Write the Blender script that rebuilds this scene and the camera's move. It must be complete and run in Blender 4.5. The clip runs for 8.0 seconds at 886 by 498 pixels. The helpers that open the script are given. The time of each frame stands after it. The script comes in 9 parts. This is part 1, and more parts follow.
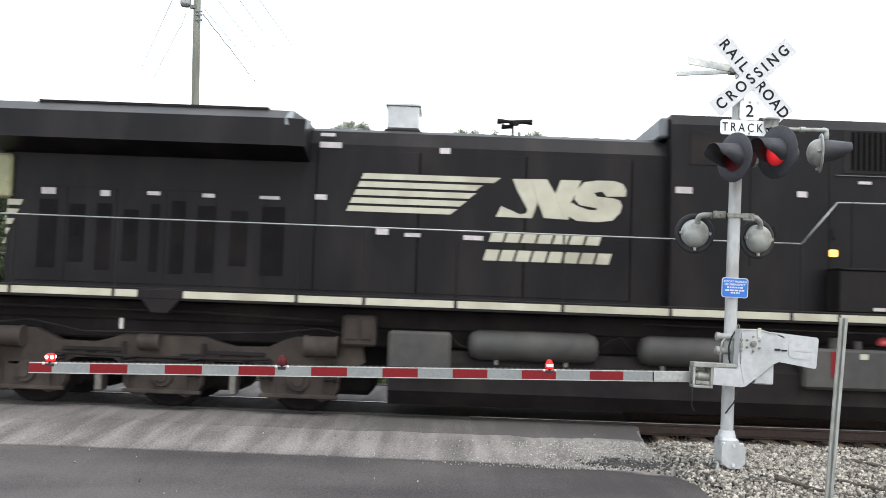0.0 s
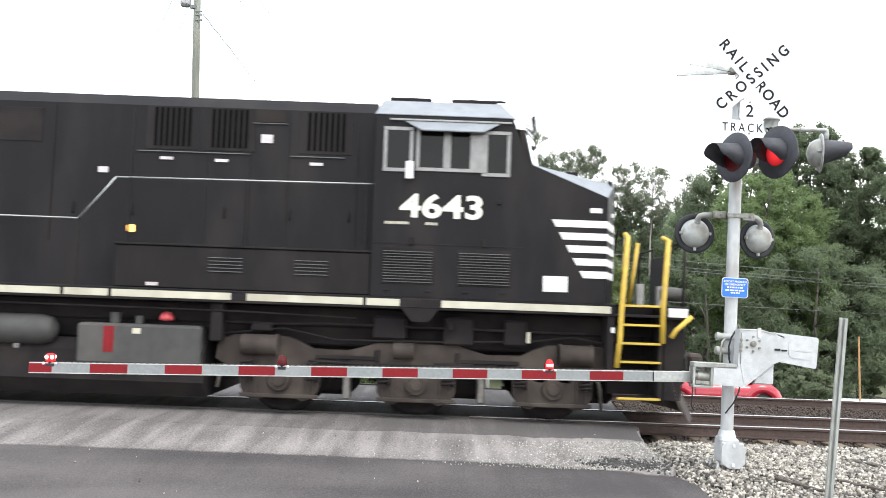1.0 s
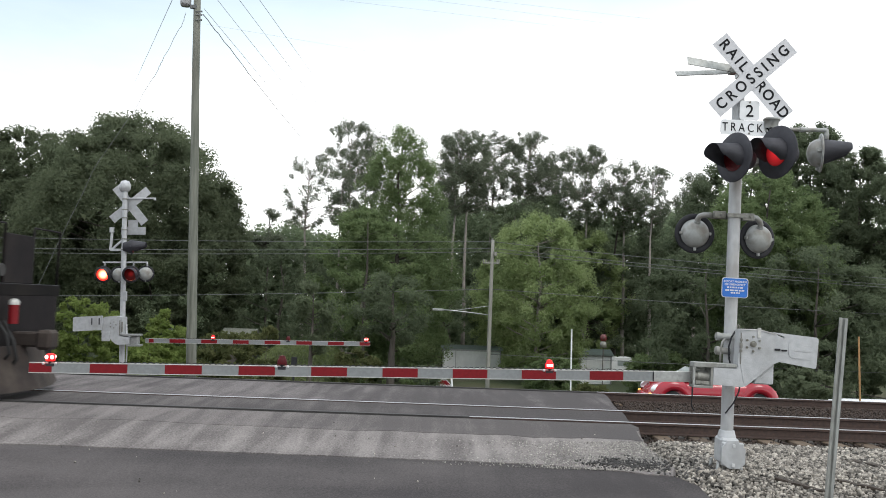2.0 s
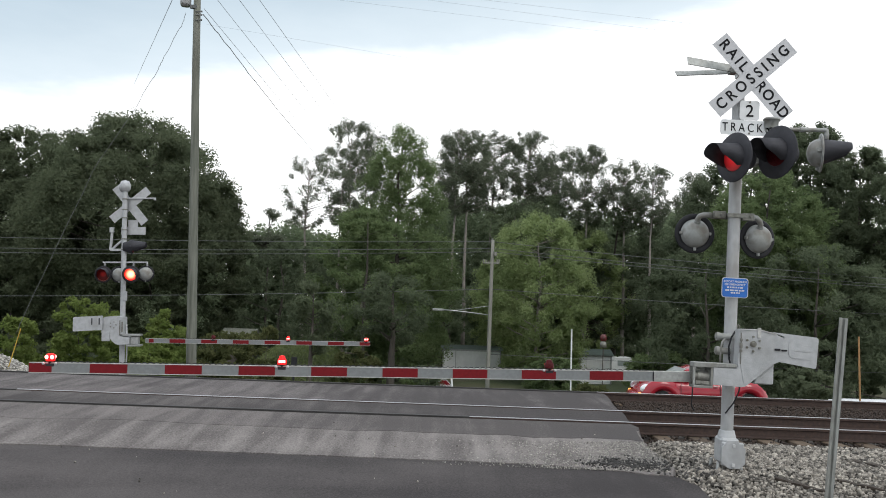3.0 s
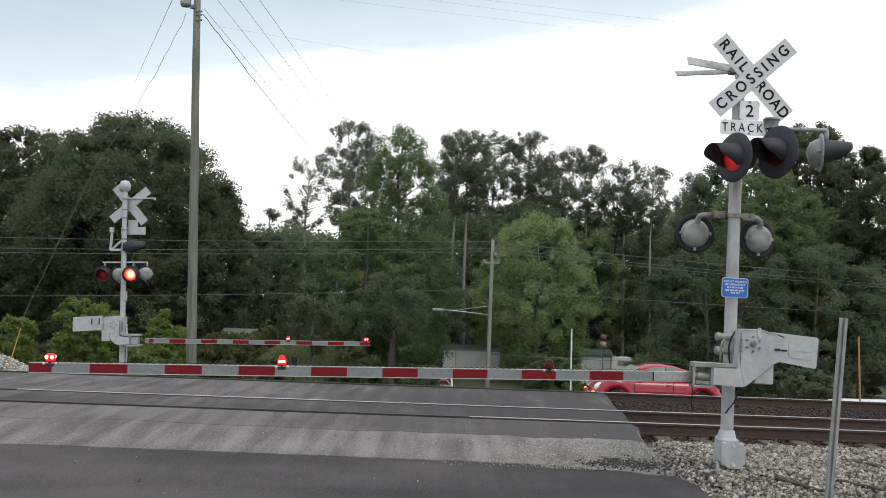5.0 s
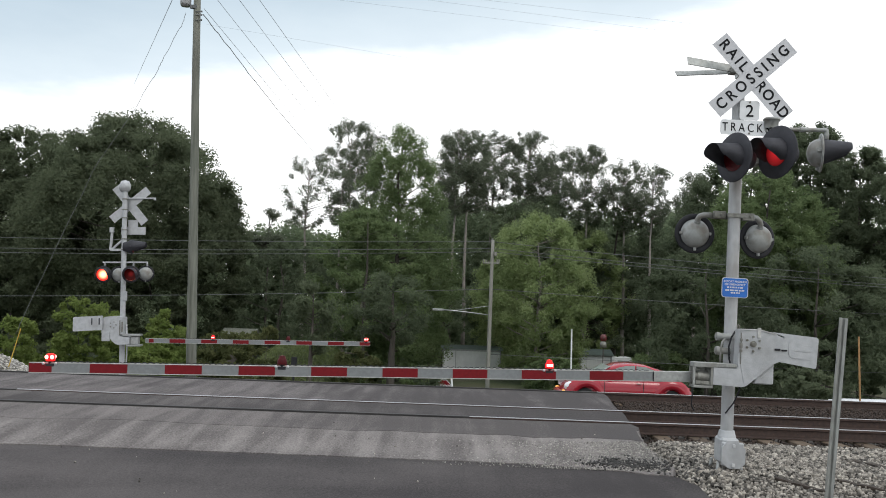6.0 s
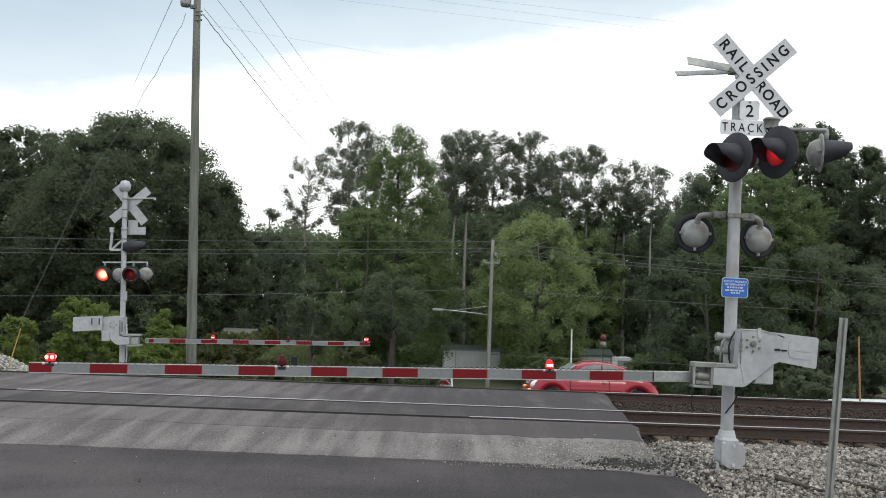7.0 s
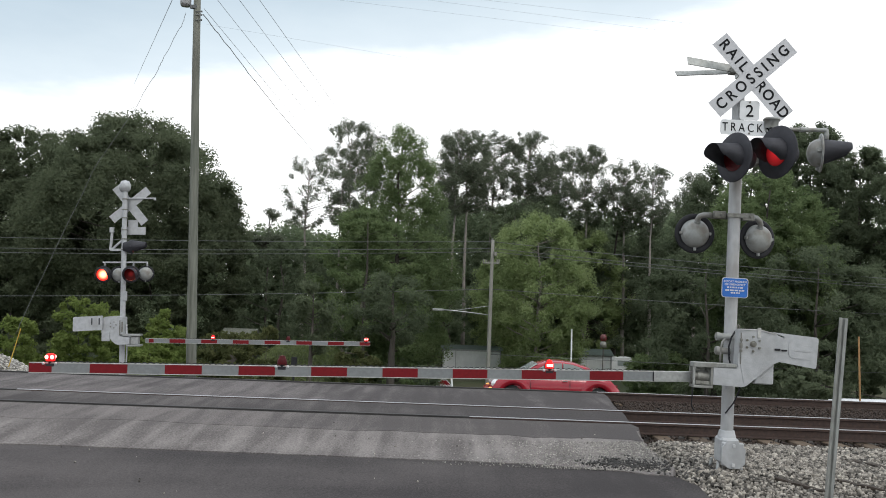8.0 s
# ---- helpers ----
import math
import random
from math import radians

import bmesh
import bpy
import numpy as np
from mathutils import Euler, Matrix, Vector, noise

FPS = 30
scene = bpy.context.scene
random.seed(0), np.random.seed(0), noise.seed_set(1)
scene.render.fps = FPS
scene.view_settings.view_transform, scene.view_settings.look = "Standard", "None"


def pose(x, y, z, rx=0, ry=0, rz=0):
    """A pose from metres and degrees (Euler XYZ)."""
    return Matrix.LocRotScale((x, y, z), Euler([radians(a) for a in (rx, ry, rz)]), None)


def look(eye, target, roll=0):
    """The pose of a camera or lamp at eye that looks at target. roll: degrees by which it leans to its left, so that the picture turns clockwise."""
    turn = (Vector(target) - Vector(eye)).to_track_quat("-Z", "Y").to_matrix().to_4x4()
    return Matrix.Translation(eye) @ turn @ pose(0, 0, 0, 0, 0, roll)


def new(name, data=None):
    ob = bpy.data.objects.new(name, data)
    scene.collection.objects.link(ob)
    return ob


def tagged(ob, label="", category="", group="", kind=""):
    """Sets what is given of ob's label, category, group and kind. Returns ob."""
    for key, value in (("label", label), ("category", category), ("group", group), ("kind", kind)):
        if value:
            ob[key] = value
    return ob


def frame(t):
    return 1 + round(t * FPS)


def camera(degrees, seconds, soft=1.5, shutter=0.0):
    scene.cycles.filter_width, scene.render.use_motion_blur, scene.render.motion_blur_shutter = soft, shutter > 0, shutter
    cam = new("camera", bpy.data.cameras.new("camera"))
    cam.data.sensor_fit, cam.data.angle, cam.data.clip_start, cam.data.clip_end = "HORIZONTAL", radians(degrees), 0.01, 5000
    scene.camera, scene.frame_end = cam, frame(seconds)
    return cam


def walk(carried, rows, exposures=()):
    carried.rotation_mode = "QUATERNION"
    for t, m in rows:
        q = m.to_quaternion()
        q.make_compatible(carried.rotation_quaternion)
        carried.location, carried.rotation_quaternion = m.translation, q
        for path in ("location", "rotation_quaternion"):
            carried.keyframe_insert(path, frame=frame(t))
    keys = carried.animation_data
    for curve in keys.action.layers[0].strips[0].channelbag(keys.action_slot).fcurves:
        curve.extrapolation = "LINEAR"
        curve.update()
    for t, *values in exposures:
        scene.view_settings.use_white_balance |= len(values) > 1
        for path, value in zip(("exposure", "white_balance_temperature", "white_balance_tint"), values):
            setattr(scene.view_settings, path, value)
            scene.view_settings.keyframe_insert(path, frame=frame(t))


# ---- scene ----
# ---- camera: stands still beside the road, eye height above the railhead ----
EYE_Z = 1.73
PITCH, ROLL = 3.5, 2.06
cam = camera(53.36, 8.0, soft=0.95, shutter=0.15)
CAM_POSE = look((0, 0, EYE_Z), (0, math.cos(radians(PITCH)), EYE_Z + math.sin(radians(PITCH))), ROLL)
walk(cam, [(0.0, CAM_POSE), (8.0, CAM_POSE)],
     exposures=[(0.0, 0.95), (0.5, 1.12), (1.0, 1.45), (1.5, 0.95), (1.8, 0.55), (2.7, 0.04), (3.2, 0.0), (8.0, 0.0)])

# ---- world: broken overcast, white near the horizon, blue-grey deck higher up ----
world = bpy.data.worlds.new("overcast_sky")
scene.world = world
world.use_nodes = True
wn, wl = world.node_tree.nodes, world.node_tree.links
wn.clear()
w_out = wn.new("ShaderNodeOutputWorld")
w_sky = wn.new("ShaderNodeTexSky")
w_sky.sky_type, w_sky.sun_disc = "NISHITA", False
w_sky.sun_elevation, w_sky.sun_rotation = radians(55), radians(150)
w_bg_sky = wn.new("ShaderNodeBackground")
w_bg_sky.inputs["Strength"].default_value = 0.1
wl.new(w_sky.outputs[0], w_bg_sky.inputs["Color"])
w_tc = wn.new("ShaderNodeTexCoord")
w_map = wn.new("ShaderNodeMapping")
w_map.inputs["Scale"].default_value = (1.0, 1.0, 3.2)
w_map.inputs["Location"].default_value = (0.35, 0.0, 0.0)
wl.new(w_tc.outputs["Generated"], w_map.inputs["Vector"])
w_noise = wn.new("ShaderNodeTexNoise")
w_noise.inputs["Scale"].default_value, w_noise.inputs["Detail"].default_value = 2.6, 6.0
w_noise.inputs["Roughness"].default_value = 0.55
wl.new(w_map.outputs[0], w_noise.inputs["Vector"])
# the cloud deck is thicker overhead: height plus wandering noise
w_sep = wn.new("ShaderNodeSeparateXYZ")
wl.new(w_tc.outputs["Generated"], w_sep.inputs[0])
w_add = wn.new("ShaderNodeMath")
w_add.operation = "MULTIPLY_ADD"
w_add.inputs[1].default_value = 0.13
wl.new(w_noise.outputs["Fac"], w_add.inputs[0])
w_lean = wn.new("ShaderNodeMath")
w_lean.operation = "MULTIPLY_ADD"
w_lean.inputs[1].default_value = -0.17
wl.new(w_sep.outputs["X"], w_lean.inputs[0])
w_rise = wn.new("ShaderNodeMath")
w_rise.operation = "ADD"
w_rise.inputs[1].default_value = 0.122
wl.new(w_sep.outputs["Z"], w_rise.inputs[0])
wl.new(w_rise.outputs[0], w_lean.inputs[2])
wl.new(w_lean.outputs[0], w_add.inputs[2])
w_ramp = wn.new("ShaderNodeValToRGB")
w_ramp.color_ramp.elements[0].position, w_ramp.color_ramp.elements[0].color = 0.452, (1.5, 1.5, 1.5, 1)
w_ramp.color_ramp.elements[1].position, w_ramp.color_ramp.elements[1].color = 0.56, (0.60, 0.73, 0.83, 1)
e = w_ramp.color_ramp.elements.new(0.485)
e.color = (0.86, 0.97, 1.04, 1)
e = w_ramp.color_ramp.elements.new(0.76)
e.color = (1.2, 1.27, 1.34, 1)
wl.new(w_add.outputs[0], w_ramp.inputs[0])
w_bg_cloud = wn.new("ShaderNodeBackground")
wl.new(w_ramp.outputs[0], w_bg_cloud.inputs["Color"])
w_bg_cloud.inputs["Strength"].default_value = 1.0
w_mix = wn.new("ShaderNodeMixShader")
w_mix.inputs[0].default_value = 0.9
wl.new(w_bg_sky.outputs[0], w_mix.inputs[1])
wl.new(w_bg_cloud.outputs[0], w_mix.inputs[2])
wl.new(w_mix.outputs[0], w_out.inputs["Surface"])

sun_data = bpy.data.lights.new("sun", "SUN")
sun_data.energy, sun_data.angle, sun_data.color = 0.8, radians(20), (1.0, 0.96, 0.9)
sun = new("sun", sun_data)
sun.matrix_basis = pose(0, 0, 40, 35, 0, -150 + 180)


# ---- mesh building ----
class Build:
    """Gathers convex pieces, tubes and sheets into one mesh."""

    def __init__(self):
        self.v, self.f, self.s, self.m = [], [], [], []

    def raw(self, verts, faces, smooth=False, mi=0):
        o = len(self.v)
        self.v += [tuple(p) for p in verts]
        self.f += [tuple(i + o for i in f) for f in faces]
        self.s += [smooth] * len(faces)
        self.m += [mi] * len(faces)
        return self

    def convex(self, verts, faces, smooth=False, mi=0):
        verts = [Vector(p) for p in verts]
        c = sum(verts, Vector()) / len(verts)
        out = []
        for f in faces:
            n = Vector()
            for i in range(len(f)):
                a, b = verts[f[i]] - c, verts[f[(i + 1) % len(f)]] - c
                n += a.cross(b)
            mid = sum((verts[i] for i in f), Vector()) / len(f) - c
            out.append(tuple(f) if n.dot(mid) >= 0 else tuple(reversed(f)))
        return self.raw(verts, out, smooth, mi)

    def box(self, x0, x1, y0, y1, z0, z1, b=0.0, m=None, mi=0):
        c = Vector(((x0 + x1) / 2, (y0 + y1) / 2, (z0 + z1) / 2))
        h = Vector((abs(x1 - x0) / 2, abs(y1 - y0) / 2, abs(z1 - z0) / 2))
        b = min(b, 0.45 * min(h))
        vs, fs = [], []
        if b <= 0:
            for sx in (-1, 1):
                for sy in (-1, 1):
                    for sz in (-1, 1):
                        vs.append(c + Vector((sx * h.x, sy * h.y, sz * h.z)))
            fs = [(0, 1, 3, 2), (4, 5, 7, 6), (0, 1, 5, 4), (2, 3, 7, 6), (0, 2, 6, 4), (1, 3, 7, 5)]
        else:
            idx = {}
            for sx in (-1, 1):
                for sy in (-1, 1):
                    for sz in (-1, 1):
                        for k in range(3):
                            d = [sx * (h.x - b), sy * (h.y - b), sz * (h.z - b)]
                            d[k] = (sx * h.x, sy * h.y, sz * h.z)[k]
                            idx[sx, sy, sz, k] = len(vs)
                            vs.append(c + Vector(d))
            for s in (-1, 1):
                fs.append([idx[s, a, q, 0] for a, q in ((-1, -1), (-1, 1), (1, 1), (1, -1))])
                fs.append([idx[a, s, q, 1] for a, q in ((-1, -1), (-1, 1), (1, 1), (1, -1))])
                fs.append([idx[a, q, s, 2] for a, q in ((-1, -1), (-1, 1), (1, 1), (1, -1))])
            for s in (-1, 1):
                for q in (-1, 1):
                    fs.append([idx[s, q, -1, 0], idx[s, q, 1, 0], idx[s, q, 1, 1], idx[s, q, -1, 1]])
                    fs.append([idx[s, -1, q, 0], idx[s, 1, q, 0], idx[s, 1, q, 2], idx[s, -1, q, 2]])
                    fs.append([idx[-1, s, q, 1], idx[1, s, q, 1], idx[1, s, q, 2], idx[-1, s, q, 2]])
                    for r in (-1, 1):
                        fs.append([idx[s, q, r, k] for k in range(3)])
        if m is not None:
            vs = [m @ p for p in vs]
        return self.convex(vs, fs, False, mi)

    def tube(self, p0, p1, r0, r1=None, n=12, caps=True, smooth=True, mi=0):
        p0, p1 = Vector(p0), Vector(p1)
        r1 = r0 if r1 is None else r1
        d = (p1 - p0).normalized()
        a = d.orthogonal().normalized()
        b = d.cross(a)
        vs = []
        for p, r in ((p0, r0), (p1, r1)):
            for i in range(n):
                t = 2 * math.pi * i / n
                vs.append(p + r * (math.cos(t) * a + math.sin(t) * b))
        fs = [(i, (i + 1) % n, n + (i + 1) % n, n + i) for i in range(n)]
        self.raw(vs, fs, smooth, mi)
        if caps:
            self.raw(vs[:n], [tuple(reversed(range(n)))], False, mi)
            self.raw(vs[n:], [tuple(range(n))], False, mi)
        return self

    def path(self, pts, r, n=8, mi=0):
        pts = [Vector(p) for p in pts]
        rings = []
        a = None
        for i, p in enumerate(pts):
            d = (pts[min(i + 1, len(pts) - 1)] - pts[max(i - 1, 0)]).normalized()
            a = d.orthogonal().normalized() if a is None else (a - a.dot(d) * d).normalized()
            b = d.cross(a)
            rr = r[i] if isinstance(r, (list, tuple)) else r
            rings.append([p + rr * (math.cos(2 * math.pi * k / n) * a + math.sin(2 * math.pi * k / n) * b) for k in range(n)])
        vs = [q for ring in rings for q in ring]
        fs = []
        for i in range(len(pts) - 1):
            for k in range(n):
                fs.append((i * n + k, i * n + (k + 1) % n, (i + 1) * n + (k + 1) % n, (i + 1) * n + k))
        fs.append(tuple(reversed(range(n))))
        fs.append(tuple(range((len(pts) - 1) * n, len(pts) * n)))
        return self.raw(vs, fs, True, mi)

    def prism(self, outline, lo, hi, axis="y", mi=0, smooth=False):
        """An outline in the plane across axis, drawn out from lo to hi (outline may be concave)."""
        def at(p, q):
            return {"y": (p[0], q, p[1]), "x": (q, p[0], p[1]), "z": (p[0], p[1], q)}[axis]
        area = sum(p[0] * q[1] - q[0] * p[1] for p, q in zip(outline, outline[1:] + outline[:1]))
        if (area > 0) == (axis == "y"):
            outline = list(reversed(outline))
        n = len(outline)
        vs = [at(p, lo) for p in outline] + [at(p, hi) for p in outline]
        fs = [tuple(reversed(range(n))), tuple(range(n, 2 * n))]
        self.raw(vs, fs, False, mi)
        self.raw(vs, [(i, (i + 1) % n, n + (i + 1) % n, n + i) for i in range(n)], smooth, mi)
        return self

    def lathe(self, profile, m=None, n=24, mi=0, sweep=(0.0, 360.0)):
        """profile: (radius, height) pairs turned about the local z."""
        a0, a1 = radians(sweep[0]), radians(sweep[1])
        full = sweep[1] - sweep[0] >= 359.9
        k = n if full else n + 1
        vs, fs = [], []
        for r, h in profile:
            for i in range(k):
                t = a0 + (a1 - a0) * i / n
                vs.append(Vector((r * math.cos(t), r * math.sin(t), h)))
        for j in range(len(profile) - 1):
            for i in range(n):
                i2 = (i + 1) % k
                fs.append((j * k + i, j * k + i2, (j + 1) * k + i2, (j + 1) * k + i))
        if m is not None:
            vs = [m @ p for p in vs]
        return self.raw(vs, fs, True, mi)

    def mesh(self, name, mats):
        me = bpy.data.meshes.new(name)
        me.from_pydata([tuple(p) for p in self.v], [], self.f)
        me.polygons.foreach_set("use_smooth", self.s)
        me.polygons.foreach_set("material_index", self.m)
        for mt in (mats if isinstance(mats, (list, tuple)) else [mats]):
            me.materials.append(mt)
        me.update()
        return me


def part(name, b, material, parent, label="", m=None):
    """Links a Build as one mesh object under a thing or a part."""
    ob = new(name, b.mesh(name, material))
    ob.parent = parent
    if m is not None:
        ob.matrix_basis = m
    return tagged(ob, label)


def pieces(name, b, material, parent, label=""):
    """Links each separate piece of a Build as a part of its own."""
    root = list(range(len(b.v)))

    def find(i):
        while root[i] != i:
            root[i] = root[root[i]]
            i = root[i]
        return i

    seat = {}
    for i, p in enumerate(b.v):
        key = tuple(round(q, 5) for q in p)
        root[i] = seat.setdefault(key, i)
    for f in b.f:
        for i in f[1:]:
            root[find(i)] = find(f[0])
    groups = {}
    for k, f in enumerate(b.f):
        groups.setdefault(find(f[0]), []).append(k)
    made = []
    for ks in groups.values():
        q, at = Build(), {}
        for k in ks:
            face = []
            for i in b.f[k]:
                if i not in at:
                    at[i] = len(q.v)
                    q.v.append(b.v[i])
                face.append(at[i])
            q.f.append(tuple(face))
            q.s.append(b.s[k])
            q.m.append(b.m[k])
        made.append(part(name, q, material, parent, label))
    return made


def thing(name, label, category, m=None, group="", kind=""):
    ob = new(name)
    ob.empty_display_size = 0.2
    if m is not None:
        ob.matrix_basis = m
    return tagged(ob, label, category, group, kind)


def solid(name, b, material, label, category, m=None, group="", kind=""):
    ob = new(name, b.mesh(name, material))
    if m is not None:
        ob.matrix_basis = m
    return tagged(ob, label, category, group, kind)


def lettering(name, text, size, material, parent, m, extrude=0.002, spacing=1.0, shear=0.0, xs=1.0, bold=0.018):
    cu = bpy.data.curves.new(name, "FONT")
    cu.body, cu.size, cu.extrude = text, size, extrude
    cu.align_x, cu.align_y, cu.space_character, cu.shear = "CENTER", "CENTER", spacing, shear
    cu.offset = size * bold
    tmp = new(name, cu)
    bpy.context.view_layer.update()
    me = bpy.data.meshes.new_from_object(tmp.evaluated_get(bpy.context.evaluated_depsgraph_get()))
    bpy.data.objects.remove(tmp)
    me.transform(Matrix.Diagonal((xs, 1, 1, 1)))
    me.materials.clear()
    me.materials.append(material)
    ob = new(name, me)
    ob.parent = parent
    ob.matrix_basis = m
    return ob


# ---- materials ----
def material(name, c1, c2=None, rough=0.7, metal=0.0, grain=8.0, stain=0.6, stain_c=None, stain_amt=0.35,
             bump=0.15, bump_scale=60.0, island=0.0, piece=0.0, spec=0.5, stretch=(1, 1, 1), coords="Object"):
    """Colour that wanders between c1 and c2 (grain), broader stains towards stain_c, fine relief."""
    mt = bpy.data.materials.new(name)
    mt.use_nodes = True
    nd, lk = mt.node_tree.nodes, mt.node_tree.links
    bs = nd["Principled BSDF"]
    bs.inputs["Roughness"].default_value, bs.inputs["Metallic"].default_value = rough, metal
    bs.inputs["Specular IOR Level"].default_value = spec
    c2 = c2 or tuple(min(1, v * 0.8) for v in c1)
    stain_c = stain_c or tuple(v * 0.55 for v in c1)
    tc, mp = nd.new("ShaderNodeTexCoord"), nd.new("ShaderNodeMapping")
    mp.inputs["Scale"].default_value = stretch
    lk.new(tc.outputs[coords], mp.inputs["Vector"])

    def noisy(scale, detail):
        n = nd.new("ShaderNodeTexNoise")
        n.inputs["Scale"].default_value, n.inputs["Detail"].default_value = scale, detail
        lk.new(mp.outputs[0], n.inputs["Vector"])
        return n

    def blend(fac, a, b, kind="MIX"):
        x = nd.new("ShaderNodeMix")
        x.data_type, x.blend_type = "RGBA", kind
        if isinstance(fac, float):
            x.inputs[0].default_value = fac
        else:
            lk.new(fac, x.inputs[0])
        for i, val in ((6, a), (7, b)):
            if isinstance(val, tuple):
                x.inputs[i].default_value = (*val[:3], 1)
            else:
                lk.new(val, x.inputs[i])
        return x.outputs[2]

    def ramp(sock, lo, hi):
        r = nd.new("ShaderNodeMapRange")
        r.inputs["From Min"].default_value, r.inputs["From Max"].default_value = lo, hi
        lk.new(sock, r.inputs["Value"])
        return r.outputs[0]

    col = blend(ramp(noisy(grain, 5).outputs["Fac"], 0.3, 0.7), tuple(c1), tuple(c2))
    st = nd.new("ShaderNodeMath")
    st.operation = "MULTIPLY"
    st.inputs[1].default_value = stain_amt
    lk.new(ramp(noisy(stain, 7).outputs["Fac"], 0.48, 0.68), st.inputs[0])
    col = blend(st.outputs[0], col, tuple(stain_c))
    for amount, node, sock in ((island, "ShaderNodeNewGeometry", "Random Per Island"), (piece, "ShaderNodeObjectInfo", "Random")):
        if amount:
            g = nd.new(node)
            r = nd.new("ShaderNodeMapRange")
            r.inputs["To Min"].default_value, r.inputs["To Max"].default_value = 1 - amount, 1 + amount
            lk.new(g.outputs[sock], r.inputs["Value"])
            hsv = nd.new("ShaderNodeHueSaturation")
            lk.new(r.outputs[0], hsv.inputs["Value"])
            lk.new(col, hsv.inputs["Color"])
            col = hsv.outputs[0]
    lk.new(col, bs.inputs["Base Color"])
    if bump:
        bp = nd.new("ShaderNodeBump")
        bp.inputs["Strength"].default_value, bp.inputs["Distance"].default_value = bump, 0.02
        lk.new(noisy(bump_scale, 4).outputs["Fac"], bp.inputs["Height"])
        lk.new(bp.outputs[0], bs.inputs["Normal"])
    rr = nd.new("ShaderNodeMapRange")
    rr.inputs["To Min"].default_value, rr.inputs["To Max"].default_value = max(0.02, rough - 0.08), min(1, rough + 0.08)
    lk.new(noisy(grain * 0.6, 4).outputs["Fac"], rr.inputs["Value"])
    lk.new(rr.outputs[0], bs.inputs["Roughness"])
    return mt


def glowing(name, colour, strength, base=(0.2, 0.01, 0.01), fade=0.0, core=None):
    """A lamp's lens; with fade, brightest over the bulb and weaker towards that radius."""
    mt = bpy.data.materials.new(name)
    mt.use_nodes = True
    bs = mt.node_tree.nodes["Principled BSDF"]
    bs.inputs["Base Color"].default_value = (*base, 1)
    bs.inputs["Roughness"].default_value = 0.4
    bs.inputs["Specular IOR Level"].default_value = 0.2
    bs.inputs["Emission Color"].default_value = (*colour, 1)
    bs.inputs["Emission Strength"].default_value = strength
    if fade:
        nd, lk = mt.node_tree.nodes, mt.node_tree.links
        tc, ln, r = nd.new("ShaderNodeTexCoord"), nd.new("ShaderNodeVectorMath"), nd.new("ShaderNodeMapRange")
        ln.operation = "LENGTH"
        lk.new(tc.outputs["Object"], ln.inputs[0])
        r.inputs["From Min"].default_value, r.inputs["From Max"].default_value = 0.03, fade
        r.inputs["To Min"].default_value, r.inputs["To Max"].default_value = strength, strength * 0.12
        lk.new(ln.outputs["Value"], r.inputs["Value"])
        lk.new(r.outputs[0], bs.inputs["Emission Strength"])
        if core:
            f, x = nd.new("ShaderNodeMapRange"), nd.new("ShaderNodeMix")
            f.inputs["From Min"].default_value, f.inputs["From Max"].default_value = 0.06, fade * 0.85
            lk.new(ln.outputs["Value"], f.inputs["Value"])
            x.data_type = "RGBA"
            x.inputs[6].default_value, x.inputs[7].default_value = (*core, 1), (*colour, 1)
            lk.new(f.outputs[0], x.inputs[0])
            lk.new(x.outputs[2], bs.inputs["Emission Color"])
    return mt


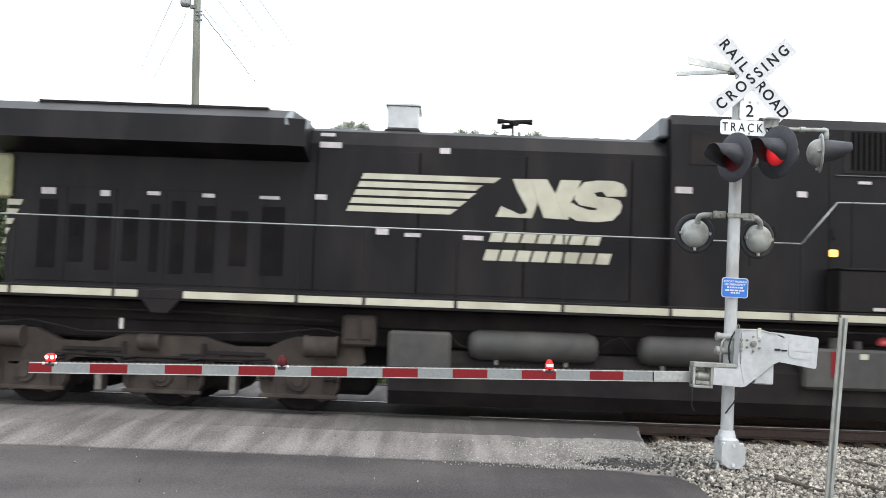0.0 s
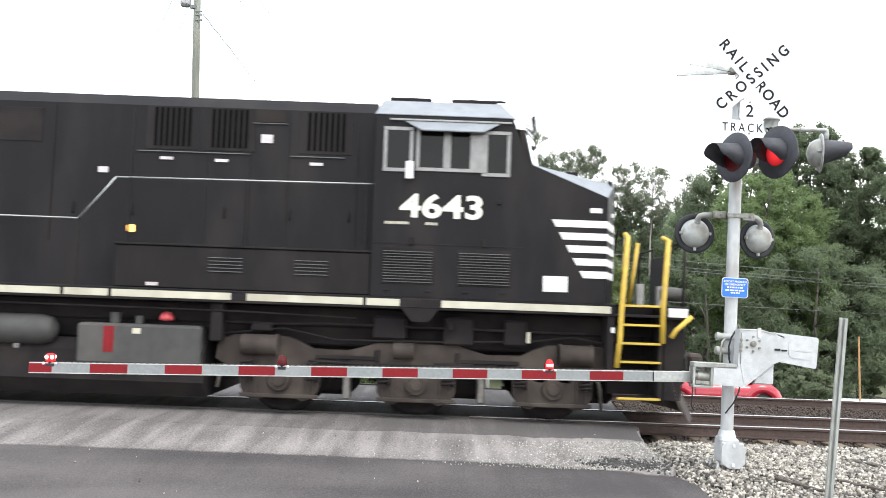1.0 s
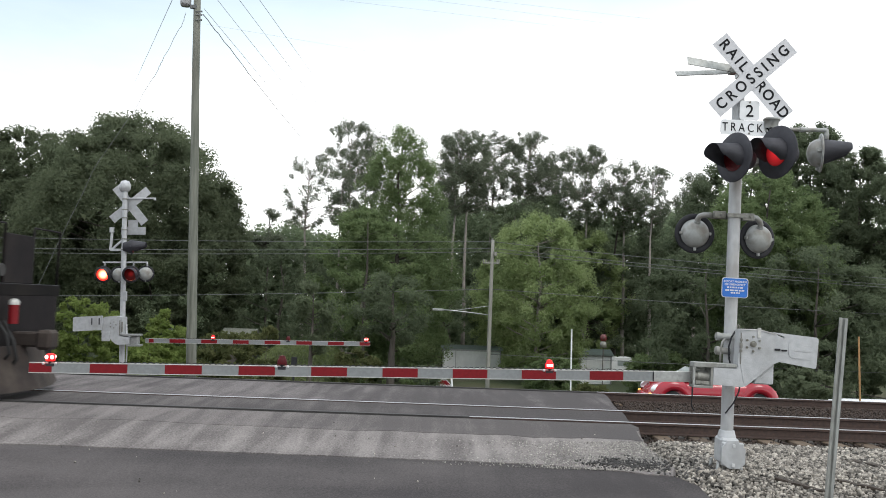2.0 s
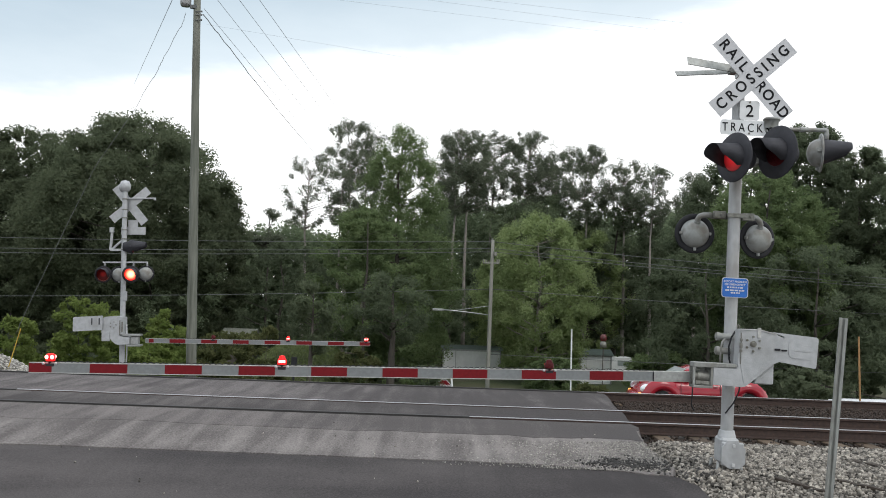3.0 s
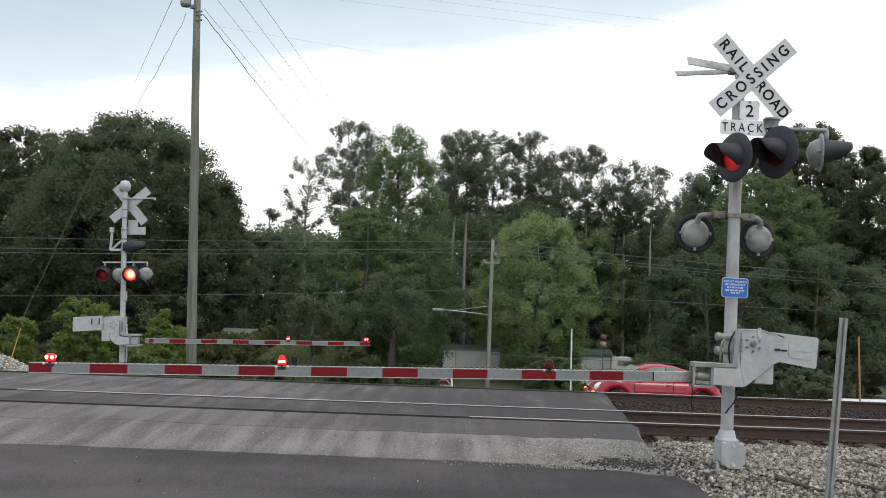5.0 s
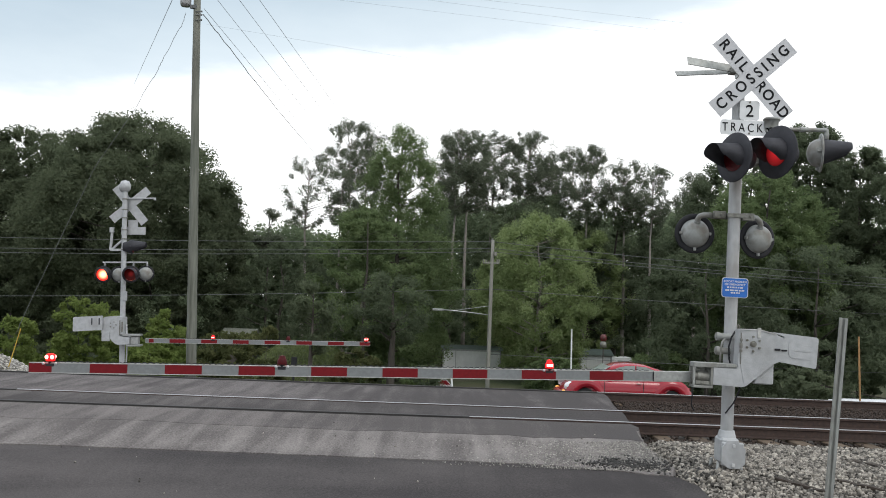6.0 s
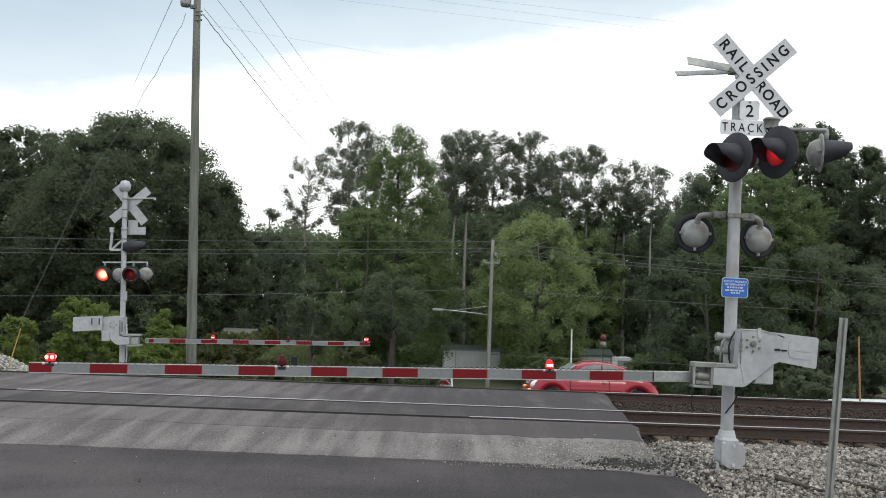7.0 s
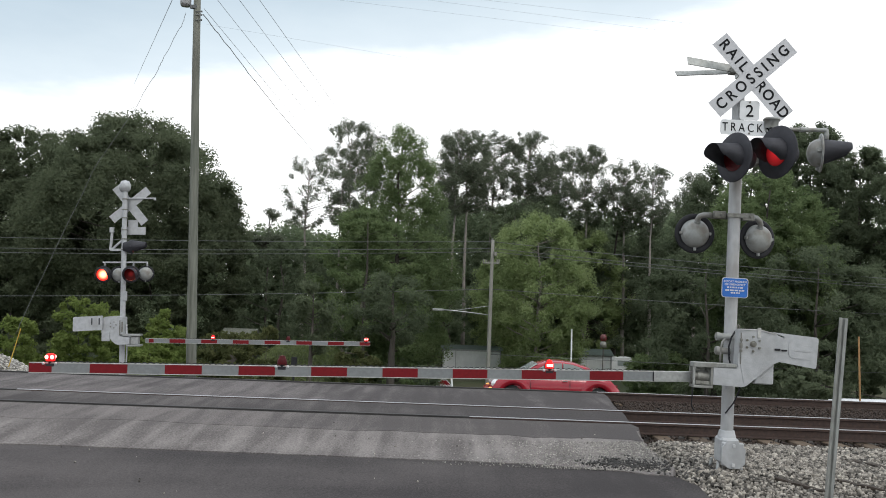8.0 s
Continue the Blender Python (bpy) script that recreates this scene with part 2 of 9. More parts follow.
def leafy(name, c1, c2, trans=0.25):
    mt = bpy.data.materials.new(name)
    mt.use_nodes = True
    nd, lk = mt.node_tree.nodes, mt.node_tree.links
    bs = nd["Principled BSDF"]
    bs.inputs["Roughness"].default_value = 0.8
    bs.inputs["Specular IOR Level"].default_value = 0.1
    g = nd.new("ShaderNodeNewGeometry")
    tc = nd.new("ShaderNodeTexCoord")
    n = nd.new("ShaderNodeTexNoise")
    n.inputs["Scale"].default_value, n.inputs["Detail"].default_value = 0.35, 4
    lk.new(tc.outputs["Object"], n.inputs["Vector"])
    ad = nd.new("ShaderNodeMath")
    ad.operation = "MULTIPLY_ADD"
    ad.inputs[1].default_value = 0.22
    lk.new(g.outputs["Random Per Island"], ad.inputs[0])
    n2 = nd.new("ShaderNodeTexNoise")
    n2.inputs["Scale"].default_value, n2.inputs["Detail"].default_value = 1.1, 3
    lk.new(tc.outputs["Object"], n2.inputs["Vector"])
    av = nd.new("ShaderNodeMath")
    av.operation = "ADD"
    lk.new(n.outputs["Fac"], av.inputs[0])
    lk.new(n2.outputs["Fac"], av.inputs[1])
    hv = nd.new("ShaderNodeMath")
    hv.operation = "MULTIPLY"
    hv.inputs[1].default_value = 0.5
    lk.new(av.outputs[0], hv.inputs[0])
    lk.new(hv.outputs[0], ad.inputs[2])
    r = nd.new("ShaderNodeMapRange")
    r.inputs["From Min"].default_value, r.inputs["From Max"].default_value = 0.36, 0.86
    lk.new(ad.outputs[0], r.inputs["Value"])
    x = nd.new("ShaderNodeMix")
    x.data_type = "RGBA"
    x.inputs[6].default_value, x.inputs[7].default_value = (c1[0], c1[1] * 1.02, c1[2], 1), (c2[0], c2[1] * 1.02, c2[2], 1)
    lk.new(r.outputs[0], x.inputs[0])
    lk.new(x.outputs[2], bs.inputs["Base Color"])
    tr = nd.new("ShaderNodeBsdfTranslucent")
    lk.new(x.outputs[2], tr.inputs["Color"])
    ms = nd.new("ShaderNodeMixShader")
    ms.inputs[0].default_value = trans + 0.04
    lk.new(bs.outputs[0], ms.inputs[1])
    lk.new(tr.outputs[0], ms.inputs[2])
    lk.new(ms.outputs[0], nd["Material Output"].inputs["Surface"])
    return mt


def dusty(name, dark, pale, lo, hi, thin=0.0, streaky=0.62):
    """Asphalt with pale dust dragged along the way of travel in uneven tyre streaks."""
    mt = bpy.data.materials.new(name)
    mt.use_nodes = True
    nd, lk = mt.node_tree.nodes, mt.node_tree.links
    bs = nd["Principled BSDF"]
    bs.inputs["Roughness"].default_value = 0.92
    bs.inputs["Specular IOR Level"].default_value = 0.2
    tc = nd.new("ShaderNodeTexCoord")

    def noisy(scale, detail, rot=0.0, stretch=(1, 1, 1), distort=0.0):
        mp = nd.new("ShaderNodeMapping")
        mp.inputs["Rotation"].default_value = (0, 0, radians(rot))
        mp.inputs["Scale"].default_value = stretch
        lk.new(tc.outputs["Object"], mp.inputs["Vector"])
        n = nd.new("ShaderNodeTexNoise")
        n.inputs["Scale"].default_value, n.inputs["Detail"].default_value, n.inputs["Distortion"].default_value = scale, detail, distort
        lk.new(mp.outputs[0], n.inputs["Vector"])
        return n.outputs["Fac"]

    def calc(op, a, c):
        m = nd.new("ShaderNodeMath")
        m.operation = op
        for k, q in enumerate((a, c)):
            if isinstance(q, float):
                m.inputs[k].default_value = q
            else:
                lk.new(q, m.inputs[k])
        return m.outputs[0]

    streak = noisy(1.3, 8, -24, (2.7, 0.30, 1), 0.35)
    broad = noisy(0.5, 3, 10, (0.8, 1.6, 1))
    speck = noisy(46, 3)
    mask = calc("ADD", calc("MULTIPLY", streak, streaky), calc("MULTIPLY", broad, 0.94 - streaky))
    mask = calc("ADD", mask, calc("MULTIPLY", calc("SUBTRACT", speck, 0.5), 0.7))
    if thin:
        # the pale share changes by thin along x, towards the pavement's open edge
        sp, f = nd.new("ShaderNodeSeparateXYZ"), nd.new("ShaderNodeMapRange")
        lk.new(tc.outputs["Object"], sp.inputs[0])
        f.inputs["From Min"].default_value, f.inputs["From Max"].default_value = -3.5, 2.0
        f.inputs["To Min"].default_value, f.inputs["To Max"].default_value = 0.0, thin
        lk.new(sp.outputs["X"], f.inputs["Value"])
        mask = calc("SUBTRACT", mask, f.outputs[0])
    r = nd.new("ShaderNodeMapRange")
    r.inputs["From Min"].default_value, r.inputs["From Max"].default_value = lo, hi
    lk.new(mask, r.inputs["Value"])
    x = nd.new("ShaderNodeMix")
    x.data_type = "RGBA"
    x.inputs[6].default_value, x.inputs[7].default_value = (*dark, 1), (*pale, 1)
    lk.new(r.outputs[0], x.inputs[0])
    lk.new(x.outputs[2], bs.inputs["Base Color"])
    bp = nd.new("ShaderNodeBump")
    bp.inputs["Strength"].default_value, bp.inputs["Distance"].default_value = 0.5, 0.02
    lk.new(noisy(110, 4), bp.inputs["Height"])
    lk.new(bp.outputs[0], bs.inputs["Normal"])
    return mt


M_ASPHALT = dusty("asphalt", (0.072, 0.0645, 0.064), (0.205, 0.1845, 0.180), 0.33, 0.66, 0.20)
M_ROAD_NEW = dusty("dark_asphalt", (0.04861, 0.04356, 0.04393), (0.1158, 0.1034, 0.101), 0.24, 0.66, 0.15, 0.22)
M_DUST = dusty("dusty_asphalt", (0.112, 0.0995, 0.0965), (0.276, 0.2525, 0.239), 0.37, 0.68, -0.07, 0.68)
M_SLAB = dusty("crossing_slab_asphalt", (0.092, 0.0825, 0.0805), (0.222, 0.199, 0.190), 0.29, 0.62, 0.29)
M_WORN = dusty("tyre_worn_asphalt", (0.06619, 0.0594, 0.05858), (0.1604, 0.1445, 0.1394), 0.38, 0.70, 0.18)
M_SOIL = material("ballast_bed", (0.075, 0.06, 0.048), (0.045, 0.037, 0.031), 0.95, grain=14, stain=0.8, stain_c=(0.06, 0.055, 0.05), stain_amt=0.5, bump=0.8, bump_scale=40)
M_GRASS = material("grassy_ground", (0.036, 0.054, 0.018), (0.052, 0.066, 0.024), 0.95, grain=3, stain=0.12, stain_c=(0.11, 0.085, 0.05), stain_amt=0.5, bump=0.6, bump_scale=25)
M_STONE = material("limestone_ballast", (0.375, 0.343, 0.298), (0.165, 0.148, 0.126), 0.9, grain=12, stain=5, stain_c=(0.10, 0.09, 0.08), stain_amt=0.7, bump=0.4, bump_scale=50, island=0.85)
M_PALESTONE = material("pale_crushed_stone", (0.55, 0.53, 0.49), (0.36, 0.34, 0.31), 0.9, grain=12, stain=5, stain_amt=0.4, bump=0.3, bump_scale=50, island=0.5)
M_GRAVEL = material("road_gravel", (0.40, 0.378, 0.34), (0.21, 0.198, 0.18), 0.9, grain=12, stain=5, stain_amt=0.5, bump=0.3, bump_scale=50, island=0.6)
M_DIRTYSTONE = material("dirty_ballast", (0.055, 0.037, 0.028), (0.036, 0.025, 0.020), 0.95, grain=12, stain=4, stain_c=(0.055, 0.039, 0.03), stain_amt=0.5, bump=0.4, bump_scale=50, island=0.15)
M_OILSTONE = material("oily_ballast", (0.035, 0.033, 0.032), (0.06, 0.056, 0.052), 0.7, grain=12, stain=4, stain_amt=0.4, bump=0.3, bump_scale=50, island=0.5)
M_RAIL = material("rusty_rail_steel", (0.076, 0.047, 0.037), (0.044, 0.030, 0.026), 0.75, 0.2, grain=20, stain=3, stain_amt=0.4, bump=0.2)
M_RAILHEAD = material("polished_railhead", (0.74, 0.74, 0.76), (0.56, 0.56, 0.57), 0.42, 0.75, grain=15, stain=2, stain_amt=0.25, bump=0.02, stretch=(0.1, 1, 1))
# dark colour stands in for railhead lengths that catch no reflection
M_DARKHEAD = material("unreflecting_railhead", (0.06, 0.056, 0.053), (0.035, 0.033, 0.032), 0.6, 0.4, grain=15, stain=2, stain_amt=0.4, bump=0.05, stretch=(0.1, 1, 1))
M_TIE = material("weathered_tie_timber", (0.14, 0.098, 0.062), (0.07, 0.052, 0.038), 0.9, grain=10, stain=1.5, stain_amt=0.5, bump=0.5, stretch=(1, 0.15, 1), piece=0.25)
M_OLDTIMBER = material("dark_old_timber", (0.06, 0.045, 0.034), (0.035, 0.027, 0.021), 0.9, grain=14, stain=3, stain_amt=0.4, bump=0.5)
M_SILVER = material("aluminium_paint", (0.49, 0.5, 0.51), (0.4, 0.41, 0.42), 0.5, 0.25, grain=14, stain=2.5, stain_c=(0.26, 0.255, 0.25), stain_amt=0.5, bump=0.12)
M_GALV = material("galvanized_steel", (0.45, 0.46, 0.45), (0.33, 0.335, 0.33), 0.45, 0.7, grain=25, stain=3, stain_amt=0.35, bump=0.08)
M_MAST = material("stained_mast_paint", (0.47, 0.475, 0.48), (0.37, 0.375, 0.38), 0.5, 0.25, grain=16, stain=3.0, stain_c=(0.20, 0.18, 0.155), stain_amt=0.75, bump=0.15, stretch=(1, 1, 0.35))
M_DIRTYGALV = material("dirty_galvanized_steel", (0.30, 0.30, 0.27), (0.19, 0.185, 0.165), 0.55, 0.45, grain=22, stain=5, stain_c=(0.10, 0.085, 0.06), stain_amt=0.7, bump=0.12)
M_POSTSTEEL = material("weathered_post_steel", (0.40, 0.41, 0.39), (0.27, 0.275, 0.26), 0.5, 0.5, grain=20, stain=4, stain_c=(0.17, 0.16, 0.14), stain_amt=0.6, bump=0.1, stretch=(1, 1, 0.3))
M_PALEALU = material("pale_worn_aluminium", (0.58, 0.58, 0.56), (0.44, 0.44, 0.42), 0.5, 0.35, grain=18, stain=4, stain_c=(0.24, 0.22, 0.18), stain_amt=0.6, bump=0.08)
M_SIGNWHITE = material("reflective_white_sheeting", (0.62, 0.62, 0.64), (0.54, 0.54, 0.56), 0.45, grain=6, stain=2, stain_c=(0.5, 0.5, 0.5), stain_amt=0.3, bump=0.03)
M_SIGNBACK = material("bare_sign_aluminium", (0.47, 0.475, 0.48), (0.38, 0.385, 0.39), 0.4, 0.6, grain=8, stain=2, stain_amt=0.3, bump=0.04)
M_BLACKPAINT = material("black_enamel", (0.013, 0.013, 0.016), (0.022, 0.022, 0.026), 0.6, grain=12, stain=3, stain_c=(0.05, 0.05, 0.052), stain_amt=0.4, bump=0.05, spec=0.3)
M_HOODGREY = material("weathered_black_enamel", (0.036, 0.036, 0.043), (0.05, 0.05, 0.058), 0.6, grain=10, stain=3, stain_c=(0.022, 0.022, 0.026), stain_amt=0.5, bump=0.05, spec=0.3)
M_INK = material("black_lettering", (0.012, 0.012, 0.014), (0.018, 0.018, 0.02), 0.7, grain=10, stain=4, stain_amt=0.1, bump=0.0, spec=0.15)
M_ARMWHITE = material("gate_arm_white_sheeting", (0.212, 0.224, 0.226), (0.174, 0.184, 0.186), 0.5, grain=30, stain=2, stain_c=(0.28, 0.29, 0.292), stain_amt=0.4, bump=0.03)
M_ARMRED = material("gate_arm_red_sheeting", (0.184, 0.006, 0.0105), (0.147, 0.005, 0.0085), 0.5, grain=30, stain=2, stain_amt=0.3, bump=0.03, spec=0.25)
M_BUBBLE = material("reflector_white", (0.6, 0.6, 0.6), (0.5, 0.5, 0.5), 0.3, grain=10, stain=3, stain_amt=0.2, bump=0.02)
M_PLATEWHITE = material("white_sign_plate", (0.82, 0.83, 0.84), (0.74, 0.75, 0.76), 0.45, grain=6, stain=2, stain_c=(0.6, 0.6, 0.58), stain_amt=0.3, bump=0.03)
M_DOME = material("stained_grey_housing", (0.36, 0.37, 0.36), (0.27, 0.275, 0.26), 0.55, 0.2, grain=9, stain=5, stain_c=(0.15, 0.12, 0.09), stain_amt=0.6, bump=0.1)
M_BLUE = material("blue_sign_sheeting", (0.016, 0.145, 0.52), (0.013, 0.12, 0.46), 0.45, grain=10, stain=3, stain_amt=0.15, bump=0.02)
M_REDLIT = glowing("red_lens_lit", (1.0, 0.04, 0.05), 0.5, fade=0.17)
M_REDHOT = glowing("red_led_lit", (1.0, 0.006, 0.008), 1.5)
M_REDCORE = glowing("red_led_core", (1.0, 0.16, 0.15), 8.0)
M_REDWARM = glowing("red_bulb_lit", (1.0, 0.03, 0.02), 6.0, fade=0.17, core=(1.0, 0.30, 0.15))
M_REDDIM = glowing("red_lens_faint", (1.0, 0.02, 0.02), 0.11, (0.07, 0.006, 0.006), fade=0.09)
M_REDDARK = material("red_lens_unlit", (0.085, 0.005, 0.007), (0.045, 0.003, 0.005), 0.4, grain=40, stain=8, stain_amt=0.3, bump=0.3, bump_scale=90, spec=0.15)
M_LOCO = material("black_locomotive_paint", (0.0078, 0.0069, 0.0082), (0.0105, 0.0094, 0.0108), 0.42, grain=2.5, stain=1.3, stain_c=(0.0235, 0.0195, 0.0185), stain_amt=0.7, bump=0.05, bump_scale=8, spec=0.14, stretch=(1, 1, 0.35))
M_LOCODUST = material("dusty_locomotive_panel", (0.0165, 0.0142, 0.0140), (0.0115, 0.0102, 0.0108), 0.6, grain=4, stain=1.6, stain_c=(0.030, 0.0255, 0.024), stain_amt=0.6, bump=0.05, bump_scale=10, spec=0.12, stretch=(1, 1, 0.4))
M_DOORPANEL = material("dark_door_panel", (0.0056, 0.0049, 0.0055), (0.0078, 0.0069, 0.0075), 0.7, grain=4, stain=1.4, stain_c=(0.015, 0.0125, 0.012), stain_amt=0.6, bump=0.03, spec=0.08)
M_BOXGREY = material("pale_box_paint", (0.58, 0.58, 0.57), (0.48, 0.48, 0.47), 0.5, grain=6, stain=2, stain_c=(0.3, 0.29, 0.27), stain_amt=0.4, bump=0.04)
M_SLAT = material("dusty_louvre_edge", (0.13, 0.13, 0.13), (0.09, 0.09, 0.09), 0.6, 0.2, grain=10, stain=3, stain_amt=0.4, bump=0.04)
M_RECESS = material("recessed_black_panel", (0.0034, 0.003, 0.0034), (0.005, 0.0045, 0.0047), 0.8, grain=4, stain=1.2, stain_amt=0.3, bump=0.03, spec=0.05)
M_LOCOGREY = material("dusty_underframe", (0.038, 0.0275, 0.0222), (0.0195, 0.0142, 0.0124), 0.9, grain=4, stain=1.6, stain_c=(0.066, 0.052, 0.041), stain_amt=0.75, bump=0.25)
M_UNDER = material("dark_underframe", (0.0080, 0.0061, 0.0068), (0.0130, 0.0098, 0.0104), 0.88, grain=5, stain=1.5, stain_c=(0.028, 0.0222, 0.0195), stain_amt=0.6, bump=0.2, spec=0.3)
M_TANKGREY = material("dusty_grey_tank", (0.046, 0.044, 0.042), (0.033, 0.0315, 0.030), 0.7, grain=6, stain=1.2, stain_c=(0.085, 0.078, 0.068), stain_amt=0.5, bump=0.1)
M_ROOFGREY = material("pale_grey_top", (0.175, 0.187, 0.205), (0.138, 0.148, 0.162), 0.5, grain=5, stain=1.2, stain_amt=0.4, bump=0.06)
M_CREAM = material("cream_stripe", (0.47, 0.45, 0.36), (0.40, 0.375, 0.295), 0.5, grain=5, stain=1.5, stain_c=(0.25, 0.225, 0.17), stain_amt=0.5, bump=0.04)
M_LETTER = material("road_number_paint", (0.66, 0.645, 0.57), (0.6, 0.585, 0.51), 0.5, grain=5, stain=1.5, stain_c=(0.4, 0.37, 0.3), stain_amt=0.4, bump=0.03)
M_DECAL = material("faded_pinkish_decal", (0.58, 0.53, 0.54), (0.46, 0.42, 0.43), 0.5, grain=14, stain=5, stain_c=(0.30, 0.25, 0.24), stain_amt=0.5, bump=0.03)
M_WHITE = material("white_decal", (0.68, 0.68, 0.66), (0.6, 0.6, 0.58), 0.5, grain=6, stain=2, stain_c=(0.42, 0.41, 0.39), stain_amt=0.35, bump=0.03)
M_YELLOW = material("yellow_handrail_paint", (0.56, 0.385, 0.05), (0.47, 0.315, 0.045), 0.5, grain=10, stain=3, stain_c=(0.35, 0.22, 0.04), stain_amt=0.4, bump=0.05)
M_ALU = material("window_aluminium", (0.26, 0.255, 0.25), (0.20, 0.197, 0.193), 0.4, 0.5, grain=10, stain=3, stain_amt=0.3, bump=0.04)
M_DARKGLASS = material("dark_window_glass", (0.003, 0.0032, 0.0036), (0.005, 0.0052, 0.0056), 0.12, grain=3, stain=2, stain_amt=0.2, bump=0.0, spec=0.18)
# pale base colour stands in for the sky mirrored in the panes
M_WINDSHIELD = material("sky_painted_windshield", (0.3, 0.38, 0.4), (0.26, 0.34, 0.36), 0.06, grain=3, stain=2, stain_amt=0.1, bump=0.0, spec=1.0)
M_STEEL = material("worn_wheel_steel", (0.28, 0.26, 0.24), (0.18, 0.165, 0.15), 0.5, 0.7, grain=10, stain=3, stain_amt=0.4, bump=0.1)
M_CARRED = material("red_car_paint", (0.34, 0.011, 0.024), (0.30, 0.01, 0.021), 0.22, grain=2, stain=1, stain_amt=0.08, bump=0.0, spec=0.45)
M_CARRED.node_tree.nodes["Principled BSDF"].inputs["Coat Weight"].default_value = 0.35
M_CARRED.node_tree.nodes["Principled BSDF"].inputs["Coat Roughness"].default_value = 0.04
M_CARLAMP = material("car_headlamp", (0.86, 0.87, 0.88), (0.78, 0.79, 0.80), 0.1, grain=25, stain=6, stain_amt=0.15, bump=0.05, spec=0.9)
M_CARWHITE = material("white_car_paint", (0.75, 0.76, 0.78), (0.7, 0.71, 0.73), 0.3, grain=2, stain=1, stain_amt=0.08, bump=0.0, spec=0.6)
# sky reflection on the car windows is put into this pale base colour
M_CARGLASS = material("sky_pale_car_glass", (0.36, 0.40, 0.385), (0.30, 0.335, 0.325), 0.06, grain=2, stain=1, stain_amt=0.1, bump=0.0, spec=1.0)
M_TYRE = material("tyre_rubber", (0.02, 0.02, 0.02), (0.03, 0.03, 0.03), 0.85, grain=30, stain=4, stain_amt=0.3, bump=0.2)
M_LAMPGLASS = material("headlamp_glass", (0.7, 0.72, 0.74), (0.55, 0.58, 0.6), 0.12, grain=25, stain=6, stain_amt=0.3, bump=0.1, spec=0.9)
M_AMBER = glowing("amber_lamp", (1.0, 0.55, 0.16), 1.1, (0.5, 0.2, 0.02))
M_POLE = material("weathered_pole_timber", (0.205, 0.213, 0.177), (0.096, 0.104, 0.082), 0.85, grain=14, stain=2, stain_c=(0.15, 0.14, 0.12), stain_amt=0.5, bump=0.4, stretch=(1, 1, 0.08))
M_POLEPALE = material("pale_pole_timber", (0.27, 0.265, 0.235), (0.2, 0.195, 0.17), 0.85, grain=14, stain=2, stain_amt=0.4, bump=0.3, stretch=(1, 1, 0.1))
M_BARK = material("tree_bark", (0.10, 0.085, 0.07), (0.06, 0.052, 0.045), 0.9, grain=12, stain=2, stain_amt=0.4, bump=0.6, stretch=(1, 1, 0.2))
M_PINEBARK = material("pine_bark", (0.36, 0.32, 0.285), (0.24, 0.213, 0.19), 0.9, grain=12, stain=2, stain_amt=0.4, bump=0.6, stretch=(1, 1, 0.2))
M_WIRE = material("cable_sheath", (0.12, 0.125, 0.125), (0.16, 0.165, 0.165), 0.6, grain=5, stain=2, stain_amt=0.2, bump=0.0)
M_SIDING = material("white_siding", (0.8, 0.81, 0.8), (0.72, 0.73, 0.72), 0.6, grain=4, stain=0.8, stain_amt=0.35, bump=0.06)
M_METALROOF = material("pale_metal_roof", (0.34, 0.39, 0.38), (0.27, 0.31, 0.3), 0.5, 0.3, grain=5, stain=1, stain_amt=0.3, bump=0.05)
M_OAK = leafy("oak_leaf", (0.101, 0.123, 0.077), (0.186, 0.209, 0.130), 0.58)
# distance haze is put into this leaf colour as extra paleness
M_HAZYLEAF = leafy("hazy_hardwood_leaf", (0.130, 0.166, 0.102), (0.272, 0.318, 0.20), 0.5)
# darker hardwood tone; for low growth it also holds the wood's shade
M_DEEPLEAF = leafy("deep_green_leaf", (0.089, 0.112, 0.069), (0.183, 0.212, 0.134), 0.55)
M_MIDLEAF = leafy("mid_green_leaf", (0.116, 0.162, 0.074), (0.246, 0.302, 0.150), 0.53)
M_LIGHTLEAF = leafy("light_green_leaf", (0.205, 0.268, 0.112), (0.392, 0.448, 0.226), 0.50)
# paler than the needles themselves: haze over the far pines is coloured in
M_PINE = leafy("pine_needles", (0.112, 0.133, 0.094), (0.223, 0.240, 0.175), 0.45)
M_BANKGRASS = leafy("rough_grass", (0.10, 0.128, 0.05), (0.215, 0.245, 0.115), 0.4)
M_BUSH = leafy("bush_leaf", (0.10, 0.145, 0.035), (0.255, 0.305, 0.10), 0.45)
M_BROWNBUSH = leafy("dry_weed", (0.066, 0.082, 0.034), (0.155, 0.155, 0.068), 0.4)

# ---- the ground: one sheet, humped at the tracks, falling away beyond them ----
NEAR_Y, FAR_Y, GAUGE = 14.47, 19.2, 1.505


def ramped(table, q):
    for (a, za), (b, zb) in zip(table, table[1:]):
        if q <= b:
            u = max(0.0, (q - a) / (b - a))
            u = u * u * (3 - 2 * u)
            return za + (zb - za) * u
    return table[-1][1]


FALL = [(-3000, -0.5), (0, -0.5), (9.5, -0.36), (11.6, -0.3), (12.5, -0.27), (13.3, -0.32), (19.6, -0.34), (21.5, -0.5), (23.3, -0.62), (25.2, -1.25),
        (28.8, -1.36), (40, -3.43), (52, -3.6), (90, -3.95), (3000, -4.0)]


def ground_z(x, y):
    return ramped(FALL, y)


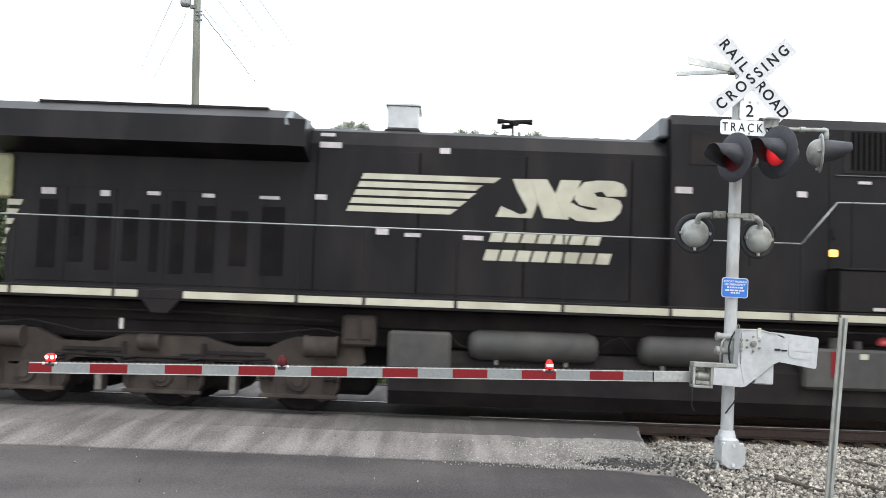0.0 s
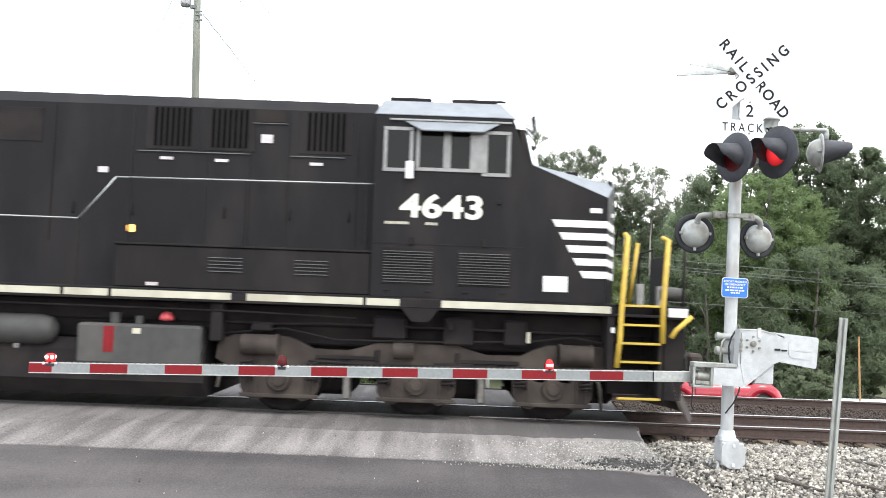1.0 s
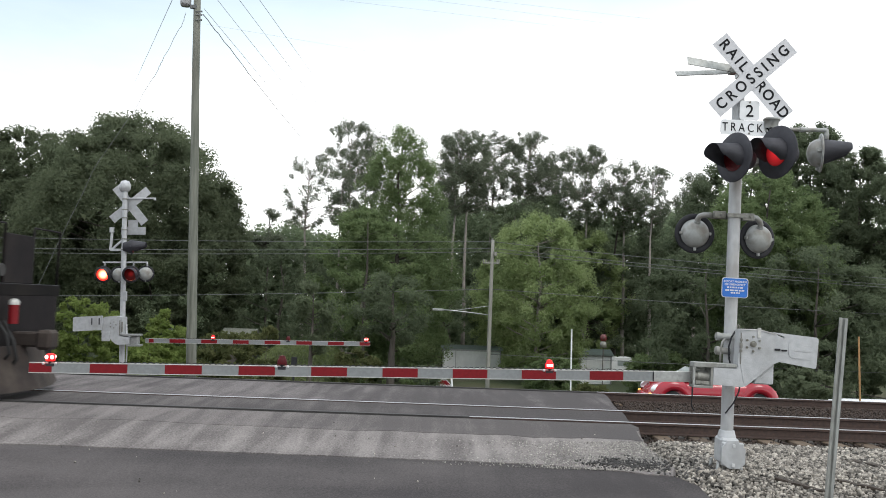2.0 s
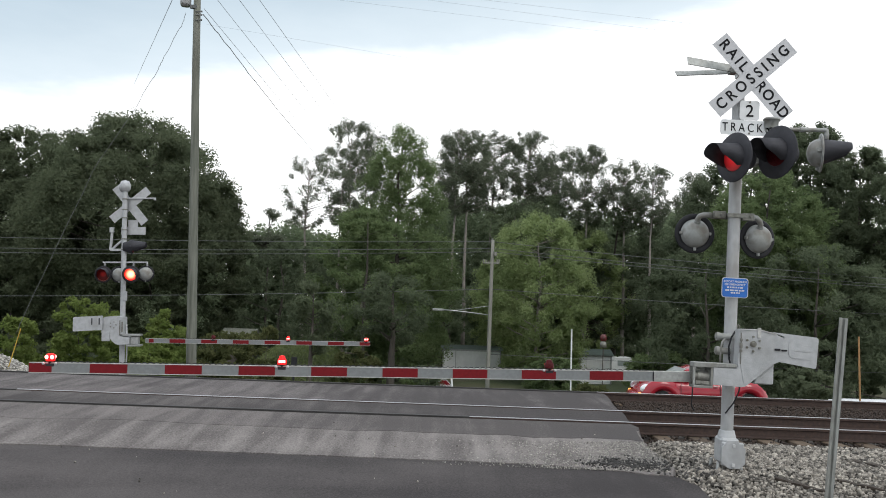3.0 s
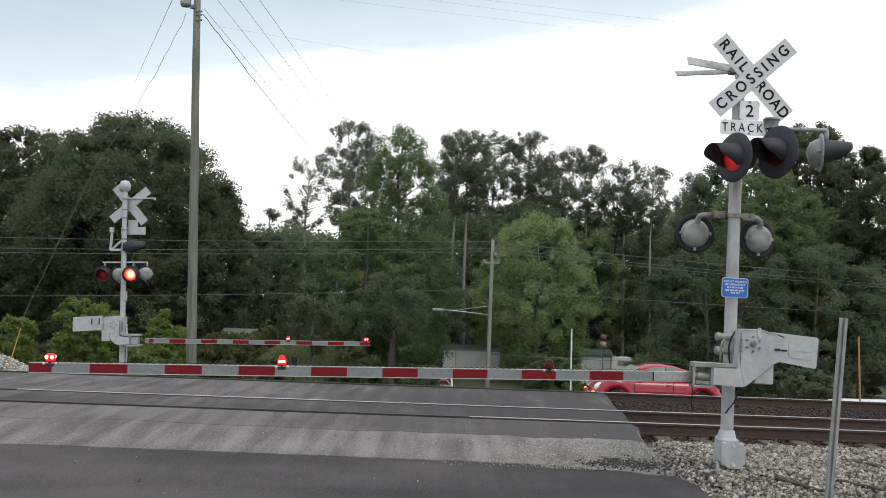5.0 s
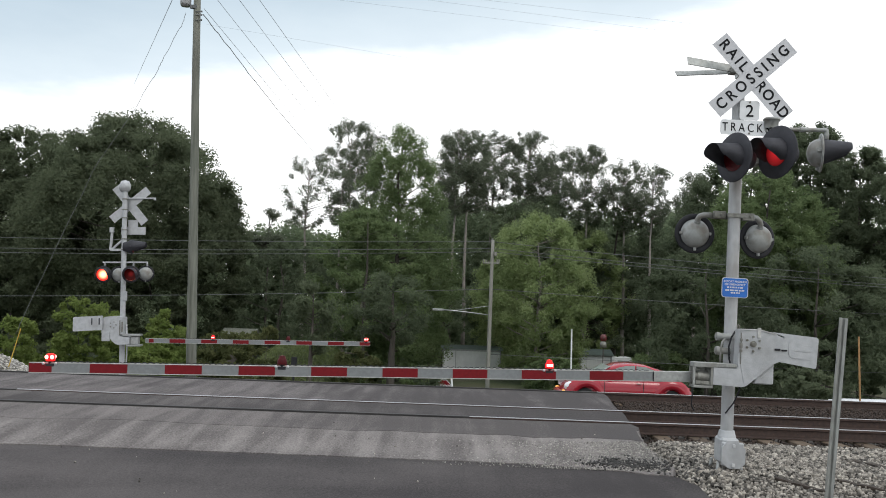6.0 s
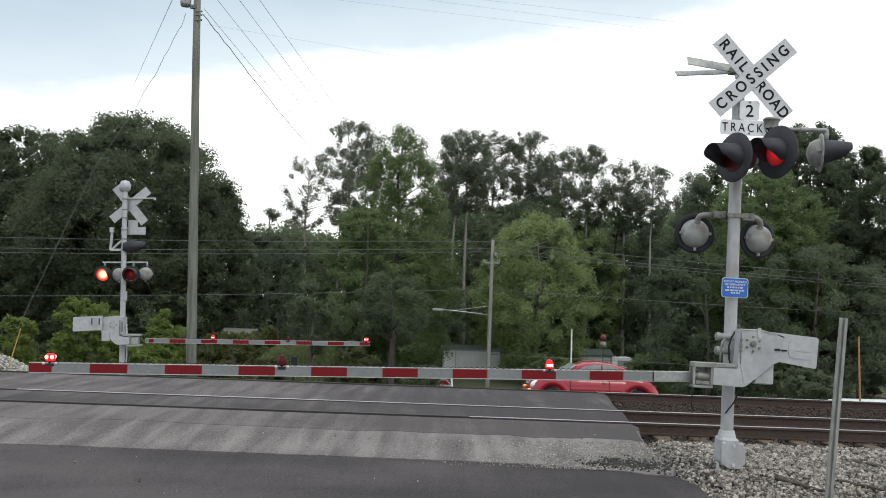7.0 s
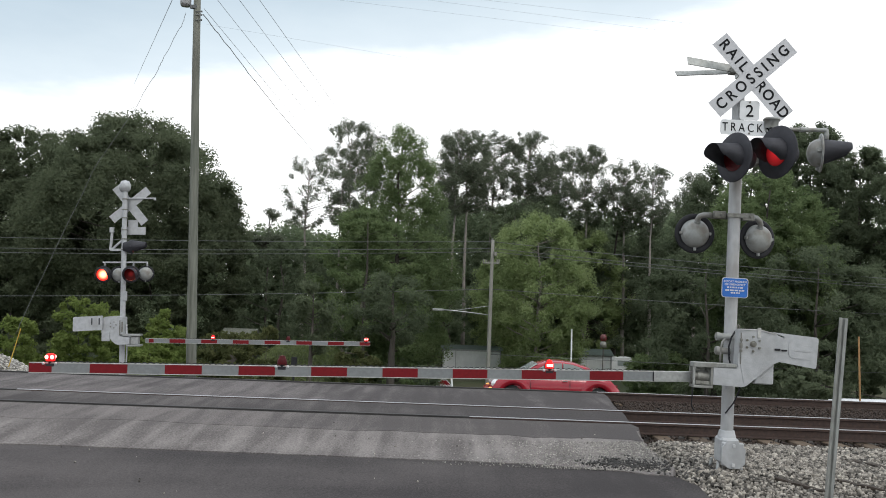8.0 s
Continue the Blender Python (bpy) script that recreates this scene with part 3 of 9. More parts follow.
def ground_top(x, y):
    """The ground with its unevenness and the grassy bank at the wood's edge."""
    z = ground_z(x, y)
    if abs(x) < 60 and 27 < y < 90:
        z += 0.25 * noise.noise(Vector((x * 0.13, y * 0.13, 3.1)))
        z += 2.7 * math.exp(-((x + 7.6) / 2.3) ** 4 - ((y - 50) / 8.0) ** 4)
    return z


def build_ground():
    xs = [-3000, -700, -260, -130, -80, -50] + [-40 + i * 1.0 for i in range(81)] + [50, 80, 130, 260, 700, 3000]
    ys = [-3000, -400, -60, -12, -4] + [i * 1.0 for i in range(0, 34)] + [36, 38, 40, 42, 44, 46, 48, 52, 60, 75, 90, 140, 300, 900, 3000]
    b = Build()
    vs = []
    for y in ys:
        for x in xs:
            vs.append((x, y, ground_top(x, y)))
    n = len(xs)
    fs = [(j * n + i, j * n + i + 1, (j + 1) * n + i + 1, (j + 1) * n + i) for j in range(len(ys) - 1) for i in range(n - 1)]
    b.raw(vs, fs, True)
    for k in range(len(fs)):
        y = ys[k // (n - 1)]
        b.m[k] = 1 if 4 <= y < 25 else 0
    return solid("ground", b, [M_GRASS, M_SOIL], "grass and bare ballast bed falling away beyond the tracks", "ground", kind="structure")


build_ground()


# ---- the road: approach, dusty shoulder strip, crossing slab, far ramp ----
def road_right(y):
    """The pavement's ragged edge beside the signal, narrowing towards the camera's side."""
    return ramped([(6.5, 2.6), (8.5, 2.78), (9.4, 2.92), (10.1, 2.97), (10.6, 2.80), (11.0, 2.9), (11.9, 2.8), (13.6, 3.0), (15.3, 3.15), (18.2, 3.4), (22, 3.2), (30, 3.2)], y)


ROADTOP = [(-40, -0.42), (0, -0.40), (9.0, -0.26), (10.4, -0.2), (12.4, -0.068), (13.4, -0.030), (13.9, -0.026), (15.2, -0.012), (18.6, -0.012), (19.3, -0.06),
           (21.5, -0.36), (23.4, -0.55), (25.2, -1.18), (28.8, -1.28), (34, -2.2), (40, -3.4)]


def road_z(x, y):
    return ramped(ROADTOP, y)


def patch_edge(x):
    """How far the dark patch's end wanders across the road."""
    return ramped([(-60, 0.3), (-5, 0.33), (0, 0.29), (1.2, 0.25), (2.0, 0.12), (2.6, -0.06), (3.2, -0.3)], x)


def sheet(name, y0, y1, mat, label, lift=0.0, left=-60.0, right=None, step=0.35, jag=0.0, seed=0, bend_near=0.0, bend_far=0.0, jag_far=None):
    rnd = random.Random(seed)
    b = Build()
    ny = max(2, int((y1 - y0) / step))
    nx = 60
    vs = []
    jl = [rnd.uniform(-1, 1) * min(jag, 0.04) for _ in range(ny + 1)]
    for j in range(ny + 1):
        y = y0 + (y1 - y0) * j / ny
        xr = (right if right is not None else road_right(y)) + jl[j]
        for i in range(nx + 1):
            u = i / nx
            x = left + (xr - left) * (1 - (1 - u) ** 2.2)
            wob = (jag if j == 0 or jag_far is None else jag_far) * (0.6 * noise.noise(Vector((x * 0.9, y * 0.3, seed + 0.5))) + 0.25 * noise.noise(Vector((x * 4.1, y, seed)))) if j in (0, ny) else 0
            yy = y + wob + patch_edge(x) * (bend_near * (1 - j / ny) + bend_far * (j == ny))
            vs.append((x, yy, road_z(x, yy) + lift))
    m = nx + 1
    top = [(j * m + i, j * m + i + 1, (j + 1) * m + i + 1, (j + 1) * m + i) for j in range(ny) for i in range(nx)]
    b.raw(vs, top, True)
    # broken side edges, so that the slab has thickness
    edge = [j * m + nx for j in range(ny + 1)]
    low = [(vs[k][0] + 0.06, vs[k][1], vs[k][2] - 0.22) for k in edge]
    b.raw([vs[k] for k in edge] + low, [(j, j + ny + 1, j + ny + 2, j + 1) for j in range(ny)], False)
    for row in (0, ny):
        e = [row * m + i for i in range(m)]
        low = [(vs[k][0], vs[k][1], vs[k][2] - 0.22) for k in e]
        b.raw([vs[k] for k in e] + low, [(i, i + 1, m + i + 1, m + i) for i in range(nx)], False)
    return solid(name, b, mat, label, "road", kind="structure")


sheet("road", -40, 10.6, M_ROAD_NEW, "dark asphalt approach road with a ragged edge", 0.0, left=-60, step=0.6, jag=0.03, seed=1, bend_far=1.0)
sheet("road_strip", 10.55, 13.0, M_DUST, "pale dusty strip of asphalt and ground gravel streaked by tyres", 0.012, left=-60, step=0.15, jag=0.05, seed=3, bend_near=1.0)
sheet("road_crossing", 12.28, NEAR_Y - 0.90, M_SLAB, "worn grey asphalt of the level crossing", 0.0165, left=-60, step=0.3, jag=0.62, seed=9, jag_far=0.04)
sheet("road_between_rails", NEAR_Y - 0.67, NEAR_Y + 0.68, M_WORN, "asphalt fill between the rails", 0.0, left=-60, seed=4)
sheet("road_between_tracks", NEAR_Y + 0.80, FAR_Y - 0.93, M_ASPHALT, "asphalt fill between the two tracks", 0.0, left=-60, seed=5)
sheet("road_far_fill", FAR_Y - 0.67, FAR_Y + 0.66, M_ASPHALT, "asphalt fill in the far track", -0.03, left=-60, seed=6)
sheet("road_far_ramp", FAR_Y + 0.8, 25.0, M_ASPHALT, "asphalt ramp falling away beyond the tracks", -0.02, left=-60, seed=7)
sheet("road_parallel", 25.0, 28.8, M_ASPHALT, "asphalt road running along beyond the tracks", -0.02, left=-140, right=140, seed=8, step=0.8)


# ---- tracks ----
def rail_profile():
    return [(-0.07, -0.172), (0.07, -0.172), (0.07, -0.16), (0.012, -0.145), (0.009, -0.045), (0.036, -0.034), (0.036, -0.004),
            (0.028, 0.0), (-0.028, 0.0), (-0.036, -0.004), (-0.036, -0.034), (-0.009, -0.045), (-0.012, -0.145), (-0.07, -0.16)]


def build_rail(track, y, z, bright_from):
    b = Build()
    b.prism(rail_profile(), -150, 150, "x")
    r = part("rail", b, M_RAIL, track, "rust-brown steel rail", pose(0, y, z))
    # dark before this x, polished after: the reflection's extent is set by colour
    for x0, x1, mt, lab in ((-150, bright_from, M_DARKHEAD, "dark railhead in the crossing, missing reflection put into its colour"), (bright_from, 150, M_RAILHEAD, "polished running surface")):
        b = Build()
        if mt is M_RAILHEAD:
            b.box(x0, x1, -0.030, 0.026, -0.002, 0.003)
        else:
            b.box(x0, x1, -0.0375, 0.0375, -0.03, 0.003, 0.002)
        part("railhead", b, mt, r, lab)


def build_track(y, drop, bright_from):
    t = thing("track", "railway track of polished rails on weathered timber ties", "railway track", pose(0, y, 0), group="railway tracks", kind="structure")
    build_rail(t, -GAUGE / 2, 0, bright_from[0])
    build_rail(t, GAUGE / 2, drop, bright_from[1])
    return t


TRACK_NEAR = build_track(NEAR_Y, 0.0, (0.5, -7.2))
TRACK_FAR = build_track(FAR_Y, -0.16, (3.3, 3.3))


# ---- signals ----
def facing(yaw):
    """Turns local +z (a lamp's axis) into the level direction yaw; yaw 0 faces the approaching traffic (-y)."""
    return Matrix.Rotation(radians(yaw), 4, "Z") @ Matrix.Rotation(radians(90), 4, "X")


MOVING_LENSES = []


def flasher(parent, x, y, z, yaw, phase, lit, disc_r=0.30, grey_dome=True, unlit=None, grey_disc=False):
    """One flashing light: round backing target, domed housing, hood, two-faced lens whose added turning imitates the
    flash.
    """
    m = Matrix.Translation((x, y, z)) @ facing(yaw)
    b = Build()
    if grey_dome:
        dome = [(0.178, -0.012), (0.178, -0.03)] + [(0.168 * math.cos(a), -0.045 - 0.125 * math.sin(a)) for a in [i * math.pi / 18 for i in range(10)]]
    else:
        dome = [(0.178, -0.012), (0.176, -0.05), (0.165, -0.10), (0.135, -0.16), (0.125, -0.22), (0.11, -0.25), (0.0, -0.262)]
    b.lathe(dome, n=28)
    for s in (-1, 1):
        b.box(s * 0.165, s * 0.195, -0.018, 0.018, -0.07, -0.02, 0.005)
    b.box(-0.015, 0.015, -0.215, -0.175, -0.06, -0.02, 0.004)
    body = part("flasher", b, M_DOME if grey_dome else M_HOODGREY, parent, "round grey lamp housing", m)
    b = Build()
    b.lathe([(0.17, 0.0), (disc_r - 0.01, 0.0), (disc_r, -0.01), (disc_r - 0.01, -0.022), (0.17, -0.022), (0.17, 0.0)], n=36)
    part("target_disc", b, M_DOME if grey_disc else M_BLACKPAINT if grey_dome else M_HOODGREY, body, "grey round backing disc" if grey_disc else "black round backing disc")
    b = Build()
    rim, t = 0.17, 0.006
    vs, fs, n = [], [], 18
    for k, (r, tt) in enumerate(((rim, 0), (rim - t, 0))):
        for i in range(n + 1):
            a = radians(-38 + 256 * i / n)
            deep = 0.33 * min(1.0, max(0.16, 0.16 + (math.sin(a) + 0.62) * 1.05))
            vs.append((r * math.cos(a), r * math.sin(a), 0.0))
            vs.append((r * 0.9 * math.cos(a), r * 0.9 * math.sin(a) - 0.02, deep))
    s = 2 * (n + 1)
    for i in range(n):
        q = 2 * i
        fs += [(q, q + 2, q + 3, q + 1), (s + q, s + q + 1, s + q + 3, s + q + 2), (q + 1, q + 3, s + q + 3, s + q + 1)]
    b.raw(vs, fs, True)
    part("visor", b, M_HOODGREY, body, "black half-round hood")
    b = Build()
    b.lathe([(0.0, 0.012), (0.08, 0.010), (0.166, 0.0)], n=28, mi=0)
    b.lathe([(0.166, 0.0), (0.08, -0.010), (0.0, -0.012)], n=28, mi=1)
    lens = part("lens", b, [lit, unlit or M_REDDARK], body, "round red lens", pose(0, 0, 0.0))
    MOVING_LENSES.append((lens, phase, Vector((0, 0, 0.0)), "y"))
    return body


def arm_lamp(parent, m, phase):
    """A small double-faced red lamp clipped on the gate arm."""
    m = m @ Matrix.Diagonal((0.92, 0.92, 0.92, 1.0))
    b = Build()
    b.box(-0.05, 0.05, -0.03, 0.03, -0.015, 0.02, 0.006)
    b.tube((0, 0, 0.02), (0, 0, 0.045), 0.03, 0.035, 12)
    for s in (-1, 1):
        b.box(s * 0.075 - 0.018, s * 0.075 + 0.018, -0.02, 0.02, 0.005, 0.035, 0.005)
        b.box(s * 0.045, s * 0.085, -0.008, 0.008, 0.0, 0.02)
    b.tube((0, 0, 0.03), (0, 0, 0.12), 0.018, n=8)
    body = part("gate_lamp", b, M_BLACKPAINT, parent, "small red double-faced gate lamp", m)
    for s in (-1, 1):
        b = Build()
        b.lathe([(0.0, 0.012), (0.013, 0.008), (0.018, 0.0), (0.018, -0.01)], Matrix.Translation((s * 0.072, -0.030, 0.022)) @ facing(0), 12)
        part("side_reflector", b, M_BUBBLE, body, "small white reflector")
    if phase is None:
        b = Build()
        for s in (-1, 1):
            for q in (-1, 1):
                b.lathe([(0.0, 0.014), (0.016, 0.011), (0.026, 0.0)], Matrix.Translation((q * 0.029, s * 0.047, 0.098)) @ facing(0 if s < 0 else 180), 14)
        pieces("lens", b, M_REDCORE, body, "small glowing red lens")
        b = Build()
        b.lathe([(0.052, 0.05), (0.055, 0.10), (0.050, 0.125), (0.032, 0.138), (0.0, 0.142)], n=20)
        part("red_housing", b, M_REDHOT, body, "glowing red cylinder")
        return body
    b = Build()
    # glowing and dark side on one drum, turned to imitate the flash
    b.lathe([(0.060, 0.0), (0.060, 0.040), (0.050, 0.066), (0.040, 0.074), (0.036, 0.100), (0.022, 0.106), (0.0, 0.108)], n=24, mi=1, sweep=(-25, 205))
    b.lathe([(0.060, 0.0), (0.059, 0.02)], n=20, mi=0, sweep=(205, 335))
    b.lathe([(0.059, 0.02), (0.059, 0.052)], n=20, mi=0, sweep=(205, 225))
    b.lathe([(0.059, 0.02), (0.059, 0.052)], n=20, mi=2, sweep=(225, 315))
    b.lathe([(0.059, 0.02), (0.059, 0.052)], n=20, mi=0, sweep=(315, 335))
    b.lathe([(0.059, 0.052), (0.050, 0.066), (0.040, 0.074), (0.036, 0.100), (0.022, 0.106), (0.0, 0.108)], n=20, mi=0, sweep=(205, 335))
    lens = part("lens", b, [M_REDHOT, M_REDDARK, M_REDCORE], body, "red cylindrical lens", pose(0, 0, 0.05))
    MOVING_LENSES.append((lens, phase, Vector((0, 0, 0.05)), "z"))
    return body


def rounded(x0, x1, z0, z1, r, n=4):
    """Outline of a rectangle with rounded corners."""
    out = []
    for cx, cz, a0 in ((x1 - r, z1 - r, 0), (x0 + r, z1 - r, 90), (x0 + r, z0 + r, 180), (x1 - r, z0 + r, 270)):
        out += [(cx + r * math.cos(radians(a0 + 90 * i / n)), cz + r * math.sin(radians(a0 + 90 * i / n))) for i in range(n + 1)]
    return out


def crossbuck(parent, m, lettered):
    for k, (ang, word, parts_) in enumerate(((-48.6, "RAIL", "ROAD"), (42.0, "CROS", "SING"))):
        y = -0.004 * k
        mm = m @ Matrix.Translation((0, y, 0)) @ Matrix.Rotation(radians(-ang), 4, "Y")
        b = Build()
        b.box(-0.625, 0.625, -0.0015, 0.0015, -0.115, 0.115, 0.0)
        board = part("crossbuck_blade", b, M_SIGNWHITE if lettered else M_SIGNBACK, parent, "white crossbuck blade with black letters" if lettered else "bare grey back of a crossbuck blade", mm)
        if lettered:
            if k == 0:
                spots = [("RAIL", -0.355), ("ROAD", 0.36)]
                for w, cx in spots:
                    lettering("lettering", w, 0.185, M_INK, board, pose(cx, -0.003, 0, 90), spacing=1.42 if w == "RAIL" else 1.18, xs=0.92)
            else:
                lettering("lettering", "CROSSING", 0.185, M_INK, board, pose(0, -0.003, 0, 90), spacing=1.56, xs=0.9)


def gate_mechanism(parent):
    """Gate machine on the mast, local x runs from the arm (negative) to the counterweight (positive)."""
    before = set(parent.children)
    b = Build()
    body = [(-0.035, 1.55), (0.20, 1.55), (0.395, 1.505), (0.50, 1.46), (0.52, 1.24), (0.47, 1.205), (0.36, 1.156), (0.098, 0.923), (0.05, 0.885), (0.0, 0.872),
            (-0.33, 0.885), (-0.33, 1.085), (-0.05, 1.10)]
    b.prism(body, -0.37, -0.20, "y")
    gm = part("gate_machine", b, M_SILVER, parent, "silver-painted gate machine housing")
    b = Build()
    b.prism([(-0.02, 1.535), (0.19, 1.535), (0.37, 1.495), (0.36, 1.20), (0.09, 0.965), (0.03, 0.91), (-0.02, 1.14)], -0.377, -0.37, "y")
    part("cover_plate", b, M_SILVER, gm, "flat cover plate of the housing")
    b = Build()
    for k in range(6):
        a = 2 * math.pi * (k + 0.5) / 6
        b.tube((0.12 + 0.085 * math.cos(a), -0.376, 1.383 + 0.085 * math.sin(a)), (0.12 + 0.085 * math.cos(a), -0.394, 1.383 + 0.085 * math.sin(a)), 0.0145, n=6)
    b.tube((0.12, -0.376, 1.383), (0.12, -0.392, 1.383), 0.038, n=14)
    b.tube((0.12, -0.39, 1.383), (0.12, -0.41, 1.383), 0.022, n=10)
    pieces("bolt", b, M_DIRTYGALV, gm, "bolt head round the shaft")
    b = Build()
    b.tube((-0.02, -0.375, 1.51), (-0.02, -0.375, 1.14), 0.006, n=6)
    for z0, z1 in ((1.44, 1.41), (1.385, 1.33), (1.31, 1.28)):
        b.tube((-0.02, -0.375, z0), (-0.02, -0.375, z1), 0.017, n=10)
    part("hinge", b, M_DIRTYGALV, gm, "worn hinge of the cover")
    b = Build()
    b.prism([(-0.03, 1.55), (0.21, 1.557), (0.395, 1.512), (0.395, 1.502), (0.21, 1.545), (-0.03, 1.54)], -0.385, -0.19, "y")
    b.box(0.165, 0.205, -0.39, -0.377, 1.46, 1.575, 0.004)
    part("lid_lip", b, M_PALEALU, gm, "pale worn lip of the lid")
    b = Build()
    b.path([(-0.03, -0.25, 1.55), (-0.03, -0.25, 1.585), (-0.018, -0.25, 1.60), (-0.006, -0.25, 1.585), (-0.006, -0.25, 1.55)], 0.007, 6)
    part("lifting_eye", b, M_DIRTYGALV, gm)
    b = Build()
    plate = [(0.335, 1.535), (0.87, 1.498), (0.888, 1.485), (0.892, 1.463), (0.874, 1.153), (0.866, 1.136), (0.845, 1.133), (0.42, 1.192), (0.405, 1.21), (0.47, 1.235), (0.51, 1.27), (0.49, 1.49)]
    b.prism(plate, -0.365, -0.29, "y")
    b.box(0.40, 0.60, -0.29, -0.1, 1.26, 1.36, 0.01)
    cw = part("counterweight", b, M_SILVER, parent, "thick rounded steel counterweight plate")
    b = Build()
    b.prism([(x, z + (0.7 - x) * 0.06) for x, z in rounded(0.54, 0.83, 1.235, 1.45, 0.06, 6)], -0.372, -0.365, "y")
    b.prism([(x, z + (0.7 - x) * 0.06) for x, z in rounded(0.60, 0.80, 1.325, 1.352, 0.012, 3)], -0.378, -0.372, "y")
    part("raised_panel", b, M_SILVER, cw, "raised rounded panel on the counterweight")
    b = Build()
    b.box(0.375, 0.44, -0.39, -0.370, 1.322, 1.345, 0.004)
    b.box(0.455, 0.52, -0.386, -0.366, 1.318, 1.336, 0.004)
    pieces("counterweight_slot", b, M_BLACKPAINT, cw, "dark slotted bolt marks")
    b = Build()
    b.box(0.165, 0.39, -0.33, -0.12, 0.915, 1.17, 0.012)
    part("counterweight_block", b, M_SILVER, parent, "small hanging counterweight")
    # open frame that carries the arm
    b = Build()
    b.box(-0.565, -0.06, -0.37, -0.20, 1.08, 1.135, 0.004)
    b.box(-0.56, -0.33, -0.36, -0.18, 0.838, 0.868, 0.004)
    b.box(-0.565, -0.54, -0.365, -0.34, 0.868, 1.08, 0.003)
    b.box(-0.36, -0.33, -0.365, -0.18, 0.868, 1.08, 0.003)
    b.box(-0.56, -0.33, -0.19, -0.17, 0.868, 1.08, 0.003)
    part("arm_bracket", b, M_POSTSTEEL, parent, "open steel frame that holds the gate arm")
    b = Build()
    b.tube((-0.55, -0.27, 0.97), (-0.34, -0.27, 0.965), 0.055, 0.060, 14)
    b.tube((-0.50, -0.27, 0.97), (-0.44, -0.27, 0.97), 0.068, n=14)
    b.box(-0.53, -0.36, -0.345, -0.325, 0.875, 0.92, 0.006)
    b.tube((-0.45, -0.36, 0.90), (-0.45, -0.33, 0.90), 0.016, n=8)
    part("arm_hub", b, M_DIRTYGALV, parent, "stained round hub of the arm")
    b = Build()
    for zz in (1.445, 1.275):
        b.tube((-0.19, -0.08, zz), (-0.05, -0.08, zz), 0.040, n=16)
        b.tube((-0.225, -0.08, zz), (-0.185, -0.08, zz), 0.050, n=16)
        b.tube((-0.235, -0.08, zz), (-0.225, -0.08, zz), 0.030, n=12)
    b.path([(-0.17, -0.1, 1.12), (-0.175, -0.11, 1.25), (-0.16, -0.11, 1.38), (-0.12, -0.1, 1.43)], 0.013)
    part("conduit_fitting", b, M_DOME, parent, "pipe fittings with a conduit")
    b = Build()
    b.path([(0.0, -0.10, 1.52), (-0.06, -0.14, 1.44), (-0.09, -0.15, 1.33), (-0.08, -0.15, 1.18), (-0.06, -0.15, 1.10)], 0.011)
    b.path([(0.06, -0.15, 0.90), (0.055, -0.13, 0.80), (0.0, -0.12, 0.66), (-0.085, -0.09, 0.53)], 0.009)
    b.path([(-0.55, -0.3, 0.85), (-0.545, -0.28, 0.74), (-0.54, -0.25, 0.62), (-0.49, -0.2, 0.55)], 0.008)
    pieces("loose_cable", b, M_BLACKPAINT, parent, "loose black cable")
    return [ob for ob in parent.children if ob not in before]


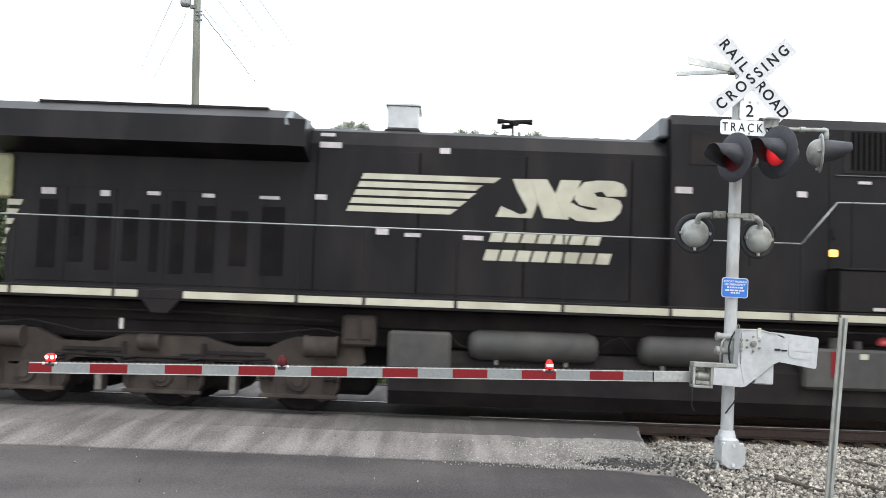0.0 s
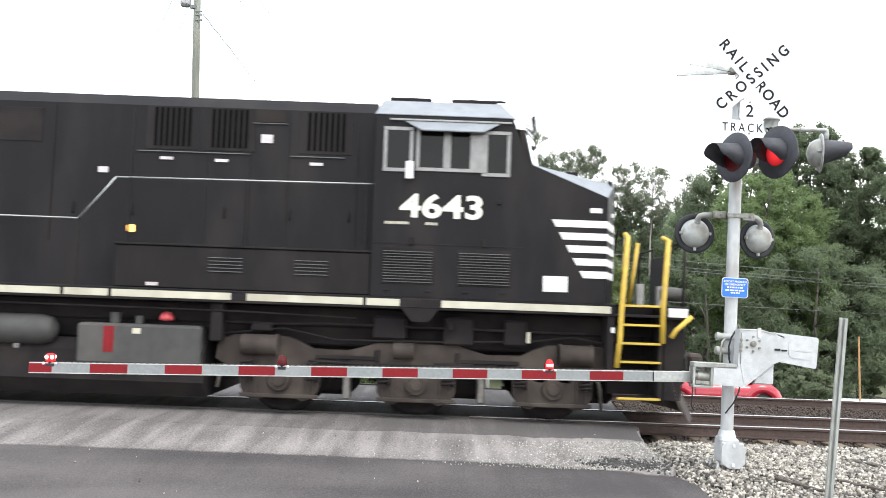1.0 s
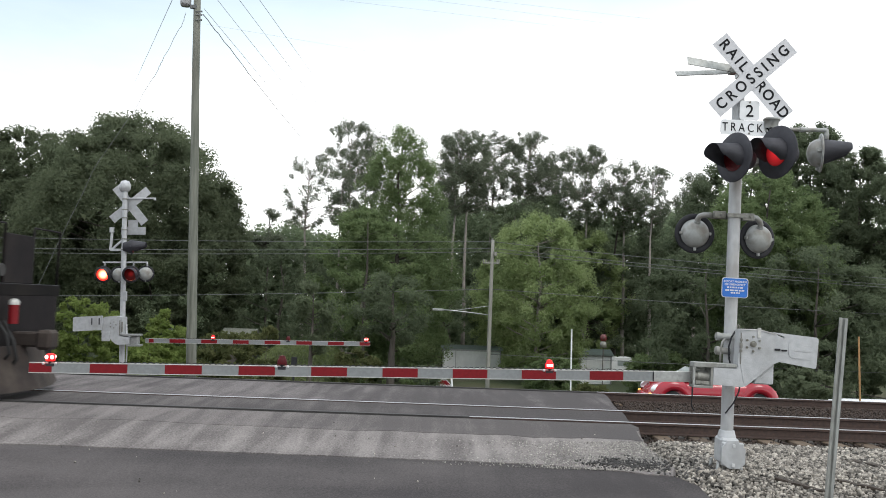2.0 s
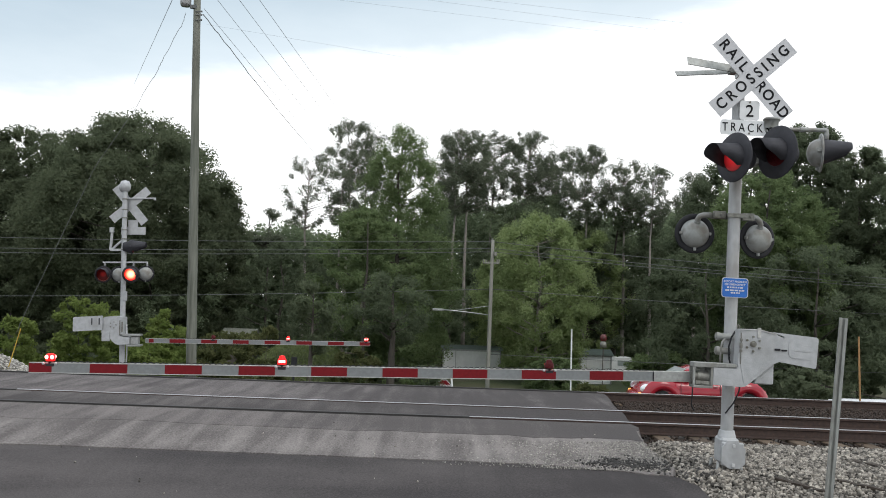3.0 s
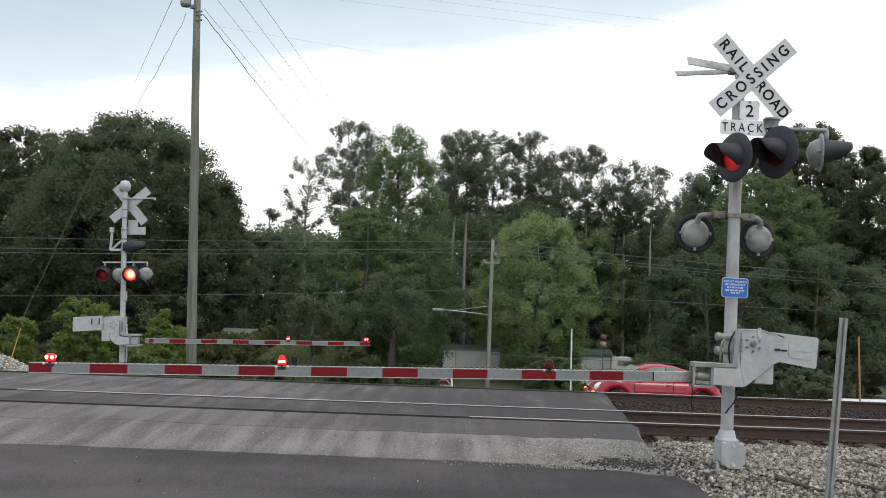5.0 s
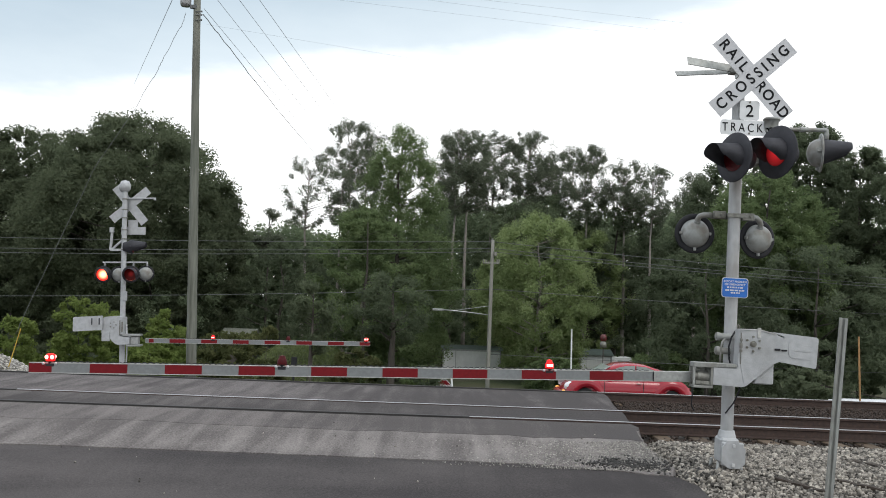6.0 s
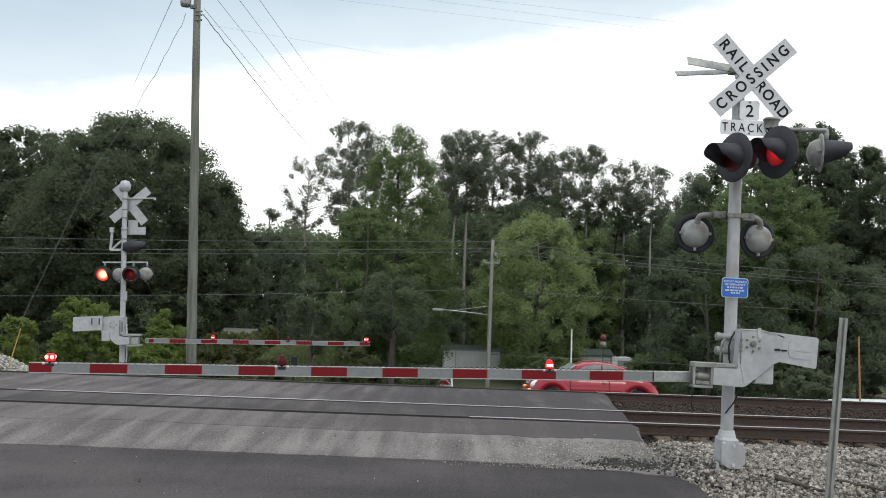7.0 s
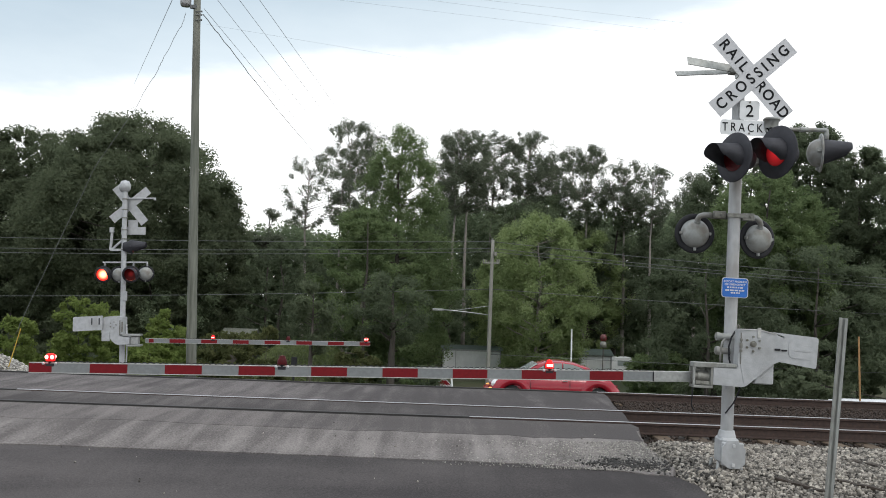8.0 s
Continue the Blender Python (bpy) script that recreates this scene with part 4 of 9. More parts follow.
def gate_arm(parent, m, length, red_first, n_bands, band, h0, h1, lamps):
    """Arm along local -x from the bracket, white with red bands."""
    b = Build()
    y0, y1 = -0.022, 0.022
    vs = [(0, y0, -h0 / 2), (0, y1, -h0 / 2), (0, y1, h0 / 2), (0, y0, h0 / 2),
          (-length, y0, -h1 / 2), (-length, y1, -h1 / 2), (-length, y1, h1 / 2), (-length, y0, h1 / 2)]
    b.convex(vs, [(0, 1, 2, 3), (4, 5, 6, 7), (0, 1, 5, 4), (1, 2, 6, 5), (2, 3, 7, 6), (3, 0, 4, 7)])
    arm = part("gate_arm", b, M_ARMWHITE, parent, "white gate arm with red bands", m)
    b = Build()
    for e in (-1, 1):
        q = []
        for xx, h in ((-0.001, h0), (-length + 0.001, h1)):
            q += [(xx, y, e * (h / 2 + t)) for y in (y0 - 0.003, y1 + 0.003) for t in (-0.006, 0.002)]
        b.convex(q, [(0, 1, 3, 2), (4, 5, 7, 6), (0, 1, 5, 4), (2, 3, 7, 6), (0, 2, 6, 4), (1, 3, 7, 5)])
    pieces("arm_lip", b, M_PALEALU, arm, "thin pale metal lip along the arm")
    for k in range(n_bands):
        s0 = red_first + 2 * k * band
        s1 = min(s0 + band, length - 0.001)
        s0 = max(s0, 0.09)
        b = Build()
        for yy, t in ((y0, -0.0025), (y1, 0.0025)):
            q = []
            for s in (s0, s1):
                h = h0 + (h1 - h0) * s / length
                q += [(-s, yy, -h / 2 + 0.008), (-s, yy, h / 2 - 0.008), (-s, yy + t, -h / 2 + 0.008), (-s, yy + t, h / 2 - 0.008)]
            b.convex(q, [(0, 1, 3, 2), (4, 5, 7, 6), (0, 1, 5, 4), (2, 3, 7, 6), (0, 2, 6, 4), (1, 3, 7, 5)])
        part("red_band", b, M_ARMRED, arm, "red reflective band")
    b = Build()
    b.box(-0.50, 0.02, -0.030, -0.023, -h0 / 2 + 0.004, h0 / 2 - 0.004)
    for xx, zz in ((-0.05, 0.03), (-0.2, 0.03), (-0.2, -0.035), (-0.05, -0.035)):
        b.tube((xx, -0.03, zz), (xx, -0.042, zz), 0.012, n=8)
    part("arm_sleeve", b, M_GALV, arm, "riveted grey metal sleeve")
    b = Build()
    b.box(-0.513, -0.501, -0.031, -0.0225, -h0 / 2 + 0.002, h0 / 2 - 0.002)
    part("arm_joint", b, M_BLACKPAINT, arm, "dark joint between sleeve and arm")
    b = Build()
    pts = [(-0.55, 0.0, h0 / 2 + 0.008)] + [(-s, 0.0, (h0 + (h1 - h0) * s / length) / 2 + 0.010 + 0.007 * math.sin(s * 92)) for s in [0.6 + i * 0.0171 for i in range(int((length - 0.8) / 0.0171))]]
    b.path(pts, 0.004, 4)
    part("lamp_cable", b, M_BLACKPAINT, arm, "thin coiled cable along the arm's top")
    for s, ph in lamps:
        h = h0 + (h1 - h0) * s / length
        arm_lamp(parent, m @ pose(-s, 0, h / 2 - 0.028), ph)
    return arm


def along(p, q):
    """The pose at p whose -x points to q, with z kept upright."""
    x = (Vector(p) - Vector(q)).normalized()
    y = Vector((0, 0, 1)).cross(x).normalized()
    z = x.cross(y)
    return Matrix.Translation(p) @ Matrix((x, y, z)).transposed().to_4x4()


def build_near_signal():
    lean = 1.1
    s = thing("crossing_signal", "silver railroad crossing signal with a lowered red and white gate", "crossing signal",
              pose(3.50, 10.76, 0.0, 0, lean, 0), group="crossing signals")
    b = Build()
    b.tube((0, 0, 0.2), (0, 0, 4.42), 0.075, 0.073, 28)
    b.tube((0, 0, 2.89), (0, 0, 2.95), 0.082, n=28)
    b.tube((0, 0, 1.42), (0, 0, 1.48), 0.086, n=28)
    part("mast", b, M_MAST, s, "stained silver-painted tubular mast")
    b = Build()
    for z in (1.955, 2.12, 3.47, 3.62):
        b.tube((0, 0, z), (0, 0, z + 0.02), 0.079, n=28)
        b.box(-0.02, 0.02, -0.10, -0.07, z - 0.002, z + 0.022, 0.003)
    pieces("band_clamp", b, M_DIRTYGALV, s, "steel band clamp")
    b = Build()
    b.box(-0.11, 0.11, -0.15, 0.13, -0.06, 0.24, 0.025)
    b.box(-0.11, 0.15, -0.20, -0.14, -0.08, 0.20, 0.02)
    b.prism([(-0.12, -0.04), (-0.04, -0.10), (0.09, -0.10), (0.16, -0.04), (0.16, 0.14), (0.09, 0.17), (0.07, 0.225), (-0.06, 0.225), (-0.08, 0.18), (-0.12, 0.15)], -0.215, -0.20, "y")
    b.tube((0, 0, 0.24), (0, 0, 0.32), 0.11, 0.09, 20)
    base = part("junction_box", b, M_SILVER, s, "cast silver junction box at the foot")
    for z in (0.165, -0.06):
        b = Build()
        b.box(0.0, 0.035, -0.235, -0.214, z - 0.02, z + 0.02, 0.004)
        part("bolt", b, M_BUBBLE, base, "pale square bolt head")
    b = Build()
    for sx in (-1, 1):
        for sy in (-1, 1):
            b.tube((sx * 0.16, sy * 0.16, -0.30), (sx * 0.13, sy * 0.13, -0.04), 0.03, 0.02, 8)
    b.box(-0.20, 0.18, -0.18, 0.18, -0.45, -0.16, 0.02)
    part("foot", b, M_GALV, s, "cast foot on the ballast")
    for ob in gate_mechanism(s):
        ob.location.x += 0.03
    # arm: swings a little towards the road, in front of the mast
    gate_arm(s, s.matrix_basis.inverted() @ along((3.045, 10.58, 0.960), (-4.514, 9.8, 0.857)),
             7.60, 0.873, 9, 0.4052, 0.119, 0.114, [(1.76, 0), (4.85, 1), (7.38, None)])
    # lamps that face across the tracks, seen from behind
    b = Build()
    b.box(-0.27, 0.27, 0.085, 0.10, 2.885, 2.955, 0.003)
    b.box(-0.27, 0.27, 0.04, 0.085, 2.945, 2.955, 0.002)
    b.box(-0.27, 0.27, 0.04, 0.085, 2.885, 2.895, 0.002)
    b.box(-0.25, -0.10, 0.0, 0.05, 2.885, 2.975, 0.006)
    b.box(0.10, 0.25, 0.0, 0.05, 2.875, 2.965, 0.006)
    b.box(-0.11, 0.11, -0.095, -0.080, 2.895, 2.945, 0.003)
    for x in (-0.22, -0.15, -0.07, 0.07, 0.15, 0.21):
        b.tube((x, -0.015, 2.925), (x, 0.11, 2.925), 0.016, n=8)
        b.tube((x, -0.02, 2.925), (x, -0.005, 2.925), 0.024, n=6)
    part("rear_crossarm", b, M_DIRTYGALV, s, "stained crossarm with bolted clamps")
    b = Build()
    for x, sx, dz in ((-0.42, -1, 0.0), (0.355, 1, -0.03)):
        b.path([(x - 0.17 * sx, 0.06, 2.925), (x - 0.06 * sx, 0.06, 2.92), (x - 0.015 * sx, 0.065, 2.905 + dz), (x, 0.08, 2.875 + dz), (x, 0.12, 2.80 + dz)], 0.034, 10)
        b.tube((x, 0.10, 2.845 + dz), (x, 0.12, 2.81 + dz), 0.044, n=10)
    pieces("conduit_elbow", b, M_DOME, s, "curved grey conduit elbow")
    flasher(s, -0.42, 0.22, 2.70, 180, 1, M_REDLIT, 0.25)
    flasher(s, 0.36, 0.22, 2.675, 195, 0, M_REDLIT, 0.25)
    # lamps that face the road in front
    b = Build()
    b.box(-0.25, 0.50, -0.16, -0.10, 3.56, 3.63, 0.006)
    b.tube((0.05, -0.13, 3.50), (0.36, -0.13, 3.62), 0.035, n=12)
    b.tube((0.48, -0.13, 4.00), (1.04, -0.13, 4.02), 0.025, n=10)
    b.tube((0.72, -0.13, 4.01), (0.78, -0.13, 4.012), 0.034, n=10)
    b.tube((0.40, -0.13, 3.6), (0.40, -0.13, 4.06), 0.035, n=12)
    b.lathe([(0.0, 0.05), (0.075, 0.045), (0.098, 0.03), (0.098, 0.012), (0.085, 0.008), (0.08, -0.09)], pose(0.37, -0.13, 4.09), 20)
    b.path([(1.00, -0.13, 4.02), (1.04, -0.13, 4.015), (1.045, -0.13, 3.97), (1.04, -0.13, 3.86)], 0.032, 10)
    part("front_crossarm", b, M_DOME, s, "grey crossarm with pipe fittings and a capped junction")
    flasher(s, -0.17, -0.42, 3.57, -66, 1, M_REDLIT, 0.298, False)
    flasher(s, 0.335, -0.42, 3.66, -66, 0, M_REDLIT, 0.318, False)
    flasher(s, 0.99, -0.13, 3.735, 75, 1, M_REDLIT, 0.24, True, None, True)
    # signs
    crossbuck(s, pose(0.12, -0.14, 4.617, 0, -lean, 0), True)
    b = Build()
    b.prism(rounded(-0.015, 0.225, 4.095, 4.335, 0.03), -0.115, -0.105, "y")
    p = part("track_count_sign", b, M_PLATEWHITE, s, "small white plate with a black numeral")
    lettering("lettering", "2", 0.21, M_INK, p, pose(0.105, -0.118, 4.20, 90), bold=0.004)
    b = Build()
    b.prism(rounded(-0.245, 0.46, 3.905, 4.09, 0.035), -0.115, -0.105, "y")
    p = part("tracks_sign", b, M_PLATEWHITE, s, "white plate lettered in black")
    lettering("lettering", "TRACKS", 0.15, M_INK, p, pose(0.065, -0.118, 3.995, 90), spacing=1.5, xs=0.78, bold=0.002)
    b = Build()
    for x, z in ((0.105, 4.315), (0.105, 3.93)):
        b.tube((x, -0.115, z), (x, -0.126, z), 0.012, n=8)
    pieces("sign_bolt", b, M_DIRTYGALV, p, "dull bolt head")
    b = Build()
    b.box(-0.02, 0.20, -0.10, -0.02, 4.2, 4.24)
    b.box(-0.06, 0.24, -0.13, -0.02, 4.62, 4.68)
    pieces("sign_bracket", b, M_GALV, s)
    # second crossbuck, turned edge-on
    b = Build()
    b.box(-0.68, -0.05, -0.05, 0.08, -0.006, 0.006, 0.002, m=pose(0.03, 0.05, 4.745, 60, 6, 4))
    b.box(-0.78, -0.02, -0.09, 0.05, -0.006, 0.006, 0.002, m=pose(0.03, 0.12, 4.765, 36, -4.5, -3))
    b.box(-0.11, 0.05, -0.02, 0.12, 4.70, 4.78, 0.01)
    pieces("side_blade", b, M_POSTSTEEL, s, "weathered grey sign blade seen edge-on")
    # blue notice
    b = Build()
    b.prism(rounded(-0.155, 0.165, 1.92, 2.16, 0.035), -0.10, -0.095, "y")
    p = part("blue_notice", b, M_SIGNWHITE, s, "small blue notice with white lines of text")
    b = Build()
    b.prism(rounded(-0.147, 0.157, 1.928, 2.152, 0.03), -0.103, -0.100, "y")
    part("notice_face", b, M_BLUE, p, "blue face")
    b = Build()
    rnd = random.Random(4)
    lettering("lettering", "REPORT PROBLEM", 0.034, M_SIGNWHITE, p, pose(0.005, -0.1036, 2.113, 90), extrude=0.0005)
    lettering("lettering", "OR EMERGENCY", 0.034, M_SIGNWHITE, p, pose(0.005, -0.1036, 2.077, 90), extrude=0.0005)
    for z, w in ((2.043, 0.19), (2.008, 0.23), (1.978, 0.10)):
        x = 0.005 - w / 2
        while x < 0.005 + w / 2:
            q = rnd.uniform(0.015, 0.05)
            b.box(x, min(x + q, 0.005 + w / 2 + 0.01), -0.1045, -0.103, z - 0.009, z + 0.009)
            x += q + 0.010
    part("text_bars", b, M_SIGNWHITE, p, "lines of white writing too small to read")
    return s


def build_far_signal():
    s = thing("crossing_signal", "silver crossing signal beyond the tracks with its gate lowered", "crossing signal",
              pose(-8.30, 23.3, -0.62, 0, -2.2, 0), group="crossing signals")
    b = Build()
    b.tube((0, 0, 0.0), (0, 0, 5.02), 0.070, 0.064, 20)
    b.lathe([(0.0, 0.17), (0.1, 0.14), (0.15, 0.03), (0.13, -0.08), (0.08, -0.14)], pose(0, 0, 5.14), 16)
    mast = part("mast", b, M_SILVER, s, "silver-painted tubular mast")
    b = Build()
    for z in (3.46, 3.74, 3.98, 4.30, 4.52, 4.80):
        b.lathe([(0.074, -0.014), (0.080, -0.010), (0.080, 0.010), (0.074, 0.014)], pose(0, 0, z), 18)
    pieces("mast_clamp", b, M_DIRTYGALV, mast, "dull band clamp round the mast")
    b = Build()
    b.lathe([(0.0, 0.04), (0.12, 0.02), (0.15, -0.03), (0.15, -0.1)], pose(0.0, -0.02, 5.12) @ facing(20), 20)
    part("bell", b, M_GALV, s, "round grey crossing bell")
    b = Build()
    body = [(0.29, 0.98), (0.29, 1.16), (0.10, 1.18), (0.10, 1.68), (-0.10, 1.71), (-0.36, 1.69), (-0.44, 1.60), (-0.44, 1.28), (-0.31, 1.24), (-0.16, 1.06), (-0.06, 0.98), (0.02, 0.96)]
    b.prism(body, -0.30, 0.06, "y")
    gm = part("gate_machine", b, M_SILVER, s, "silver-painted gate machine housing")
    b = Build()
    for k in range(5):
        a = 2 * math.pi * k / 5
        b.tube((-0.14 + 0.08 * math.cos(a), -0.30, 1.48 + 0.08 * math.sin(a)), (-0.14 + 0.08 * math.cos(a), -0.315, 1.48 + 0.08 * math.sin(a)), 0.016, n=6)
    b.tube((0.04, -0.31, 1.60), (0.04, -0.31, 1.22), 0.014, n=6)
    b.tube((0.10, -0.31, 1.56), (0.10, -0.31, 1.30), 0.020, n=6)
    pieces("bolt", b, M_DIRTYGALV, gm, "bolt head or rod on the housing")
    b = Build()
    b.prism([(x, z + (x + 1.14) * 0.05) for x, z in rounded(-1.15, -0.39, 1.315, 1.685, 0.03)], -0.38, -0.32, "y")
    b.box(-0.42, -0.22, -0.34, -0.26, 1.06, 1.30, 0.01)
    cw = part("counterweight", b, M_SILVER, s, "flat steel counterweight plate")
    b = Build()
    for xx in (-0.66, -0.47):
        b.box(xx - 0.014, xx + 0.014, -0.386, -0.378, 1.49, 1.66, 0.003)
    pieces("counterweight_slot", b, M_BLACKPAINT, cw, "dark slot")
    b = Build()
    b.box(0.04, 0.56, -0.3, -0.06, 1.19, 1.24, 0.006)
    b.box(0.20, 0.56, -0.3, -0.06, 0.92, 0.97, 0.006)
    b.box(0.30, 0.50, -0.26, -0.1, 0.98, 1.18, 0.01)
    part("arm_bracket", b, M_GALV, s, "steel bracket that holds the gate arm")
    m = s.matrix_basis.inverted() @ along((-7.674, 23.15, 0.472), (-1.815, 23.15, 0.593))
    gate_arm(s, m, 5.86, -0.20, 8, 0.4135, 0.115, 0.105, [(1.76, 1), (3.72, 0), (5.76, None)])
    # lamps facing the tracks
    b = Build()
    b.box(-0.50, 0.62, -0.03, 0.03, 3.10, 3.14, 0.006)
    for x in (-0.50, -0.06, 0.26, 0.62):
        b.path([(x - 0.05, 0, 3.12), (x, 0, 3.11), (x, 0, 3.01)], 0.025)
    part("front_crossarm", b, M_SILVER, s, "crossarm with lamps")
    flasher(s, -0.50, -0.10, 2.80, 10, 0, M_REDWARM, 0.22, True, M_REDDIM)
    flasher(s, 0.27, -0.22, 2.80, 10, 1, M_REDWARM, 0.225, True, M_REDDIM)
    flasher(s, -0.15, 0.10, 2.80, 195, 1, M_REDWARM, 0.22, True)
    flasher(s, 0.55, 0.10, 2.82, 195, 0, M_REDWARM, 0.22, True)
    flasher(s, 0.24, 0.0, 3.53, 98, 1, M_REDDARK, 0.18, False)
    b = Build()
    b.box(-0.36, 0.10, -0.04, 0.04, 3.42, 3.48, 0.006)
    b.tube((-0.36, 0, 3.44), (-0.32, 0, 3.95), 0.035, n=10)
    b.tube((-0.34, 0, 3.45), (-0.03, 0, 3.72), 0.03, n=10)
    b.tube((-0.33, 0, 3.92), (-0.33, 0, 4.05), 0.06, n=12)
    part("side_bracket", b, M_SILVER, s, "side bracket pipes")
    crossbuck(s, pose(0.10, 0.12, 4.66, 0, 2.2, 0), False)
    b = Build()
    b.box(-0.12, 0.53, 0.10, 0.11, 3.86, 4.06, 0.004)
    b.box(0.06, 0.32, 0.10, 0.11, 4.06, 4.25, 0.004)
    part("sign_back", b, M_SIGNBACK, s, "bare grey back of the small signs")
    b = Build()
    b.tube((0.05, 0.03, 4.82), (0.80, 0.03, 4.82), 0.022, n=8)
    b.tube((0.78, 0.03, 4.77), (0.78, 0.03, 4.83), 0.035, n=8)
    b.box(0.02, 0.12, -0.09, -0.02, 2.1, 2.35, 0.01)
    b.path([(0.14, -0.1, 1.5), (0.17, -0.12, 1.0), (0.15, -0.1, 0.5), (0.1, -0.08, 0.0)], 0.02)
    pieces("pipe_fitting", b, M_SILVER, s, "pipe fitting on the mast")
    return s


build_near_signal()
build_far_signal()


# ---- locomotive: local x runs to its nose, the side that is seen lies at y = -1.55, railhead at z = 0 ----
def build_locomotive():
    L = thing("locomotive", "black six-axle diesel locomotive with cream stripes running long hood first", "locomotive", pose(0, NEAR_Y, 0))
    SIDE = -1.55
    wheels = []

    # frame and walkway
    b = Build()
    b.box(-7.9, 13.75, -1.05, 1.05, 1.30, 1.62, 0.03)
    b.box(-7.95, 13.80, SIDE, 1.55, 1.62, 1.66, 0.008)
    b.box(-7.4, 13.5, -0.62, 0.62, 0.66, 1.32, 0.03)
    b.box(-7.6, 13.4, -1.0, 1.0, 1.02, 1.34, 0.03)
    pieces("underframe", b, M_UNDER, L, "black steel underframe")
    b = Build()
    b.box(-7.95, 12.80, SIDE, SIDE + 0.06, 1.655, 1.765, 0.008)
    b.box(-7.95, 12.80, SIDE, 1.55, 1.765, 1.80, 0.01)
    b.box(-7.95, 12.80, 1.49, 1.55, 1.655, 1.765, 0.008)
    b.box(12.8, 13.85, -0.75, 0.75, 1.62, 1.80, 0.01)
    b.box(13.55, 13.85, SIDE, 1.55, 1.60, 1.80, 0.01)
    part("walkway", b, M_LOCO, L, "black walkway with upturned edge")
    joints = [-7.9, -6.32, -4.80, -4.42, None, -3.80, -2.12, -1.13, 0.21, 1.78, 3.36, 4.70, 5.40, 7.20, None, 7.38, 9.13, 9.70, None, 10.20, 12.76]
    for a, c in zip(joints, joints[1:]):
        if a is None or c is None:
            continue
        b = Build()
        b.box(a + 0.025, c - 0.025, SIDE - 0.006, SIDE, 1.66, 1.765, 0.002)
        part("sill_stripe", b, M_CREAM, L, "cream stripe along the sill")
    b = Build()
    b.box(13.58, 13.86, SIDE - 0.006, SIDE, 1.64, 1.77, 0.002)
    b.box(12.80, 13.58, SIDE + 0.9, SIDE + 0.906, 1.70, 1.80, 0.002)
    pieces("platform_stripe", b, M_WHITE, L, "white stripe on the end platform")
    b = Build()
    for x in (-4.11, 9.95):
        b.prism([(x - 0.30, 1.66), (x + 0.30, 1.66), (x + 0.12, 1.44), (x - 0.12, 1.44)], SIDE - 0.004, SIDE + 0.08, "y")
        b.box(x - 0.31, x + 0.31, SIDE - 0.01, SIDE + 0.05, 1.64, 1.78, 0.01)
    pieces("jacking_pad", b, M_UNDER, L, "jacking pads on the sill")

    # long hood: engine room and radiator section
    HY = -0.86
    b = Build()
    prof = [(HY, 1.80), (HY, 4.14), (HY + 0.10, 4.36), (HY + 0.28, 4.43), (-HY - 0.28, 4.43), (-HY - 0.10, 4.36), (-HY, 4.14), (-HY, 1.80)]
    b.prism(prof, -6.75, 3.45, "x")
    hood = part("long_hood", b, M_LOCO, L, "black engine hood")
    b = Build()
    for x0, x1 in ((-2.0, -0.4), (-0.4, 1.25), (1.25, 2.9)):
        b.box(x0 + 0.02, x1 - 0.02, HY - 0.012, HY, 1.86, 4.05, 0.006)
    for x0, x1 in [(-6.6 + 0.77 * i, -5.83 + 0.77 * i) for i in range(6)]:
        b.box(x0 + 0.02, x1 - 0.02, HY - 0.012, HY, 1.86, 3.32, 0.006)
    pieces("hood_door", b, M_LOCO, hood, "hood access door")
    b = Build()
    for x0, x1, z0, z1 in ((-6.27, -5.98, 2.06, 3.12), (-5.80, -5.55, 2.16, 3.06), (-5.37, -5.14, 2.05, 3.08), (-4.96, -4.72, 2.20, 3.00), (-4.54, -4.40, 2.05, 3.10),
                           (-4.22, -4.00, 2.03, 3.16), (-3.82, -3.54, 2.06, 3.10), (-3.30, -3.03, 2.18, 3.04), (-2.82, -2.46, 2.05, 3.12)):
        b.box(x0, x1, HY - 0.016, HY - 0.012, z0, z1, 0.002)
        b.box((x0 + x1) / 2 - 0.02, (x0 + x1) / 2 + 0.02, HY - 0.03, HY - 0.016, z0 + 0.42, z0 + 0.52, 0.004)
    pieces("recessed_panel", b, M_DOORPANEL, hood, "slightly darker door panel")
    b = Build()
    for x in (-2.0, -0.4, 1.25, 2.9):
        b.box(x - 0.006, x + 0.006, HY - 0.016, HY - 0.01, 1.85, 4.05)
    pieces("door_seam", b, M_RECESS, hood, "dark seam between hood doors")
    b = Build()
    rad = [(-1.50, 3.98), (-1.45, 4.40), (-1.05, 4.60), (1.05, 4.60), (1.45, 4.40), (1.50, 3.98), (0.9, 3.84), (-0.9, 3.84)]
    b.prism(rad, -7.0, -2.36, "x")
    r = part("radiator_section", b, M_LOCO, L, "overhanging radiator section")
    b = Build()
    vs = [(-2.36, y, z) for y, z in rad] + [(-2.12, y * 0.97, min(z, 4.44)) for y, z in rad]
    b.convex(vs, [(i, (i + 1) % 8, 8 + (i + 1) % 8, 8 + i) for i in range(8)] + [tuple(range(8, 16))])
    part("radiator_front", b, M_LOCO, r, "black bevelled radiator end")
    b = Build()
    vs = [(-2.42, -1.46, 4.30), (-2.42, -1.44, 4.41), (-2.42, -1.03, 4.61), (-2.08, -1.40, 4.25), (-2.08, -1.38, 4.38), (-2.08, -1.0, 4.44)]
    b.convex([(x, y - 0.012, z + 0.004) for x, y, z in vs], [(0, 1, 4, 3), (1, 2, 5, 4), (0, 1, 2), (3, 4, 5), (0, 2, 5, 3)])
